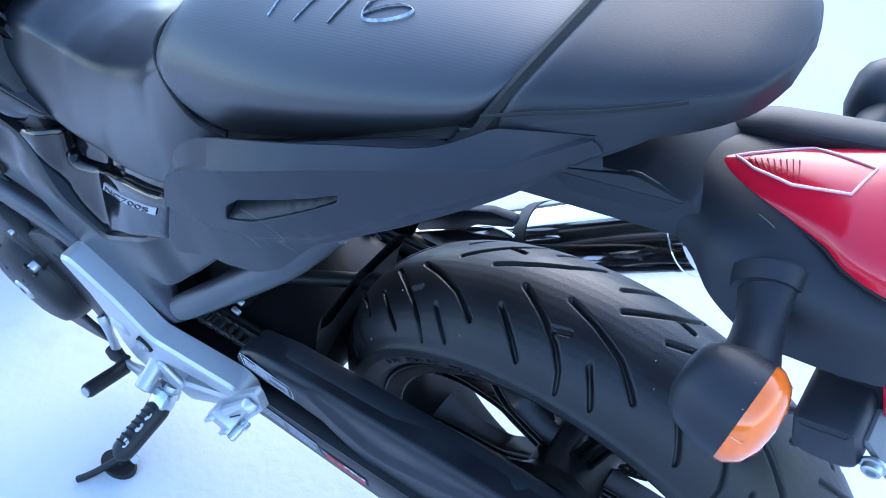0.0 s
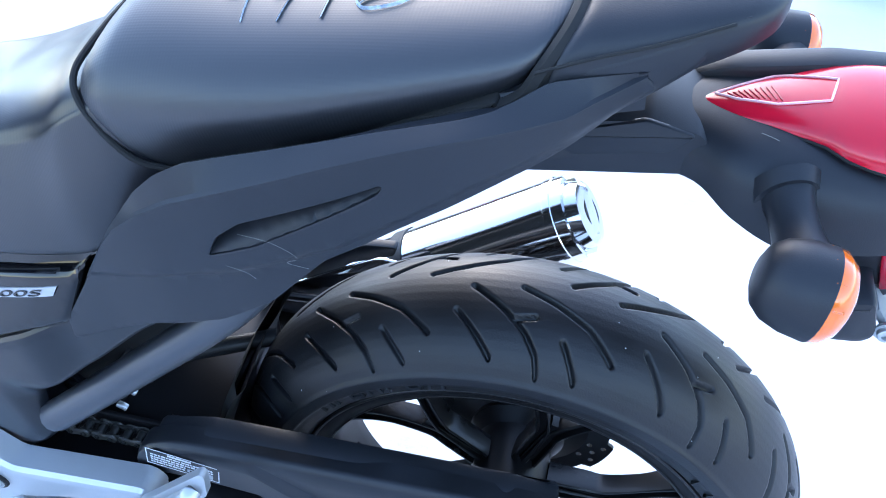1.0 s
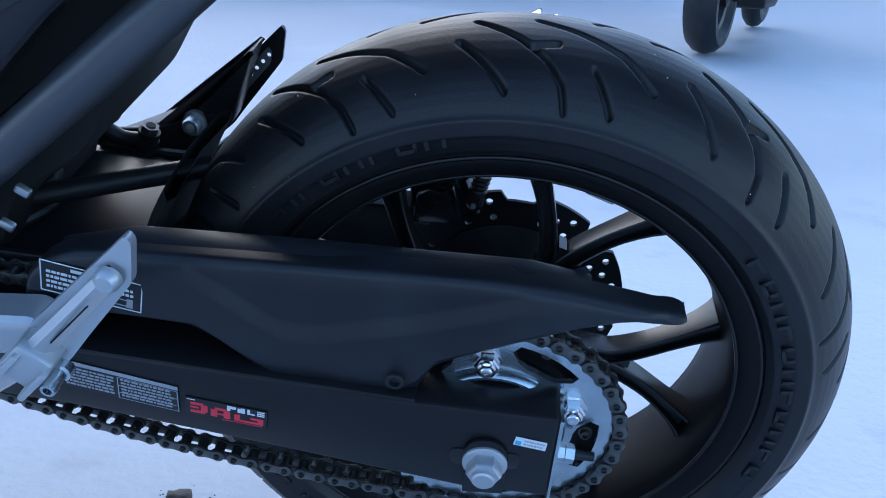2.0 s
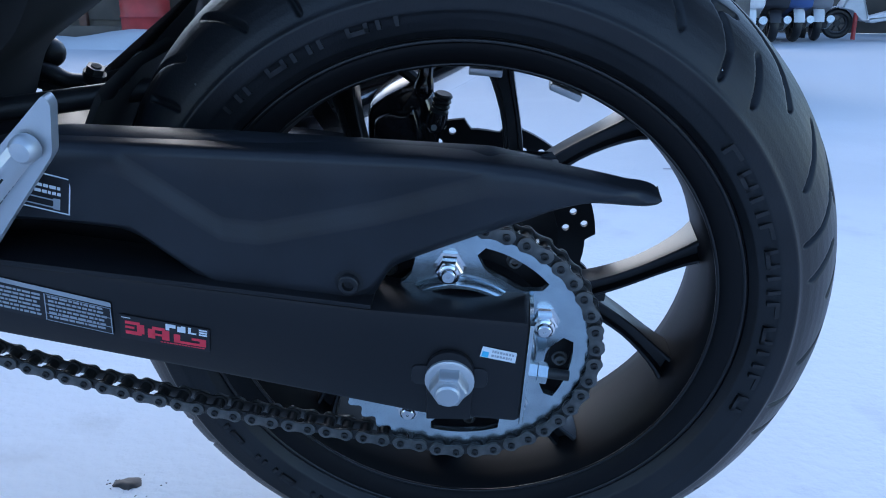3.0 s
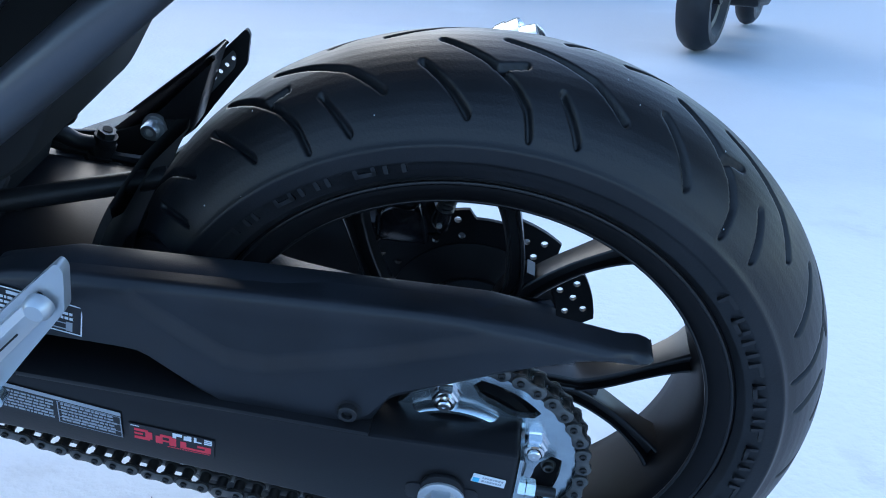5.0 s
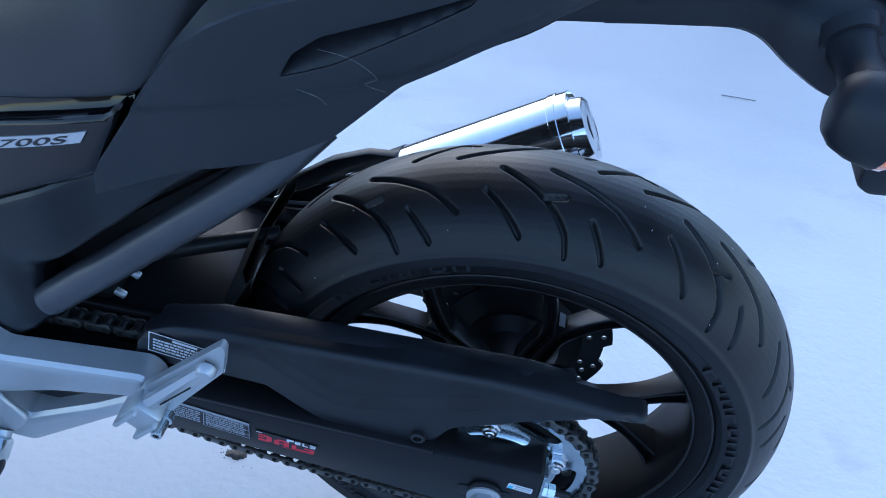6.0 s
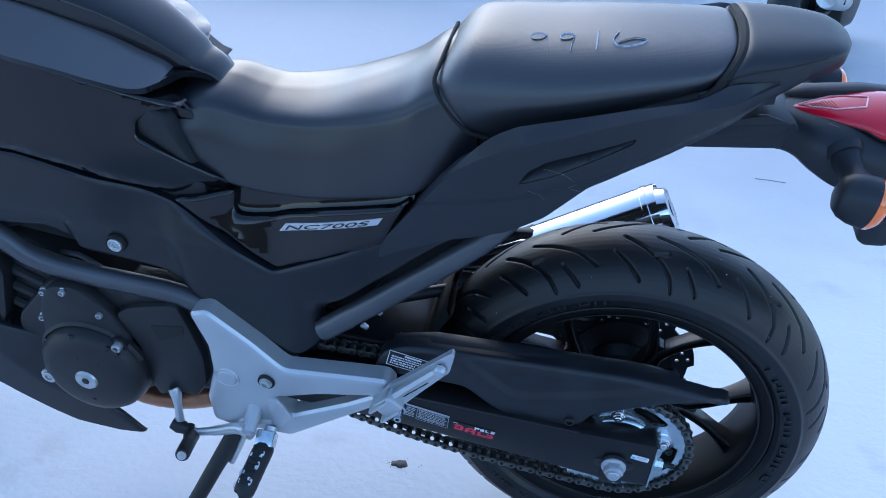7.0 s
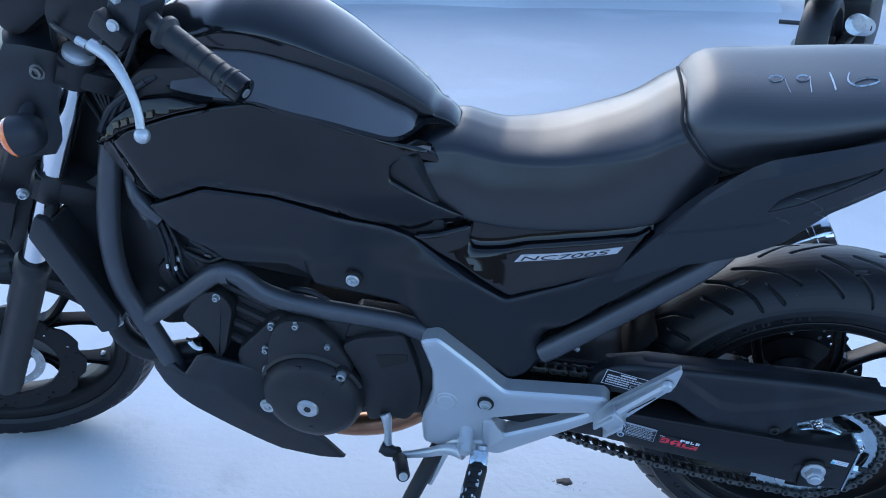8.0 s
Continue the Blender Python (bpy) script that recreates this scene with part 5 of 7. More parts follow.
for i in range(7):
    y = -0.225 - 0.0095 * i
    part("peg_rib", box_mesh("peg_rib", (0.018, 0.004, 0.004), RUBBER, (-0.5375 - 0.0008 * i, y, -0.0145 - 0.0022 * i), 0.0015), foot_peg)
for i in range(12):
    y = -0.224 - 0.064 * rnd.random()
    a, r = radians(rnd.uniform(50, 190)), 0.0012 + 0.0022 * rnd.random()
    c = Vector((-0.5375 + 0.09 * (y + 0.22), y, -0.030 + 0.235 * (y + 0.22))) + 0.0163 * Vector((math.cos(a), 0, math.sin(a)))
    crumb = lathe_mesh("snow_speck", [(0.0001, -r), (0.8 * r, -0.6 * r), (r, 0.1 * r), (0.6 * r, 0.8 * r), (0.0001, r)], SNOW, tuple(c), 7, angle=80)
    for v in crumb.vertices:
        v.co += Vector((0, 1.6 * (v.co.y - c.y), 0)) + 0.0010 * noise.noise_vector(v.co * 500)
    part("snow_speck", crumb, foot_peg)
part("peg_feeler", tube_mesh("peg_feeler", [(-0.545, -0.282, -0.056), (-0.545, -0.284, -0.082)], [0.007, 0.0055], ZINC, 12, 1), foot_peg, "steel feeler bolt")

shift = part("shift_lever", joined("shift_lever", [
    tube_mesh("l", [(-0.563, -0.200, -0.020), (-0.590, -0.190, -0.026), (-0.625, -0.186, -0.045), (-0.660, -0.184, -0.060), (-0.682, -0.184, -0.064)], [0.0115, 0.010, 0.0085, 0.0065, 0.006], SILVER, 12),
    tube_mesh("l", [(-0.563, -0.178, 0.005), (-0.563, -0.205, 0.001)], 0.0125, SILVER, 16, 1),
    tube_mesh("l", [(-0.686, -0.176, -0.060), (-0.680, -0.196, -0.064)], 0.0085, ENGINE, 12, 1)]), bike, "silver gear shift lever")
part("shift_rubber", tube_mesh("shift_rubber", [(-0.677, -0.186, -0.069), (-0.676, -0.190, -0.067), (-0.6565, -0.2535, -0.029), (-0.6555, -0.257, -0.027)], [0.008, 0.0115, 0.0115, 0.0095], RUBBER, 18, 1), shift, "ribbed black shift peg rubber")
part("shift_tip", tube_mesh("shift_tip", [(-0.6556, -0.2567, -0.0271), (-0.6550, -0.2590, -0.0258)], 0.0072, STEEL, 16, 1), shift)
part("shift_link", joined("shift_link", [tube_mesh("l", [(-0.700, -0.178, -0.050), (-0.700, -0.172, -0.020), (-0.702, -0.166, 0.002), (-0.706, -0.162, 0.012)], [0.0075, 0.0065, 0.009, 0.010], SILVER, 10), tube_mesh("l", [(-0.712, -0.182, -0.052), (-0.700, -0.183, -0.057), (-0.676, -0.184, -0.064)], [0.010, 0.0125, 0.007], ENGINE, 12, 1)]), shift, "silver linkage with black ball joints")

stand = part("side_stand", joined("side_stand", [
    tube_mesh("s", [(-0.60, -0.12, -0.06), (-0.63, -0.155, -0.11), (-0.675, -0.225, -0.19), (-0.708, -0.282, -0.252)], [0.017, 0.015, 0.0135, 0.013], ENGINE, 14),
    tube_mesh("s", [(-0.690, -0.262, -0.235), (-0.725, -0.32, -0.245), (-0.745, -0.345, -0.249)], 0.006, ENGINE, 10)]), bike, "black side stand")
foot = lathe_mesh("stand_foot", [(0.0001, -0.006), (0.024, -0.006), (0.026, 0.0), (0.024, 0.006), (0.0001, 0.007)], ENGINE, (0, 0, 0), 20)
foot.transform(Matrix.Diagonal((1.5, 1, 0.9, 1)))
foot.transform(pose(-0.712, -0.288, -0.259, 90 - 13.5, 0, 0))
part("stand_foot", foot, stand, "flat stand foot pressed into the snow")
part("stand_spring", tube_mesh("stand_spring", [(-0.585, -0.13, -0.05), (-0.63, -0.17, -0.15)], 0.006, STEEL, 8, 1), stand)
part("stand_bracket", slab_mesh("stand_bracket", corner_outline([(-0.65, 0.0), (-0.57, 0.0), (-0.575, -0.08), (-0.62, -0.09), (-0.645, -0.05)], 0.01), -0.135, -0.11, ENGINE, 0.003), bike)

# bolts and seams on the side panels
panel_bolt = part("panel_bolt", lathe_mesh("panel_bolt", [(0.0108, -0.142), (0.0108, -0.1475), (0.0098, -0.1485), (0.0078, -0.1485), (0.0070, -0.1470), (0.0062, -0.1470), (0.0056, -0.1482), (0.0040, -0.1482), (0.0032, -0.1455), (0.0001, -0.1455)], STEEL, (-0.746, 0, 0.287), 28, angle=25), bike, "bright panel bolt")
part("bolt_seat", lathe_mesh("bolt_seat", [(0.0108, -0.1452), (0.0135, -0.1455), (0.0145, -0.1440), (0.0145, -0.138)], NEAR_BLACK, (-0.746, 0, 0.287), 28), panel_bolt)

# small fittings beside the far hanger
union = [o for o in bike.children if o.name == "hose_union"][0]
for k, r in ((0.2, 0.0158), (0.45, 0.0138), (0.72, 0.0122), (0.95, 0.0112)):
    c = Vector((-0.394, 0.12, 0.084)).lerp(Vector((-0.3775, 0.12, 0.124)), k)
    part("union_collar", tube_mesh("union_collar", [c, c + Vector((0.0018, 0, 0.0045))], r, ENGINE, 18, 1), union)
part("union_bolt", tube_mesh("union_bolt", [(-0.3770, 0.12, 0.126), (-0.3742, 0.12, 0.1325)], 0.0092, CHAIN_STEEL, 6, 1), union)
part("union_socket", tube_mesh("union_socket", [(-0.3740, 0.12, 0.1326), (-0.3737, 0.12, 0.1334)], 0.0050, NEAR_BLACK, 12, 1), union)
for x, z, r in ((-0.369, 0.0908, 0.0090), (-0.4147, 0.0903, 0.0070)):
    part("union_screw", bolt_mesh("union_screw", (x, 0, z), r, 0.112, 0.100, CHAIN_STEEL, True, 1.2, True), union)
part("rubber_dome", lathe_mesh("rubber_dome", [(0.0001 + 0.015 * math.sin(radians(a)), -0.015 * math.cos(radians(a))) for a in range(0, 181, 15)], RUBBER, (-0.424, 0.13, 0.142), 24, angle=60), union, "black rubber cap")
for z in (0.0835, 0.0775):
    part("bracket_rail", box_mesh("bracket_rail", (0.10, 0.012, 0.0028), ENGINE, (-0.392, 0.105, z), 0.001, (0, 3, 0)), union)
part("union_plate", slab_mesh("union_plate", corner_outline([(-0.45, 0.080), (-0.45, 0.112), (-0.380, 0.118), (-0.318, 0.140), (-0.300, 0.135), (-0.330, 0.080)], 0.008), 0.142, 0.148, ENGINE, 0.002), union)
part("plate_bolt", tube_mesh("plate_bolt", [(-0.338, 0.142, 0.124), (-0.330, 0.134, 0.129), (-0.3285, 0.131, 0.130)], [0.011, 0.0105, 0.007], STEEL, 18, 1), union, "bright round bolt")

# ---- engine, radiator, lower cowl ----
engine = part("engine", joined("engine", [
    slab_mesh("e", corner_outline([(-0.96, -0.03), (-0.97, 0.10), (-0.88, 0.20), (-0.64, 0.20), (-0.60, 0.10), (-0.63, 0.0), (-0.74, -0.01), (-0.82, -0.06)], 0.025), -0.145, 0.14, ENGINE, 0.010),
    slab_mesh("e", corner_outline([(-0.90, 0.05), (-1.06, 0.16), (-1.10, 0.24), (-1.04, 0.30), (-0.98, 0.29), (-0.84, 0.20)], 0.02), -0.115, 0.12, ENGINE, 0.010),
    slab_mesh("e", corner_outline([(-1.06, 0.02), (-1.12, 0.10), (-1.10, 0.16), (-1.00, 0.10), (-0.94, 0.04)], 0.02), -0.06, 0.08, ENGINE, 0.008)]), bike, "black painted twin engine with bright bolts")
for i in range(4):  # ribs along the cylinder
    part("cylinder_rib", tube_mesh("cylinder_rib", [(-0.885 - 0.012 * i, -0.116, 0.185 - 0.034 * i), (-0.985 - 0.012 * i, -0.116, 0.235 - 0.034 * i)], 0.009, ENGINE, 8, 1), engine)
part("head_cover", slab_mesh("head_cover", corner_outline([(-1.055, 0.165), (-1.015, 0.225), (-0.975, 0.235), (-0.955, 0.20), (-0.985, 0.10), (-1.0, 0.075), (-1.012, 0.12)], 0.014), -0.145, -0.11, ENGINE, 0.005), engine, "matte black cylinder head side cover")
part("head_port", lathe_mesh("head_port", [(0.0001, -0.132), (0.014, -0.132), (0.020, -0.128), (0.022, -0.11)], ENGINE, (-0.945, 0, 0.075), 24), engine)
clutch = part("clutch_cover", joined("clutch_cover", [
    lathe_mesh("c", [(0.0001, -0.200), (0.028, -0.200), (0.060, -0.198), (0.076, -0.192), (0.084, -0.182), (0.088, -0.165), (0.089, -0.14)], ENGINE, (-0.828, 0, 0.045), 56),
    slab_mesh("c", corner_outline([(-0.905, 0.085), (-0.893, 0.165), (-0.868, 0.205), (-0.820, 0.212), (-0.775, 0.165), (-0.752, 0.110), (-0.78, 0.06), (-0.88, 0.05)], 0.018), -0.168, -0.135, ENGINE, 0.006)]), engine, "matte black round crankcase cover")
part("timing_plug", lathe_mesh("timing_plug", [(0.0001, -0.2005), (0.006, -0.2005), (0.0065, -0.2035), (0.017, -0.2035), (0.019, -0.2005), (0.019, -0.198)], STEEL, (-0.828, 0, 0.045), 32), clutch, "bright steel timing plug")
part("plug_socket", lathe_mesh("plug_socket", [(0.0001, -0.2042), (0.0065, -0.2042), (0.0065, -0.203)], ENGINE, (-0.828, 0, 0.045), 6), clutch)
part("cover_rim", lathe_mesh("cover_rim", [(0.090, -0.155), (0.094, -0.160), (0.094, -0.168), (0.089, -0.172)], ENGINE, (-0.828, 0, 0.045), 40, arc=(radians(20), radians(160))), clutch)
for a in (95, 270, 40, 52):
    part("cover_rib", tube_mesh("cover_rib", [(-0.828 + 0.045 * math.cos(radians(a)), -0.197, 0.045 + 0.045 * math.sin(radians(a))), (-0.828 + 0.083 * math.cos(radians(a + 3)), -0.185, 0.045 + 0.083 * math.sin(radians(a + 3)))], 0.004, ENGINE, 8, 1), clutch)
for x, z, y in ((-0.890, 0.178, -0.152), (-0.908, 0.122, -0.152), (-0.841, 0.200, -0.168), (-0.791, 0.163, -0.168), (-0.980, 0.222, -0.146), (-0.915, 0.072, -0.150)):
    part("cover_bolt", bolt_mesh("cover_bolt", (x, 0, z), 0.0050, y + 0.004, y - 0.006, STEEL), engine)
part("cover_bolt", bolt_mesh("cover_bolt", (-0.770, 0, 0.110), 0.008, -0.170, -0.186, STEEL), clutch)
part("cover_boss", tube_mesh("cover_boss", [(-0.770, -0.14, 0.110), (-0.770, -0.176, 0.110)], 0.013, ENGINE, 14, 1), clutch)
part("cowl_bolt", bolt_mesh("cowl_bolt", (-0.903, 0, 0.027), 0.011, -0.188, -0.195, STEEL), engine, "bright cowl bolt")
part("sprocket_cover", slab_mesh("sprocket_cover", corner_outline([(-0.772, 0.160), (-0.745, 0.180), (-0.665, 0.198), (-0.650, 0.145), (-0.640, 0.09), (-0.645, 0.035), (-0.668, -0.002), (-0.700, 0.005), (-0.735, -0.014), (-0.748, 0.04), (-0.742, 0.09)], 0.012), -0.162, -0.12, ENGINE, 0.005, ), engine, "matte black front sprocket cover")
# thin near-black plate on the face paints the shade of a recess
part("cover_recess", slab_mesh("cover_recess", corner_outline([(-0.715, 0.150), (-0.660, 0.158), (-0.662, 0.140), (-0.706, 0.120)], 0.004), -0.1632, -0.160, NEAR_BLACK, 0.0006), engine)
part("crank_top", slab_mesh("crank_top", corner_outline([(-0.77, 0.165), (-0.75, 0.215), (-0.63, 0.205), (-0.64, 0.18), (-0.70, 0.185)], 0.01), -0.15, -0.10, ENGINE, 0.004), engine)
for pts, r in (([(-0.86, -0.12, 0.235), (-0.82, -0.13, 0.242), (-0.78, -0.13, 0.215), (-0.76, -0.125, 0.20)], 0.0045), ([(-1.07, -0.11, 0.36), (-1.055, -0.118, 0.30), (-1.06, -0.118, 0.24)], 0.005), ([(-1.05, -0.105, 0.37), (-1.045, -0.112, 0.31), (-1.02, -0.112, 0.26)], 0.006),
               ([(-1.02, -0.11, 0.31), (-0.95, -0.115, 0.275), (-0.90, -0.11, 0.29)], 0.007), ([(-1.01, -0.115, 0.06), (-0.995, -0.135, 0.055), (-0.965, -0.14, 0.06), (-0.955, -0.12, 0.075)], 0.004)):
    part("wire", tube_mesh("wire", pts, r, PLASTIC, 8), engine)
part("spark_lead_clip", tube_mesh("spark_lead_clip", [(-1.012, -0.135, 0.080), (-1.002, -0.140, 0.062)], 0.006, STEEL, 10, 1), engine)
for x, z in ((-1.062, 0.268), (-1.046, 0.272), (-1.075, 0.345)):
    part("hose_clip", box_mesh("hose_clip", (0.010, 0.008, 0.010), STEEL, (x, -0.116, z), 0.002), engine)
part("airbox", slab_mesh("airbox", corner_outline([(-1.08, 0.30), (-1.09, 0.50), (-0.66, 0.50), (-0.60, 0.38), (-0.66, 0.22), (-0.85, 0.25), (-0.98, 0.27)], 0.03), -0.11, 0.11, ENGINE, 0.01), bike, "black air box behind the side panels")

radiator = part("radiator", slab_mesh("radiator", corner_outline([(-1.262, 0.325), (-1.232, 0.345), (-1.160, 0.155), (-1.190, 0.142)], 0.004), -0.16, 0.16, ENGINE, 0.003), bike, "black radiator with side shroud")
part("radiator_side", slab_mesh("radiator_side", corner_outline([(-1.262, 0.330), (-1.238, 0.372), (-1.222, 0.366), (-1.150, 0.175), (-1.158, 0.150), (-1.190, 0.138)], 0.006), -0.172, -0.158, PLASTIC, 0.003), radiator, "matte black radiator side cover")
part("radiator_hose", tube_mesh("radiator_hose", [(-1.185, -0.13, 0.165), (-1.180, -0.13, 0.10), (-1.14, -0.12, 0.055), (-1.05, -0.10, 0.06)], 0.019, RUBBER, 14), radiator, "black coolant hose")
part("hose_clamp", tube_mesh("hose_clamp", [(-1.186, -0.13, 0.150), (-1.184, -0.13, 0.139)], 0.0205, STEEL, 18, 1), radiator, "steel hose clamp")
part("clamp_screw", bolt_mesh("clamp_screw", (-1.165, 0, 0.150), 0.006, -0.150, -0.160, STEEL), radiator)

COWL_LOW = [(-1.125, 0.062), (-1.128, 0.043), (-1.113, 0.012), (-1.056, -0.040), (-1.010, -0.082), (-0.938, -0.113), (-0.863, -0.126), (-0.80, -0.128), (-0.788, -0.127), (-0.803, -0.105), (-0.822, -0.078), (-0.845, -0.060), (-0.872, -0.040), (-0.900, 0.0), (-0.925, 0.062), (-1.015, 0.094), (-1.040, 0.085), (-1.060, 0.055), (-1.082, 0.067)]
low_y = lambda x, z: -(curve(x, (-1.13, 0.148), (-1.06, 0.166), (-0.95, 0.172), (-0.79, 0.160)) - 0.35 * max(0, z - blend(x, (-1.08, 0.06), (-1.0, 0.045), (-0.93, -0.02), (-0.8, -0.09))) - 1.1 * max(0, blend(x, (-1.113, 0.006), (-1.051, -0.028), (-0.981, -0.064), (-0.904, -0.105), (-0.83, -0.124)) - z))
lower = part("belly_cowl", panel_mesh("belly_cowl", corner_outline(COWL_LOW, 0.004), low_y, GUARD_PLASTIC, 0.006, 0.004, 0.003, 0.010, (), 24, [[(-1.105, 0.004), (-1.051, -0.028), (-0.981, -0.064), (-0.904, -0.105), (-0.84, -0.121)]]), bike, "matte black belly cowl")
part("belly_pan", slab_mesh("belly_pan", corner_outline([(-1.09, 0.05), (-0.95, 0.03), (-0.85, -0.06), (-0.95, -0.08), (-1.02, -0.042), (-1.07, 0.01)], 0.02), -0.13, 0.13, PLASTIC, 0.01), lower)
part("frame_tube", tube_mesh("frame_tube", [(-1.12, -0.05, 0.47), (-1.085, -0.125, 0.40), (-1.05, -0.13, 0.36)], 0.013, FRAME), bike, "gunmetal frame tube")
part("head_stock", slab_mesh("head_stock", corner_outline([(-1.265, 0.36), (-1.205, 0.56), (-1.12, 0.62), (-1.05, 0.60), (-1.08, 0.45), (-1.15, 0.36)], 0.02), -0.055, 0.055, ENGINE, 0.01), bike)
part("weld_collar", tube_mesh("weld_collar", [(-0.963, -0.14, 0.272), (-0.949, -0.14, 0.272)], 0.0185, FRAME, 16, 1), bike)
# added dark block: keeps the space behind the radiator from showing sunlit
fan = part("fan_shroud", joined("fan_shroud", [slab_mesh("f", corner_outline([(-1.245, 0.36), (-1.12, 0.44), (-1.02, 0.44), (-1.03, 0.12), (-1.12, 0.10), (-1.165, 0.16)], 0.02), -0.100, 0.10, ENGINE, 0.012),
    slab_mesh("f", corner_outline([(-1.19, 0.40), (-1.13, 0.50), (-1.06, 0.50), (-1.06, 0.40)], 0.015), -0.07, 0.07, ENGINE, 0.01)]), bike, "dark filler block added behind the radiator")
part("coolant_hose", tube_mesh("coolant_hose", [(-1.085, -0.112, 0.40), (-1.078, -0.118, 0.37), (-1.072, -0.12, 0.34)], 0.013, RUBBER, 14), fan, "black coolant hose")
part("hose_band", tube_mesh("hose_band", [(-1.079, -0.118, 0.372), (-1.075, -0.119, 0.356)], 0.0142, CHAIN_STEEL, 16, 1), fan)
for k in range(3):
    part("loom", tube_mesh("loom", [(-1.07 + 0.01 * k, -0.118, 0.345), (-1.062 + 0.012 * k, -0.122, 0.30), (-1.065 + 0.014 * k, -0.122, 0.25), (-1.05 + 0.02 * k, -0.112, 0.20)], 0.0032, PLASTIC, 8), fan)
for k, (x, z) in enumerate(((-1.064, 0.262), (-1.050, 0.259))):
    part("loom_clip", box_mesh("loom_clip", (0.004, 0.004, 0.008), WHITE_INK, (x, -0.126, z), 0.001), fan)
part("ignition_lead", tube_mesh("ignition_lead", [(-1.03, -0.118, 0.29), (-1.005, -0.12, 0.280), (-0.985, -0.12, 0.277), (-0.94, -0.112, 0.30)], [0.004, 0.0055, 0.005, 0.006], RUBBER, 10), fan)
for x, z, a in ((-1.053, 0.111, 20), (-1.046, 0.097, -35), (-0.981, 0.303, 10), (-0.711, 0.186, 0), (-0.706, 0.180, 0), (-1.075, 0.224, 40), (-0.87, 0.226, 15)):
    part("wire_clip", box_mesh("wire_clip", (0.011, 0.006, 0.005), CHAIN_STEEL, (x, -0.138, z), 0.0012, (0, a, 0)), engine)
part("lead_boot", tube_mesh("lead_boot", [(-1.052, -0.138, 0.108), (-1.040, -0.142, 0.098), (-1.030, -0.140, 0.096)], [0.0045, 0.004, 0.003], WHITE_INK, 8, 3), engine, "pale spark lead boot")

# ---- fork, front wheel, handlebar, all turned on the steering head ----
HEAD, DOWN = Vector((-1.146, 0, 0.61)), Vector((-0.454, 0, -0.891))
STEER = Matrix.Translation(HEAD) @ Matrix.Rotation(radians(-24), 4, DOWN) @ Matrix.Translation(-HEAD)
FWD = Vector((-0.891, 0, 0.454))


def steered(me):
    me.transform(STEER)
    return me


def fork_at(d, y, f=0.03):
    return HEAD + DOWN * d + FWD * f + Vector((0, y, 0))


fork = part("front_fork", steered(joined("front_fork", [
    slab_mesh("y", [(HEAD + DOWN * a + FWD * b).to_tuple()[::2] for a, b in ((-0.005, -0.04), (-0.005, 0.055), (0.028, 0.055), (0.028, -0.04))], -0.13, 0.13, ENGINE, 0.006),
    slab_mesh("y", [(HEAD + DOWN * a + FWD * b).to_tuple()[::2] for a, b in ((0.210, -0.04), (0.210, 0.055), (0.255, 0.055), (0.255, -0.04))], -0.13, 0.13, ENGINE, 0.006)])), bike, "telescopic front fork with chromed tubes")
for s in (-1, 1):
    part("fork_tube", steered(tube_mesh("fork_tube", [fork_at(-0.012, 0.105 * s), fork_at(0.44, 0.105 * s)], 0.0205, CHROME, 24, 1)), fork, "chromed fork tube")
    part("fork_cap", steered(tube_mesh("fork_cap", [fork_at(-0.026, 0.105 * s), fork_at(-0.022, 0.105 * s), fork_at(-0.010, 0.105 * s)], [0.017, 0.0225, 0.0225], SILVER, 24, 1)), fork, "silver fork cap")
    part("fork_clamp", steered(tube_mesh("fork_clamp", [fork_at(-0.012, 0.105 * s), fork_at(0.030, 0.105 * s)], 0.027, ENGINE, 20, 1)), fork)
    part("fork_clamp", steered(tube_mesh("fork_clamp", [fork_at(0.208, 0.105 * s), fork_at(0.216, 0.105 * s), fork_at(0.252, 0.105 * s), fork_at(0.260, 0.105 * s)], [0.025, 0.0295, 0.0295, 0.025], ENGINE, 20, 1)), fork)
    part("fork_slider", steered(tube_mesh("fork_slider", [fork_at(0.410, 0.105 * s), fork_at(0.418, 0.105 * s), fork_at(0.445, 0.105 * s), fork_at(0.450, 0.105 * s), fork_at(0.78, 0.105 * s), fork_at(0.79, 0.105 * s)], [0.026, 0.031, 0.031, 0.028, 0.029, 0.024], ENGINE, 24, 1)), fork, "matte black fork slider")
part("clamp_bolt", steered(bolt_mesh("clamp_bolt", fork_at(0.252, -0.128, 0.066).to_tuple(), 0.007, -0.12, -0.13, STEEL)), fork)

part("fork_bracket", steered(joined("fork_bracket", [slab_mesh("b", [(HEAD + DOWN * a + FWD * b).to_tuple()[::2] for a, b in ((0.10, 0.02), (0.10, 0.09), (0.36, 0.11), (0.44, 0.06), (0.40, 0.0))], -0.085, 0.085, ENGINE, 0.01),
    slab_mesh("b", [(HEAD + DOWN * a + FWD * b).to_tuple()[::2] for a, b in ((0.28, 0.07), (0.28, 0.15), (0.37, 0.15), (0.37, 0.07))], -0.12, 0.12, ENGINE, 0.01)])), fork, "black lamp bracket and horn between the fork legs")
AXLE_F = HEAD + DOWN * 0.775 + FWD * 0.045
front_wheel = part("front_wheel", steered(rim_mesh("front_rim", 0.2295, 0.046, WHEEL, AXLE_F)), bike, "black cast front wheel")
ft = tyre_mesh("front_tyre", 0.299, 0.060, 0.2315, 0.045, RUBBER, 360, 12, 10, 0.004, 0.003)
ft.transform(Matrix.Translation(AXLE_F))
part("front_tyre", steered(ft), front_wheel, "black front road tyre")
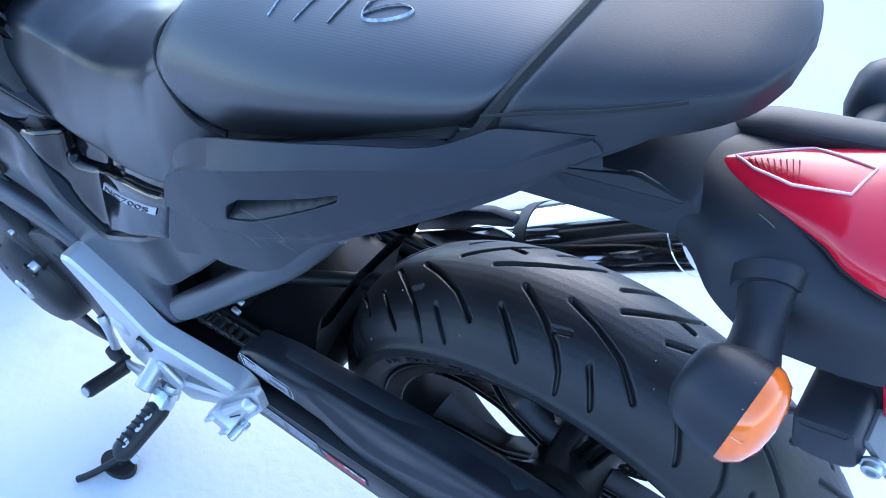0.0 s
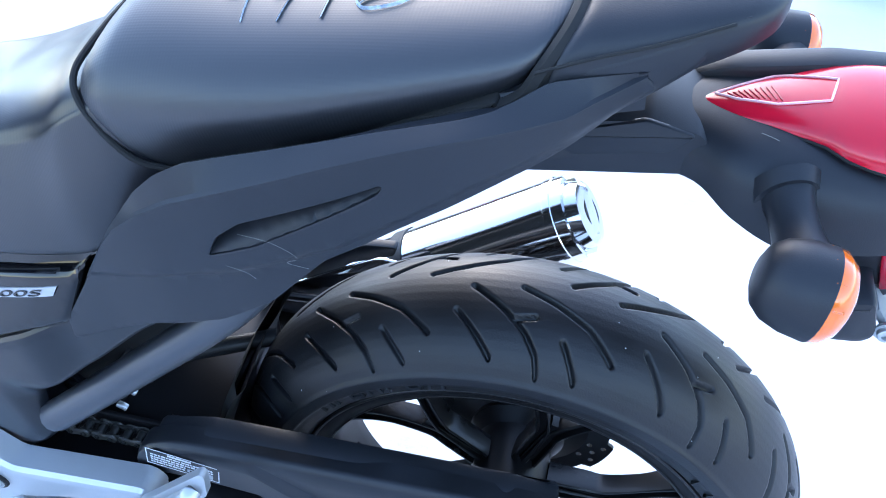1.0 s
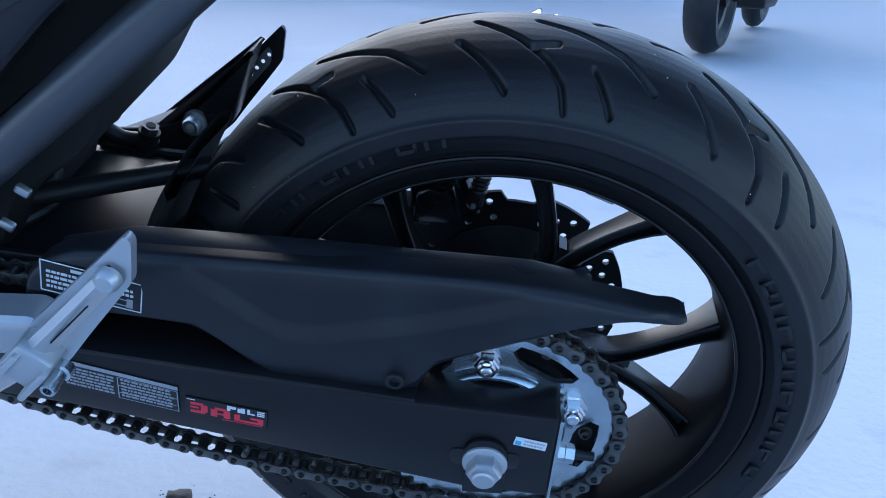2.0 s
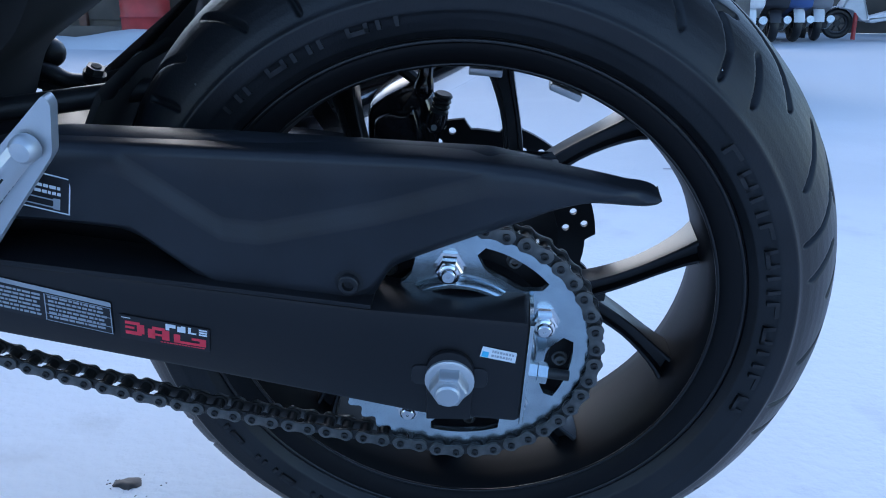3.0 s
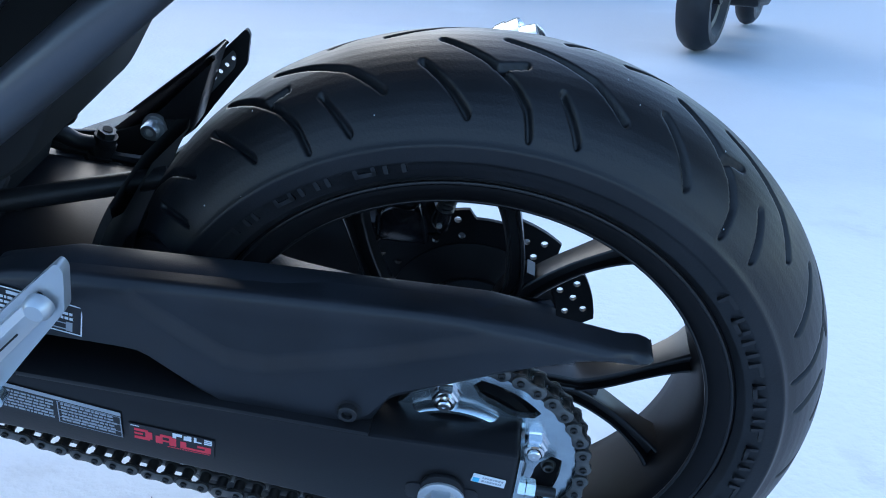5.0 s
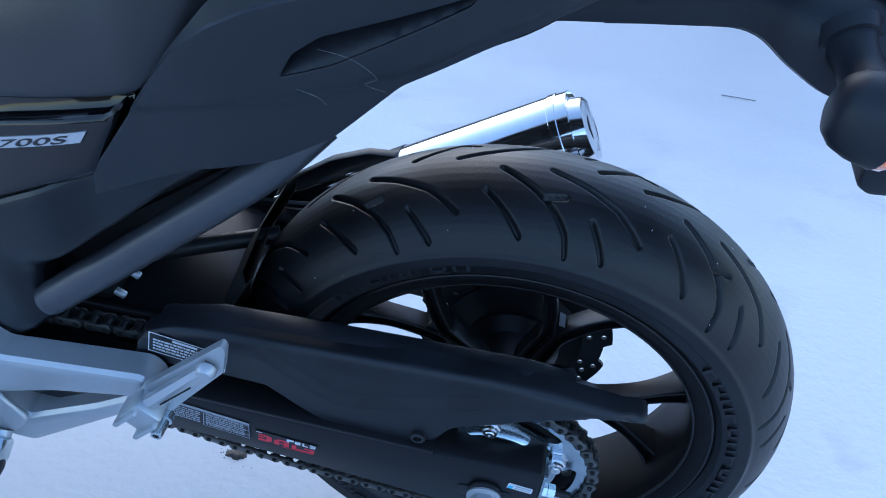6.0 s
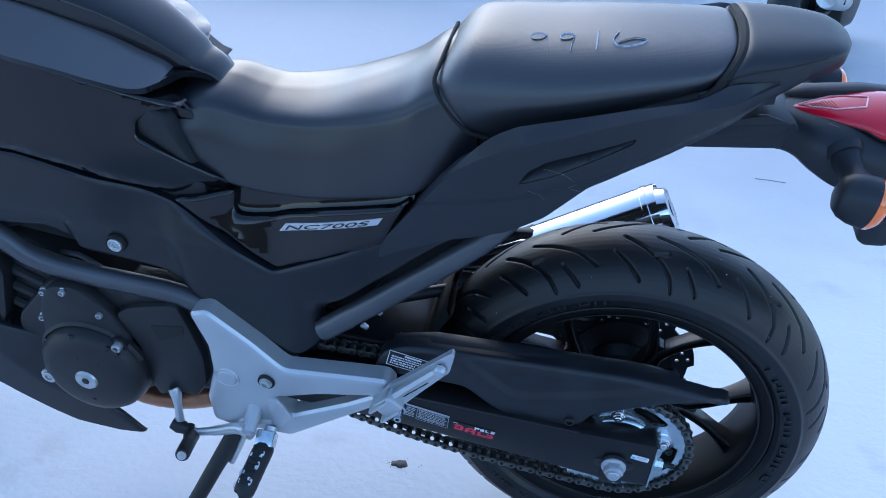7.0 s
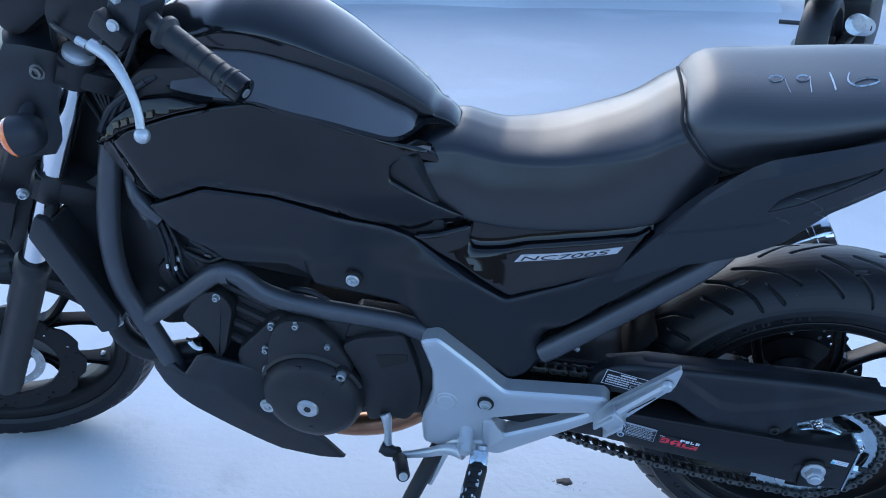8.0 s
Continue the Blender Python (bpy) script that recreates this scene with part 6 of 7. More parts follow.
for i in range(5):
    me = spoke_mesh("front_spoke", radians(20 + 72 * i), WHEEL)
    me.transform(Matrix.Translation(AXLE_F))
    part("front_spoke", steered(me), front_wheel)
part("front_hub", steered(lathe_mesh("front_hub", [(0.0001, -0.06), (0.035, -0.06), (0.05, -0.04), (0.045, 0), (0.05, 0.04), (0.035, 0.06), (0.0001, 0.06)], WHEEL, AXLE_F, 32)), front_wheel)
fd = []
for i in range(10):
    for r, da in ((0.142, 0), (0.132, 8), (0.120, -4)):
        a = radians(36 * i + da)
        fd.append(disc_outline(r * math.cos(a), r * math.sin(a), 0.004, 8))
me = slab_mesh("front_disc", [((0.155 - 0.008 * max(0, math.cos(10 * radians(a)))) * math.cos(radians(a)), (0.155 - 0.008 * max(0, math.cos(10 * radians(a)))) * math.sin(radians(a))) for a in range(0, 360, 3)], -0.068, -0.0635, WHEEL, 0, fd + [disc_outline(0, 0, 0.105, 36)])
me.transform(Matrix.Translation(AXLE_F))
part("front_disc", steered(me), front_wheel, "drilled steel front brake disc")
me = slab_mesh("speed_ring", disc_outline(0, 0, 0.078, 40), -0.066, -0.064, STEEL, 0, [disc_outline(0, 0, 0.060, 30)] + [disc_outline(0.071 * math.cos(radians(a)), 0.071 * math.sin(radians(a)), 0.0022, 6) for a in range(0, 360, 9)])
me.transform(Matrix.Translation(AXLE_F))
part("speed_ring", steered(me), front_wheel)
part("valve_weight", steered(box_mesh("valve_weight", (0.022, 0.012, 0.010), STEEL, (AXLE_F + Vector((0.190 * math.cos(radians(-35)), 0, 0.190 * math.sin(radians(-35))))).to_tuple(), 0.002, (0, 125, 0))), front_wheel)

# handlebar with grip, switch box and clutch lever (already turned)
bar = part("handlebar", tube_mesh("handlebar", [(-1.10, 0.10, 0.70), (-1.075, -0.03, 0.715), (-1.02, -0.13, 0.735), (-0.952, -0.185, 0.697), (-0.84, -0.226, 0.640)], 0.011, ENGINE, 14), bike, "black handlebar turned to the left lock")
g0, g1 = Vector((-0.946, -0.187, 0.692)), Vector((-0.836, -0.2265, 0.637))
gd = (g1 - g0).normalized()
part("grip", tube_mesh("grip", [g0, g0 + gd * 0.006, g0 + gd * 0.012, g0 + gd * 0.105, g0 + gd * 0.110, g0 + gd * 0.113], [0.022, 0.022, 0.0165, 0.0160, 0.0185, 0.0185], RUBBER, 20, 1), bar, "ribbed black rubber grip")
for i in range(4):
    c = g0 + gd * (0.03 + 0.02 * i)
    part("grip_rib", tube_mesh("grip_rib", [c, c + gd * 0.002], 0.0166, RUBBER, 20, 1), bar)
part("bar_end", tube_mesh("bar_end", [g1 - gd * 0.027, g1 - gd * 0.025, g1 + gd * 0.002, g1 + gd * 0.004], [0.016, 0.0178, 0.0178, 0.015], GLOSS, 24, 1), bar, "black bar end weight")
part("bar_end_screw", tube_mesh("bar_end_screw", [g1 + gd * 0.003, g1 + gd * 0.006], 0.006, STEEL, 14, 1), bar)
part("switch_box", box_mesh("switch_box", (0.055, 0.05, 0.055), PLASTIC, (-0.985, -0.168, 0.718), 0.012, (0, 30, -20)), bar, "black switch housing")
part("switch_button", box_mesh("switch_button", (0.014, 0.01, 0.010), GREY_INK, (-0.995, -0.196, 0.735), 0.002, (0, 30, -20)), bar)
lever = part("clutch_lever", tube_mesh("clutch_lever", [(-1.052, -0.185, 0.668), (-1.020, -0.198, 0.655), (-0.995, -0.215, 0.625), (-0.984, -0.226, 0.598), (-0.981, -0.234, 0.578)], [0.0085, 0.0085, 0.0065, 0.006, 0.0062], SILVER, 14, 5, 0.75), bike, "polished aluminium clutch lever")
ball = lathe_mesh("lever_ball", [(0.0001 + 0.0105 * math.sin(radians(a)), -0.0105 * math.cos(radians(a))) for a in range(0, 181, 15)], SILVER, (-0.980, -0.236, 0.569), 20, angle=60)
part("lever_ball", ball, lever)
part("lever_perch", joined("lever_perch", [box_mesh("p", (0.052, 0.022, 0.030), ENGINE, (-1.015, -0.188, 0.690), 0.005, (0, 38, -10)), tube_mesh("p", [(-1.03, -0.18, 0.665), (-1.06, -0.178, 0.658)], [0.012, 0.009], RUBBER, 12, 1)]), bike, "black clutch lever perch")
part("perch_screw", bolt_mesh("perch_screw", (-1.005, 0, 0.700), 0.0062, -0.198, -0.203, STEEL, False), bike)
part("clutch_cable", tube_mesh("clutch_cable", [(-1.055, -0.178, 0.660), (-1.10, -0.17, 0.678), (-1.13, -0.14, 0.67), (-1.16, -0.10, 0.60), (-1.14, -0.07, 0.48)], 0.0045, RUBBER, 8), bike, "black clutch cable")
part("cable_ferrule", tube_mesh("cable_ferrule", [(-1.060, -0.178, 0.662), (-1.075, -0.176, 0.669)], 0.006, STEEL, 10, 1), bike)
for k in range(4):
    part("front_cable", tube_mesh("front_cable", [(-0.99, -0.15, 0.70), (-1.06, -0.12, 0.66 - 0.02 * k), (-1.11 - 0.01 * k, -0.085, 0.58), (-1.12, -0.07, 0.46)], 0.004, RUBBER, 8), bike)

# headlamp cowl side and front indicator, turned with the fork
shell = part("headlamp_cowl", box_mesh("headlamp_cowl", (0.115, 0.20, 0.195), GUARD_PLASTIC, (-1.238, -0.060, 0.552), 0.042, (0, 20, 24)), bike, "matte black headlamp cowl side")
part("cowl_screw", bolt_mesh("cowl_screw", (-1.158, 0, 0.612), 0.0085, -0.160, -0.168, CHAIN_STEEL), shell)
part("instrument_housing", box_mesh("instrument_housing", (0.12, 0.20, 0.085), ENGINE, (-1.200, -0.03, 0.700), 0.025, (0, -35, 12)), bike, "black instrument cluster")


def indicator(name, place, aim, stem, girth=(0.019, 0.013, 0.013, 0.016)):
    """A rounded lamp: black bowl, amber lens towards aim, and a stem."""
    rot = Vector((0, 1, 0)).rotation_difference(Vector(aim)).to_matrix().to_4x4()
    m = Matrix.Translation(place) @ rot
    bowl = lathe_mesh("bowl", [(0.0001, -0.0365), (0.012, -0.036), (0.020, -0.0325), (0.0260, -0.025), (0.0295, -0.013), (0.0305, 0.002)], PLASTIC, (0, 0, 0), 36, angle=60)
    lens = lathe_mesh("lens", [(0.0304, 0.0005), (0.0296, 0.007), (0.0245, 0.014), (0.015, 0.0185), (0.0001, 0.020)], AMBER, (0, 0, 0), 36, angle=60)
    for me in (bowl, lens):
        me.transform(m)
    body = part(name, bowl, bike, "black indicator lamp with an amber lens")
    part("amber_lens", lens, body, "amber indicator lens")
    part("stem", tube_mesh("stem", [Vector(p) for p in stem], list(girth), PLASTIC, 16, 4, 0.8), body)
    return body


indicator("front_indicator", (-1.198, -0.190, 0.526), (-0.93, -0.22, -0.22), [(-1.205, -0.125, 0.56), (-1.202, -0.145, 0.550), (-1.200, -0.160, 0.543), (-1.198, -0.172, 0.536)])
# added box that fills the area of black cables with darkness
part("cable_guide", box_mesh("cable_guide", (0.13, 0.15, 0.12), ENGINE, (-1.095, -0.05, 0.690), 0.03, (0, 20, 10)), bike, "dark filler box added in place of the black cables")

# ---- tail: rear fender, lamp, indicators, plate holder ----
fender = part("rear_fender", joined("rear_fender", [
    body_mesh("f", [(0.03, 0.034, 0.485, 0.528), (0.105, 0.036, 0.495, 0.533), (0.135, 0.048, 0.498, 0.534), (0.16, 0.068, 0.487, 0.535), (0.19, 0.076, 0.473, 0.536), (0.215, 0.078, 0.473, 0.534), (0.26, 0.076, 0.476, 0.528), (0.31, 0.060, 0.482, 0.52)], PLASTIC, 3.0, 28, 5, 0.004)]), bike, "matte black rear fender and lamp carrier")
part("fender_tongue", slab_mesh("fender_tongue", corner_outline([(-0.06, 0.475), (0.02, 0.530), (0.100, 0.540), (0.135, 0.532), (0.155, 0.505), (0.143, 0.499), (0.0, 0.484)], 0.004), -0.042, 0.042, PLASTIC, 0.0015), fender)
part("tongue_facet", slab_mesh("tongue_facet", corner_outline([(0.03, 0.522), (0.098, 0.541), (0.132, 0.532), (0.116, 0.516), (0.05, 0.506)], 0.004), -0.0445, -0.038, PLASTIC, 0.002), fender)
LAMP = [(0.134, 0.004, 0.5310, 0.5335), (0.150, 0.015, 0.532, 0.5375), (0.170, 0.025, 0.532, 0.5415), (0.19, 0.033, 0.5325, 0.545), (0.211, 0.043, 0.533, 0.549), (0.225, 0.052, 0.530, 0.5515), (0.25, 0.058, 0.526, 0.553), (0.30, 0.056, 0.52, 0.55), (0.33, 0.045, 0.525, 0.545)]
lamp = part("tail_lamp", body_mesh("tail_lamp", LAMP, RED, 2.2, 24, 5, 0.002), bike, "glossy red tail lamp lens")


def on_lamp(x, y):
    """A point on the lens over (x, y)."""
    w, zb, zt = (blend(x, *[(p[0], p[i]) for p in LAMP]) for i in (1, 2, 3))
    return Vector((x, y, zb + (zt - zb) * (1 - min(0.99, abs(y) / w) ** 2.2) ** (1 / 2.2) + 0.0006))


HEXA = [(0.142, 0.003), (0.181, 0.024), (0.219, 0.010), (0.213, -0.014), (0.181, -0.014), (0.156, -0.006)]
ridge = [on_lamp(x0 + (x1 - x0) * t / 6, y0 + (y1 - y0) * t / 6) for (x0, y0), (x1, y1) in zip(HEXA, HEXA[1:] + HEXA[:1]) for t in range(6)]
part("lens_ridge", tube_mesh("lens_ridge", ridge + [ridge[0]], 0.0009, material("pale_red_edge", (0.8, 0.45, 0.5), 0.15), 6, 1), lamp, "pale moulded edge of the lens")
for i in range(9):
    x = 0.150 + 0.0035 * i
    part("lens_flute", tube_mesh("lens_flute", [on_lamp(x, 0.002 + 0.0006 * i), on_lamp(x + 0.006, -0.004 - 0.0008 * i)], 0.0005, RED_DEEP, 5, 1), lamp)
part("lamp_gap", tube_mesh("lamp_gap", [(p[0], -p[1] - 0.0004, p[2] + 0.0002) for p in LAMP[:7]], 0.0012, NEAR_BLACK, 6, 2), lamp)
part("lamp_hood", slab_mesh("lamp_hood", corner_outline([(0.10, 0.525), (0.15, 0.541), (0.22, 0.550), (0.31, 0.548), (0.31, 0.53), (0.13, 0.515)], 0.006), 0.030, 0.056, PLASTIC, 0.006), fender)

for s in (-1, 1):
    lamp_body = indicator("rear_indicator", (0.208, 0.137 * s, 0.496), (0.96, 0.10 * s, -0.20), [(0.190, 0.055 * s, 0.512), (0.194, 0.075 * s, 0.507), (0.198, 0.095 * s, 0.502), (0.202, 0.120 * s, 0.498)], (0.022, 0.0165, 0.016, 0.021))
    part("stem_collar", tube_mesh("stem_collar", [(0.1895, 0.058 * s, 0.5115), (0.1915, 0.068 * s, 0.509)], [0.0245, 0.021], PLASTIC, 20, 1, 0.85), lamp_body)
    for k in range(5):  # moulded flutes inside the lens edge
        a = radians(-60 + 30 * k)
        part("lens_rib", tube_mesh("lens_rib", [(0.2115, 0.137 * s + 0.0298 * math.sin(a), 0.4955 + 0.0298 * math.cos(a)), (0.2175, 0.1375 * s + 0.0292 * math.sin(a), 0.4942 + 0.0292 * math.cos(a))], 0.0009, AMBER, 6, 1), lamp_body)
hanger_plate = part("plate_hanger", slab_mesh("plate_hanger", corner_outline([(0.224, 0.487), (0.30, 0.490), (0.292, 0.43), (0.272, 0.416), (0.242, 0.420), (0.234, 0.45)], 0.008), -0.060, 0.060, PLASTIC, 0.006), fender, "matte black plate hanger")
part("hanger_foot", slab_mesh("hanger_foot", corner_outline([(0.226, 0.444), (0.262, 0.450), (0.270, 0.416), (0.262, 0.408), (0.238, 0.406), (0.229, 0.412)], 0.006), -0.096, 0.096, PLASTIC, 0.006), hanger_plate, "matte black cross plate")
part("plate_flap", box_mesh("plate_flap", (0.006, 0.17, 0.20), material("grey_flap", (0.16, 0.17, 0.18), 0.5, stain=0.1), (0.322, 0, 0.350), 0.0025, (0, -34, 0)), fender, "grey rear flap below the plate hanger")
part("flap_bolt", bolt_mesh("flap_bolt", (0.276, 0, 0.418), 0.006, -0.088, -0.0945, STEEL), fender)
part("side_reflector", box_mesh("side_reflector", (0.010, 0.006, 0.045), RED_DEEP, (0.270, -0.0615, 0.455), 0.002, (0, -12, 0)), fender, "small red reflector")
part("tail_side", panel_mesh("tail_side", corner_outline([(-0.06, 0.545), (-0.04, 0.574), (0.025, 0.592), (0.06, 0.610), (0.10, 0.620), (0.148, 0.630), (0.134, 0.616), (0.120, 0.601), (0.095, 0.586), (0.03, 0.548)], 0.004), lambda x, z: -curve(x, (-0.06, 0.105), (0.0, 0.099), (0.05, 0.095), (0.1, 0.083), (0.15, 0.060)), PLASTIC, 0.03, 0.005, 0.003), bike, "matte black lower tail side panel")
part("tail_side", mirrored([o for o in bike.children if o.name == "tail_side"][0].data, "tail_side"), bike)
part("tail_seam", tube_mesh("tail_seam", [(0.030, -0.0985, 0.606), (0.065, -0.0935, 0.6165), (0.10, -0.0845, 0.623), (0.138, -0.067, 0.6285)], 0.0011, NEAR_BLACK, 6), bike, "dark seam along the tail cowl")

# ---- stickers, badge, chalk number ----
def text_mesh(name, body, size, mat, place, axis_x, axis_z, depth=0.0006, shear=0.0, wide=1.0):
    """Flat raised letters of the built-in font that run along axis_x, upright along axis_z."""
    cu = bpy.data.curves.new(name, "FONT")
    cu.body, cu.size, cu.extrude, cu.shear = body, size, depth / 2, shear
    ob = bpy.data.objects.new(name, cu)
    scene.collection.objects.link(ob)
    me = bpy.data.meshes.new_from_object(ob.evaluated_get(bpy.context.evaluated_depsgraph_get()))
    bpy.data.objects.remove(ob)
    bpy.data.curves.remove(cu)
    x, z = Vector(axis_x).normalized(), Vector(axis_z).normalized()
    y = x.cross(z) * -1
    me.transform(Matrix.Translation(place) @ Matrix((x, z, x.cross(z))).transposed().to_4x4() @ Matrix.Diagonal((wide, 1, 1, 1)))
    me.materials.clear()
    return finish(me, mat)


def sticker(name, parent, corners, y, mat, label=""):
    """A thin sheet on the left side of a part: four corners in x and z."""
    return part(name, slab_mesh(name, corners, y, y + 0.0006, mat, 0), parent, label)


def print_bar(parent, corners, u0, v0, u1, v1, y, mat):
    """A printed bar inside a sticker: u and v run from 0 to 1 along its sides."""
    a, b, c, d = (Vector(p) for p in corners)
    at = lambda u, v: tuple((a * (1 - u) + b * u) * (1 - v) + (d * (1 - u) + c * u) * v)
    part("print", slab_mesh("print", [at(u0, v0), at(u1, v0), at(u1, v1), at(u0, v1)], y - 0.0003, y + 0.0001, mat, 0), parent)


def named(n):
    return [o for o in bike.children if o.name == n][0]


lab = random.Random(9)
# guard label, black with white print
gl = [(-0.345, 0.161), (-0.268, 0.1435), (-0.275, 0.115), (-0.352, 0.131)]
gy = -0.1488
st = sticker("warning_label", named("chain_guard"), gl, gy, LABEL, "black warning label with white print")
for u0, v0, u1, v1 in ((0, 0, 1, 0.03), (0, 0.97, 1, 1), (0, 0, 0.012, 1), (0.988, 0, 1, 1), (0.3, 0.10, 0.62, 0.2)):
    print_bar(st, gl, u0, v0, u1, v1, gy, WHITE_INK)
for r in range(4):
    u = 0.06
    while u < 0.9 - 0.1 * (r == 3):
        w = 0.02 + 0.05 * lab.random()
        if not (r >= 2 and u > 0.52):
            print_bar(st, gl, u, 0.29 + 0.16 * r, min(u + w, 0.93), 0.37 + 0.16 * r, gy, WHITE_INK)
        u += w + 0.012
for u0, v0, u1, v1 in ((0.58, 0.66, 0.86, 0.69), (0.58, 0.86, 0.88, 0.89), (0.56, 0.68, 0.59, 0.87), (0.85, 0.62, 0.91, 0.92)):
    print_bar(st, gl, u0, v0, u1, v1, gy, GREY_INK)
# tyre information label on the swing arm
sl = [(-0.345, 0.070), (-0.253, 0.050), (-0.256, 0.021), (-0.350, 0.040)]
sy = -0.1612
st = sticker("tyre_label", named("swing_arm"), sl, sy, LABEL, "black information label with grey print")
print_bar(st, sl, 0, 0, 1, 0.13, sy, GREY_INK)
for r in range(6):
    for c0, c1 in ((0.02, 0.44), (0.50, 0.96)):
        u = c0
        while u < c1 - 0.04:
            w = 0.015 + 0.05 * lab.random()
            print_bar(st, sl, u, 0.22 + 0.12 * r, min(u + w, c1), 0.28 + 0.12 * r, sy, GREY_INK)
            u += w + 0.010
for v in (0.18, 0.48, 0.76, 0.97):
    print_bar(st, sl, 0.48, v, 1, v + 0.012, sy, GREY_INK)
for u in (0.47, 0.99):
    print_bar(st, sl, u, 0.18, u + 0.007, 0.98, sy, GREY_INK)
# dealer sticker: its mark as plain shapes
pl = [(-0.248, 0.0405), (-0.181, 0.0305), (-0.184, 0.0095), (-0.251, 0.0185)]
st = sticker("dealer_sticker", named("swing_arm"), pl, sy, LABEL, "black sticker with red and white shapes")
for u0, v0, u1, v1 in ((0.06, 0.22, 0.22, 0.34), (0.06, 0.62, 0.24, 0.76), (0.19, 0.30, 0.27, 0.68), (0.06, 0.43, 0.16, 0.52), (0.31, 0.40, 0.39, 0.78), (0.36, 0.28, 0.50, 0.40), (0.47, 0.36, 0.55, 0.78), (0.36, 0.56, 0.50, 0.64), (0.60, 0.44, 0.67, 0.80), (0.60, 0.70, 0.96, 0.80), (0.80, 0.48, 0.96, 0.58), (0.89, 0.54, 0.96, 0.74)):
    print_bar(st, pl, u0, v0, u1, v1, sy, RED_INK)
for u0, v0, u1, v1 in ((0.51, 0.06, 0.55, 0.32), (0.55, 0.06, 0.62, 0.20), (0.64, 0.10, 0.68, 0.32), (0.68, 0.06, 0.73, 0.32), (0.76, 0.06, 0.79, 0.32), (0.79, 0.26, 0.85, 0.32), (0.88, 0.06, 0.97, 0.12), (0.88, 0.16, 0.97, 0.22), (0.88, 0.26, 0.97, 0.32), (0.02, 0.08, 0.12, 0.11)):
    print_bar(st, pl, u0, v0, u1, v1, sy, WHITE_INK)
u = 0.45
while u < 0.95:
    w = 0.015 + 0.02 * lab.random()
    print_bar(st, pl, u, 0.85, u + w, 0.89, sy, RED_INK)
    u += w + 0.008
# chain check label, white with a cyan corner
cl = [(0.0215, 0.030), (0.0465, 0.0255), (0.0455, 0.0165), (0.0195, 0.021)]
st = sticker("chain_label", named("swing_arm"), cl, sy, WHITE_INK, "white chain check label with a cyan corner")
print_bar(st, cl, 0.03, 0.42, 0.22, 0.94, sy, BLUE_INK)
for r in range(2):
    u = 0.30
    while u < 0.9:
        w = 0.03 + 0.05 * lab.random()
        print_bar(st, cl, u, 0.18 + 0.4 * r, u + w, 0.38 + 0.4 * r, sy, GREY_INK)
        u += w + 0.025

# model badge on the side cover
cover = named("side_cover")
silver_badge = material("silver_badge", (0.45, 0.47, 0.5), 0.3, metal=0.6, stain=0.05)
b_low, b_high = [], []
for i in range(17):
    u = i / 16
    for row, (x, z) in ((b_low, (-0.5006 + 0.1448 * u, 0.3363 + 0.0462 * u)), (b_high, (-0.4913 + 0.1428 * u, 0.3488 + 0.0447 * u))):
        row.append(Vector((x, cover_y(x, z) - 0.0012, z)))
back = Vector((0, 0.003, 0))
st = part("model_badge", mesh_of("model_badge", *strip([[p + back for p in b_low], b_low, b_high, [p + back for p in b_high]], 17), silver_badge, 30), cover, "silver model badge with black outlined letters")
foot = b_low[0] + Vector((0.006, 0, 0.0032))
bx, bz = (b_low[-1] - b_low[0]).normalized(), (b_high[0] - b_low[0]).normalized()
letters = text_mesh("badge_letters", "NC700S", 0.0140, LABEL, tuple(foot), bx, bz, 0.0006, 0.0, 2.75)
out = bx.cross(bz).normalized()
for v in letters.vertices:  # the letters follow the cover's bow
    v.co.y = cover_y(v.co.x, v.co.z) - 0.0018 - 0.0005 * math.copysign(1, (v.co - foot).dot(out))
part("badge_letters", letters, st, "black letters")
# maker's mark on the upper panel as plain bars
up = named("shroud")
MARK = material("dull_gold_print", (0.10, 0.085, 0.06), 0.4, metal=0.4, stain=0.2)
for i in range(5):
    x, z0 = -1.072 + 0.0135 * i, 0.529 + 0.0048 * i
    yy = min(shroud_y(x, z0 + 0.002), shroud_y(x + 0.009, z0 + 0.004)) + 0.0006
    part("maker_mark", slab_mesh("maker_mark", [(x, z0), (x + 0.009, z0 + 0.003), (x + 0.009, z0 + 0.012), (x, z0 + 0.009)], yy - 0.0018, yy + 0.004, MARK, 0), up)


# chalked number on the pillion seat: strokes laid on its top
def seat_z(x, y):
    zb, zt, w = blend(x, (-0.23, 0.511), (-0.157, 0.532), (-0.08, 0.554), (-0.010, 0.574)), blend(x, (-0.23, 0.611), (-0.157, 0.615), (-0.08, 0.622), (-0.010, 0.627)), blend(x, (-0.23, 0.127), (-0.157, 0.130), (-0.08, 0.122), (-0.010, 0.107))
    c = min(0.999, abs(y) / w) ** 3.1
    return zb + (zt - zb) * (1 - c) ** (1 / 3.1)


def chalk(u, v):
    """u along the seat, v from the top of the figures (0) down to their foot (1)."""
    x, y = -0.185 + u, -0.031 - 0.044 * v
    return (x, y, seat_z(x, y) + 0.0004)


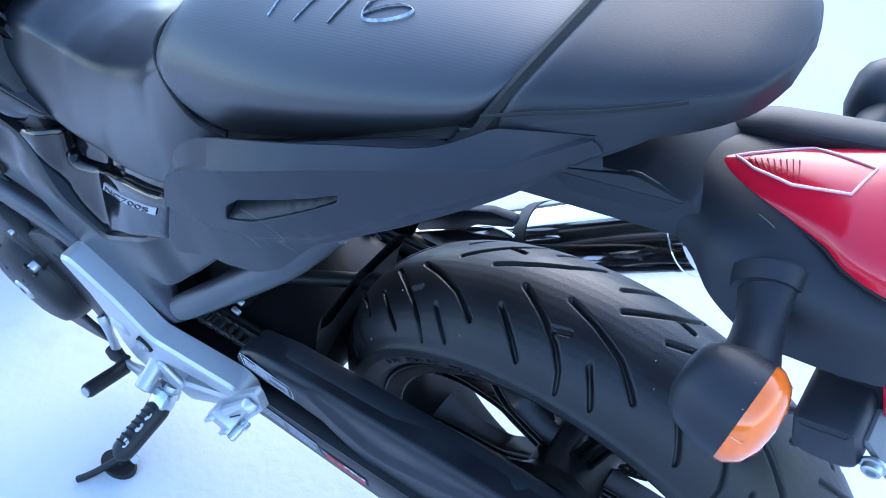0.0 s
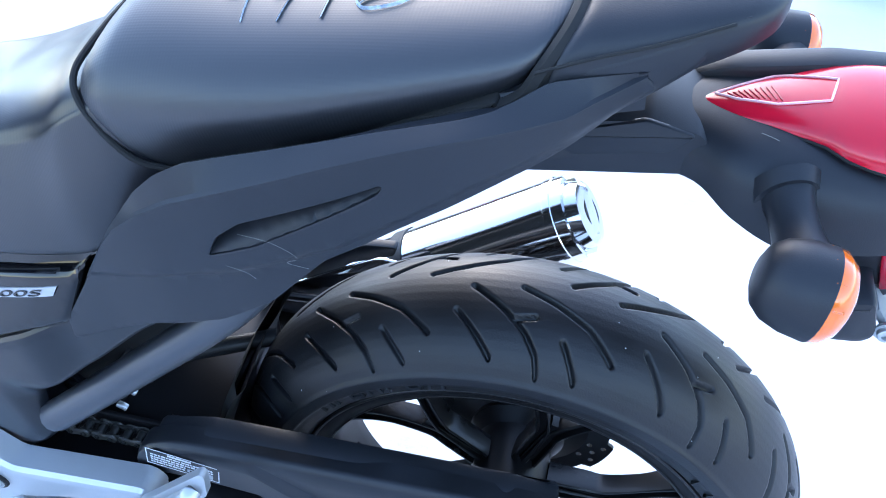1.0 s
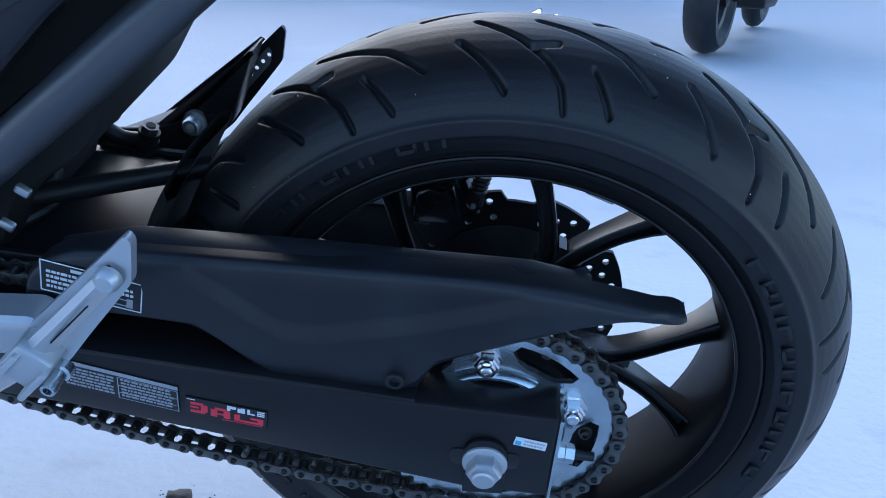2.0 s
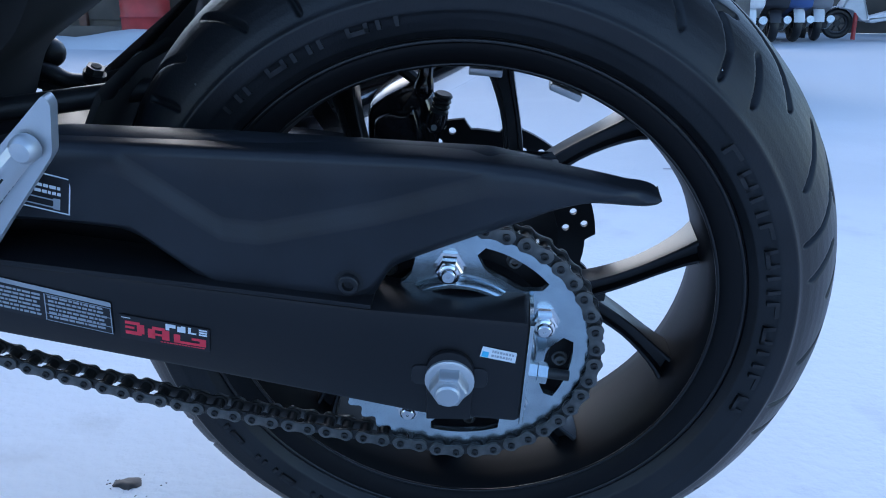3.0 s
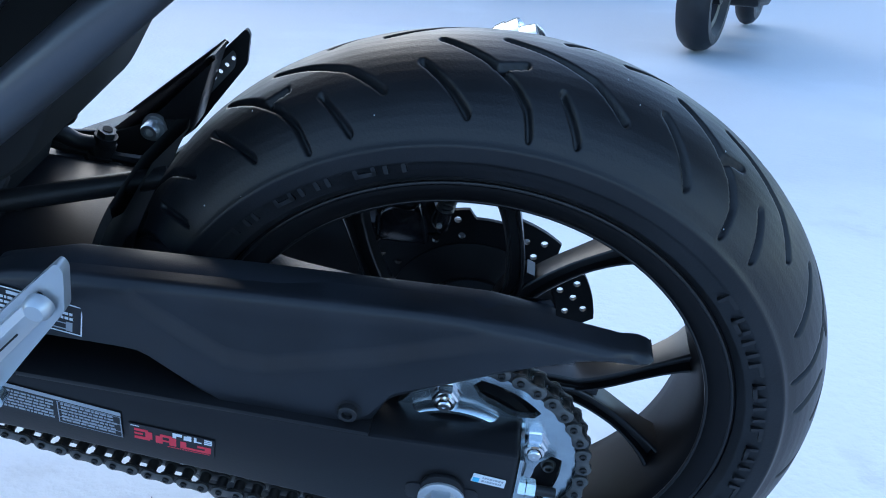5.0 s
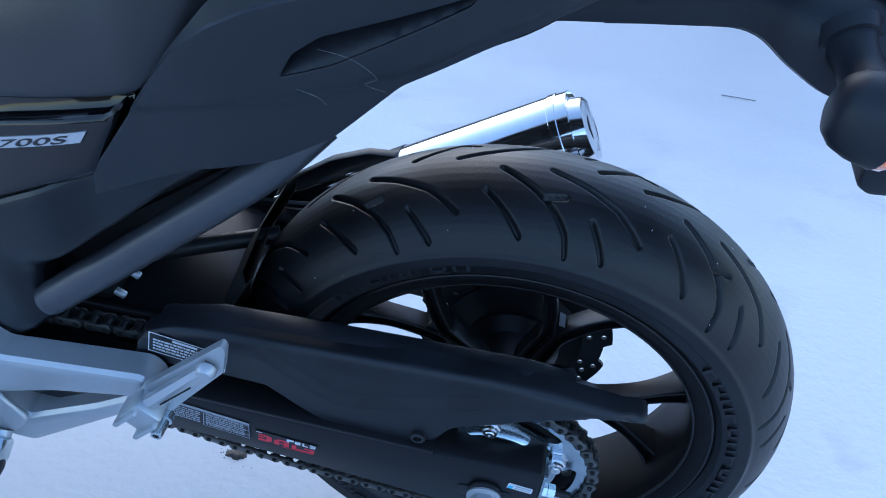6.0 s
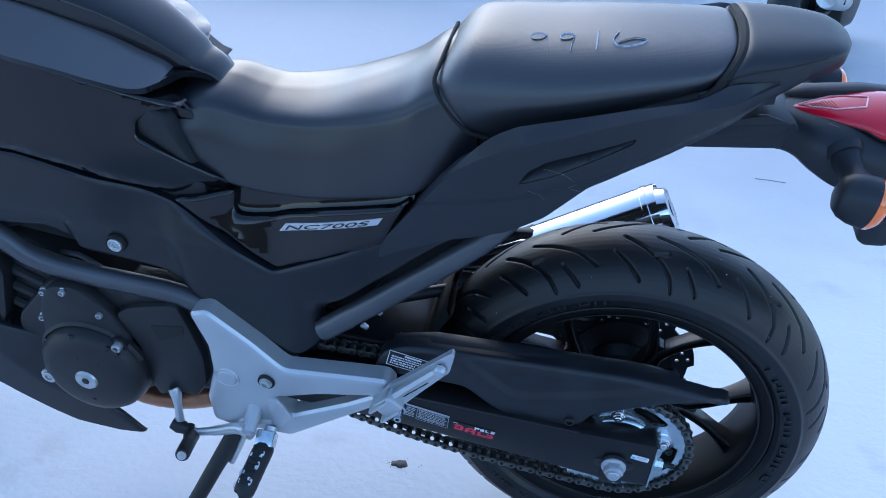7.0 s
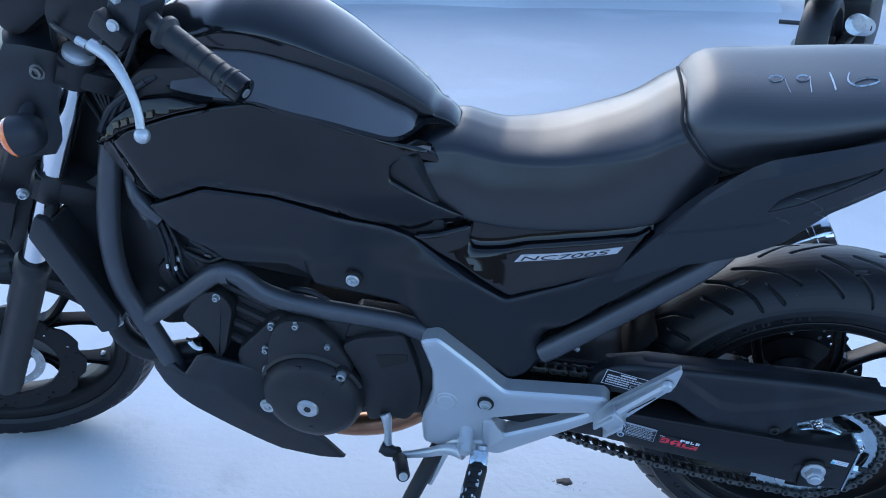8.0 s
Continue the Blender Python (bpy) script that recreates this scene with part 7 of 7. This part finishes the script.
STROKES = (
    ((0.016, 0.15), (0.008, 0.05), (0.000, 0.2), (0.002, 0.42), (0.012, 0.4), (0.018, 0.2), (0.019, 0.55), (0.022, 1.0)),
    ((0.048, 0.1), (0.040, 0.05), (0.034, 0.2), (0.036, 0.4), (0.046, 0.35), (0.050, 0.15), (0.048, 0.55), (0.047, 0.98)),
    ((0.076, -0.1), (0.076, 0.3), (0.076, 0.9)),
    ((0.100, -0.1), (0.094, 0.4), (0.102, 0.72), (0.122, 0.62), (0.132, 0.38), (0.120, 0.28), (0.104, 0.45), (0.098, 0.62)),
)
for s in STROKES:
    pts = [chalk(p.x, p.y) for p in catmull([(u, v, 0) for u, v in s], 5)]
    part("chalk_stroke", tube_mesh("chalk_stroke", pts, 0.0011, CHALK, 6, 1, 0.25), rear_seat, "blue-white chalk stroke")

# lint caught in the rail, a hair on the fender
for pts in ([(-0.150, -0.166, 0.510), (-0.128, -0.166, 0.506), (-0.112, -0.165, 0.494), (-0.120, -0.165, 0.488), (-0.106, -0.164, 0.484)], [(-0.166, -0.1665, 0.478), (-0.152, -0.1665, 0.474), (-0.146, -0.1665, 0.469)]):
    part("lint", tube_mesh("lint", pts, 0.00014, DUST, 4, 5), named("rear_side_cowl"))
part("lint", tube_mesh("lint", [(0.172, -0.036, 0.5345), (0.1776, -0.038, 0.5338), (0.183, -0.041, 0.5335)], 0.00018, DUST, 4, 4), fender)

# raised marks on the sidewall, as plain blocks
def side_mark(a, r, w, h, kind):
    """One block of a raised mark at angle a on the left sidewall."""
    out = []
    for u0, v0, u1, v1 in ((-1, -1, -0.6, 1), (0.6, -1, 1, 1), (-1, 0.65, 1, 1)) if kind == 0 else ((-1, -1, -0.6, 1), (-0.6, 0.6, 0.8, 1), (-0.6, -0.2, 0.8, 0.2)) if kind == 1 else ((-1, -1, 1, -0.6), (-1, -1, -0.6, 1), (0.6, -1, 1, 1)):
        q = []
        for u, v in ((u0, v0), (u1, v0), (u1, v1), (u0, v1)):
            aa, rr = a - u * w / r, r + v * h
            q.append((rr * math.cos(aa), rr * math.sin(aa)))
        y = -(0.0768 + 0.0025 * (1 if r < 0.268 else 0.6))
        out.append(slab_mesh("m", q, y, y + 0.004, RUBBER, 0))
    return joined("sidewall_mark", out)


k = 0
for a0, count, gap, r in ((134, 7, 5.1, 0.2565), (39, 11, 5.5, 0.2535), (-120, 8, 5.0, 0.2575)):
    for i in range(count):
        part("sidewall_mark", side_mark(radians(a0 - gap * i), r, 0.0085, 0.0085, k % 3), tyre)
        k += 1
for i in range(12):  # crumbs of snow stuck in the tread
    a, sgn = radians(lab.uniform(20, 160)), lab.uniform(-0.95, 0.3)
    p, nn = tyre_point(TYRE_R, TYRE_W, a, sgn)
    part("snow_crumb", box_mesh("snow_crumb", (0.0006 + 0.001 * lab.random(), 0.0010, 0.0005), SNOW, tuple(p), 0.0, (0, -math.degrees(a), 0)), tyre)

# ---- the yard behind: another motorcycle, a row of scooters, wall, drum, post ----
def wheel_pair(parent, r, w, x, seg=32):
    t = lathe_mesh("wheel", [(r * 0.62, -w * 0.6), (r * 0.72, -w), (r * 0.86, -w), (r * 0.96, -w * 0.6), (r, 0), (r * 0.96, w * 0.6), (r * 0.86, w), (r * 0.72, w), (r * 0.62, w * 0.6)], RUBBER, (x, 0, r), seg)
    wh = part("wheel", t, parent)
    part("rim", lathe_mesh("rim", [(r * 0.62, -w * 0.6), (r * 0.55, -w * 0.5), (r * 0.5, 0), (r * 0.55, w * 0.5), (r * 0.62, w * 0.6)], DARK_PAINT, (x, 0, r), seg), wh)
    part("wheel_hub", joined("wheel_hub", [lathe_mesh("h", [(0.0001, -w), (r * 0.2, -w), (r * 0.2, w), (0.0001, w)], ENGINE, (x, 0, r), 16)] + [box_mesh("h", (r * 1.1, w * 0.5, r * 0.12), ENGINE, (x, 0, r), 0.004, (0, 60 * i, 0)) for i in range(3)]), wh)


WHITE_PAINT = material("white_paint", (0.6, 0.6, 0.62), 0.35, stain=0.1)
BLUE_PAINT = material("blue_paint", (0.05, 0.09, 0.25), 0.35, stain=0.1)
DARK_PAINT = material("dark_paint", (0.02, 0.02, 0.025), 0.35, stain=0.1)
RED_PAINT = material("red_paint", (0.32, 0.03, 0.03), 0.5, stain=0.25)
GREY_PAINT = material("grey_paint", (0.22, 0.22, 0.24), 0.4, stain=0.1)

other = new("touring_motorcycle")
wheel_pair(other, 0.31, 0.085, 0.0)
wheel_pair(other, 0.30, 0.060, 1.42)
part("swing_arm", joined("swing_arm", [tube_mesh("s", [(0.0, 0.12, 0.31), (0.55, 0.12, 0.36)], 0.035, STEEL, 12, 1), tube_mesh("s", [(0.0, -0.12, 0.31), (0.55, -0.12, 0.36)], 0.035, ENGINE, 12, 1)]), other)
part("silencer", tube_mesh("silencer", [(-0.12, -0.20, 0.46), (-0.10, -0.20, 0.46), (0.45, -0.19, 0.38)], [0.05, 0.062, 0.055], STEEL, 20, 2), other, "round grey silencer")
part("silencer_mouth", tube_mesh("silencer_mouth", [(-0.13, -0.20, 0.4615), (-0.118, -0.20, 0.46)], 0.032, DARK_PAINT, 16, 1), other)
part("engine", slab_mesh("engine", corner_outline([(0.5, 0.2), (0.45, 0.55), (1.0, 0.6), (1.1, 0.3), (0.95, 0.18)], 0.05), -0.2, 0.2, ENGINE, 0.03), other)
part("tail", slab_mesh("tail", corner_outline([(-0.25, 0.85), (-0.22, 0.70), (-0.10, 0.62), (0.10, 0.66), (0.5, 0.58), (0.55, 0.80), (0.2, 0.86)], 0.05), -0.13, 0.13, GREY_PAINT, 0.03), other, "grey tail fairing")
part("rear_mudguard", slab_mesh("rear_mudguard", corner_outline([(-0.34, 0.60), (-0.27, 0.70), (-0.10, 0.74), (-0.14, 0.65), (-0.26, 0.62)], 0.02), -0.09, 0.09, DARK_PAINT, 0.01), other)
part("fairing", slab_mesh("fairing", corner_outline([(0.55, 0.75), (0.6, 0.98), (1.1, 1.1), (1.35, 1.0), (1.3, 0.75), (1.1, 0.5)], 0.08), -0.2, 0.2, WHITE_PAINT, 0.05), other, "white fairing")
part("fork", tube_mesh("fork", [(1.42, 0.1, 0.30), (1.12, 0.1, 0.95)], 0.03, STEEL, 12, 1), other)
part("fork", tube_mesh("fork", [(1.42, -0.1, 0.30), (1.12, -0.1, 0.95)], 0.03, STEEL, 12, 1), other)
for s in (-1, 1):
    part("foot_peg", tube_mesh("foot_peg", [(0.1, 0.14 * s, 0.42), (0.1, 0.26 * s, 0.42)], 0.014, DARK_PAINT, 10, 1), other)
other.matrix_world = pose(0.98, 3.98, 0, 0, 0, 66.5)
tagged(other, "grey and white motorcycle parked on the snow", "motorcycle")


def scooter(name, paint, label, snow):
    s = new(name)
    wheel_pair(s, 0.215, 0.055, 0.0, seg=24)
    wheel_pair(s, 0.215, 0.052, 1.2, seg=24)
    part("body", slab_mesh("body", corner_outline([(-0.30, 0.62), (-0.22, 0.42), (0.10, 0.38), (0.35, 0.30), (0.80, 0.22), (0.86, 0.30), (0.45, 0.42), (0.42, 0.70), (-0.1, 0.74)], 0.05), -0.16, 0.16, paint, 0.04), s)
    part("leg_shield", slab_mesh("leg_shield", corner_outline([(0.80, 0.25), (0.95, 0.70), (0.98, 1.0), (1.08, 0.98), (1.10, 0.65), (1.22, 0.42), (1.05, 0.40), (0.92, 0.25)], 0.04), -0.18, 0.18, paint, 0.04), s)
    part("seat", slab_mesh("seat", corner_outline([(-0.25, 0.73), (0.42, 0.71), (0.44, 0.78), (0.1, 0.82), (-0.25, 0.80)], 0.03), -0.14, 0.14, DARK_PAINT, 0.03), s)
    part("mudguard", lathe_mesh("mudguard", [(0.235, -0.06), (0.245, 0), (0.235, 0.06), (0.230, 0.05), (0.238, 0), (0.230, -0.05)], paint, (1.2, 0, 0.215), 16, closed=True, arc=(radians(20), radians(150))), s)
    part("handlebar", tube_mesh("handlebar", [(0.98, -0.32, 1.05), (1.0, -0.1, 1.03), (1.0, 0.1, 1.03), (0.98, 0.32, 1.05)], 0.02, DARK_PAINT, 10), s)
    part("tail_lamp", box_mesh("tail_lamp", (0.04, 0.16, 0.07), RED, (-0.295, 0, 0.63), 0.012), s)
    part("exhaust", tube_mesh("exhaust", [(-0.15, -0.16, 0.28), (0.25, -0.17, 0.22)], 0.05, STEEL, 14, 1), s)
    part("engine", box_mesh("engine", (0.40, 0.16, 0.16), ENGINE, (0.12, -0.06, 0.24), 0.03), s)
    part("rear_mudguard", lathe_mesh("rear_mudguard", [(0.232, -0.07), (0.245, -0.04), (0.248, 0), (0.245, 0.04), (0.232, 0.07), (0.226, 0)], SNOW if snow else paint, (0, 0, 0.215), 16, closed=True, arc=(radians(60), radians(175))), s)
    if snow:
        part("snow_cap", slab_mesh("snow_cap", smooth_outline([(-0.24, 0.80), (0.0, 0.85), (0.25, 0.84), (0.42, 0.79), (0.1, 0.795)], 3), -0.12, 0.12, SNOW, 0.015), s, "snow lying on the seat")
    tagged(s, label, "scooter", "scooters in a row")
    return s


colours = [(WHITE_PAINT, "white"), (DARK_PAINT, "black"), (BLUE_PAINT, "blue"), (GREY_PAINT, "grey"), (WHITE_PAINT, "white"), (DARK_PAINT, "black"), (RED_PAINT, "red"), (GREY_PAINT, "grey")]
for i, (paint, word) in enumerate(colours):
    sc = scooter("scooter", paint, word + " scooter with snow on it, parked in a row", i % 3 != 1)
    if i == 4:
        sc.matrix_world = pose(5.95, 11.75, 0, 0, 0, 172)
    else:
        sc.matrix_world = pose(3.05 + 0.40 * i + (1.3 if i > 4 else 0), 10.2 + 0.36 * i, 0, 0, 5, 80 + 4 * (i % 3))

part_mat = material("weathered_boards", (0.10, 0.085, 0.07), 0.8, grain=0.4, grain_scale=60, stain=0.5, stain_scale=2)
shed = new("shed_wall", slab_mesh("shed_wall", [(-14, 0), (-14, 2.6), (1.6, 2.6), (1.6, 0)], 9.62, 9.8, part_mat, 0.01))
tagged(shed, "weathered board wall along the far side of the yard", "wall", kind="structure")
post_mat = material("rusty_post", (0.13, 0.07, 0.05), 0.8, stain=0.4)
board, stud = box_mesh("board", (0.98, 0.03, 2.3), part_mat, (0, 9.60, 1.4), 0.006), box_mesh("wall_post", (0.10, 0.08, 2.6), post_mat, (0, 9.56, 1.3), 0.01)
for i in range(15):
    part("board", board, shed).location.x = -13.4 + 1.03 * i
for i in range(12):
    part("wall_post", stud, shed).location.x = -13 + 1.3 * i
part("sill_beam", box_mesh("sill_beam", (15.6, 0.14, 0.16), part_mat, (-6.2, 9.55, 0.10), 0.01), shed)
yard_wall = new("yard_wall", slab_mesh("yard_wall", [(1.6, 0), (1.6, 2.6), (14, 2.6), (14, 0)], 14.2, 14.4, part_mat, 0.01))
# unseen wall behind the camera, added to darken what gloss panels and seat reflect
house_wall = new("house_wall", slab_mesh("house_wall", [(-14, 0), (-14, 2.3), (14, 2.3), (14, 0)], -11.2, -11.0, part_mat, 0.01))
tagged(house_wall, "unseen plain dark wall added to darken reflections on the motorcycle", "wall", kind="structure")
tagged(yard_wall, "weathered dark wall behind the parked scooters", "wall", kind="structure")
drum = new("oil_drum", joined("oil_drum", [lathe_mesh("d", [(0.0001, 0.0), (0.285, 0.0), (0.295, 0.02), (0.285, 0.05), (0.285, 0.28), (0.297, 0.30), (0.285, 0.32), (0.285, 0.56), (0.297, 0.58), (0.285, 0.60), (0.285, 0.85), (0.295, 0.87), (0.27, 0.86), (0.0001, 0.86)], RED_PAINT, (0, 0, 0), 32)]))
drum.matrix_world = pose(-4.25, 9.20, 0, 90, 0, 0)
tagged(drum, "rusty dark red oil drum standing by the wall", "drum")
post = new("marker_post", tube_mesh("marker_post", [(0, 0, 0), (0, 0, 1.2)], 0.03, RED_PAINT, 12, 1))
post.location = (4.95, 11.75, 0)
tagged(post, "thin red post standing in the snow", "post")

def berm():
    """A low bank of shovelled snow along the far side."""
    rings = []
    for i in range(61):
        x = -13 + 0.245 * i
        h = 0.16 + 0.10 * noise.noise((x * 0.9, 3, 0))
        y = 8.75 + 0.35 * noise.noise((x * 0.35, 7, 0))
        rings.append([(x, y + 0.55 * c, -0.02 + h * s * (1 + 0.3 * noise.noise((x * 3, c * 3, 1)))) for c, s in ((-1, 0), (-0.7, 0.45), (-0.35, 0.85), (0, 1), (0.4, 0.8), (0.75, 0.4), (1, 0))])
    ob = new("snow_bank", mesh_of("snow_bank", *loft(rings, False), SNOW, 70))
    tagged(ob, "low bank of shovelled snow along the yard", "snow", kind="structure")


berm()
rng = random.Random(21)
# low mound for a hole with brown dirt; dark colour paints the hole's shade
stone = lathe_mesh("stone", [(0.0001, 0.004), (0.006, 0.0045), (0.012, 0.003), (0.018, -0.003)], material("dark_hole_dirt", (0.06, 0.05, 0.045), 0.8, stain=0.6, stain_scale=90), (0, 0, 0), 18, angle=80)
for v in stone.vertices:
    k = 1 + 0.5 * noise.noise((v.co.x * 90, v.co.z * 90, 3)) + 0.2 * noise.noise((v.co.x * 260, v.co.z * 260, 8))
    v.co = Vector((v.co.x * k * 1.25, v.co.y * (0.7 + 0.5 * k), v.co.z * k * 0.8))
grit = [stone]
for i in range(15):
    a, r = rng.uniform(0, 6.28), 0.014 + 0.026 * rng.random()
    e = 0.0006 + 0.0010 * rng.random()
    g = box_mesh("g", (2 * e, e, e), stone.materials[0], (r * math.cos(a) * 1.2, 0.0008, r * math.sin(a) * 0.8), 0.0003, (0, math.degrees(a), 20))
    grit.append(g)
pit = new("stone", joined("stone", grit, angle=70))
pit.matrix_world = pose(-0.39, 0.085, -0.001, 90, 0, 0)
tagged(pit, "low dark mound standing in for a dirty hole in the snow", "stone")
twig = new("twig", tube_mesh("twig", [(0, 0, 0.004), (0.05, -0.012, 0.006), (0.11, -0.02, 0.004)], 0.0016, GREY_PAINT, 6, 3))
twig.location = (0.56, 2.0, 0)
tagged(twig, "thin dry twig lying on the snow", "twig")
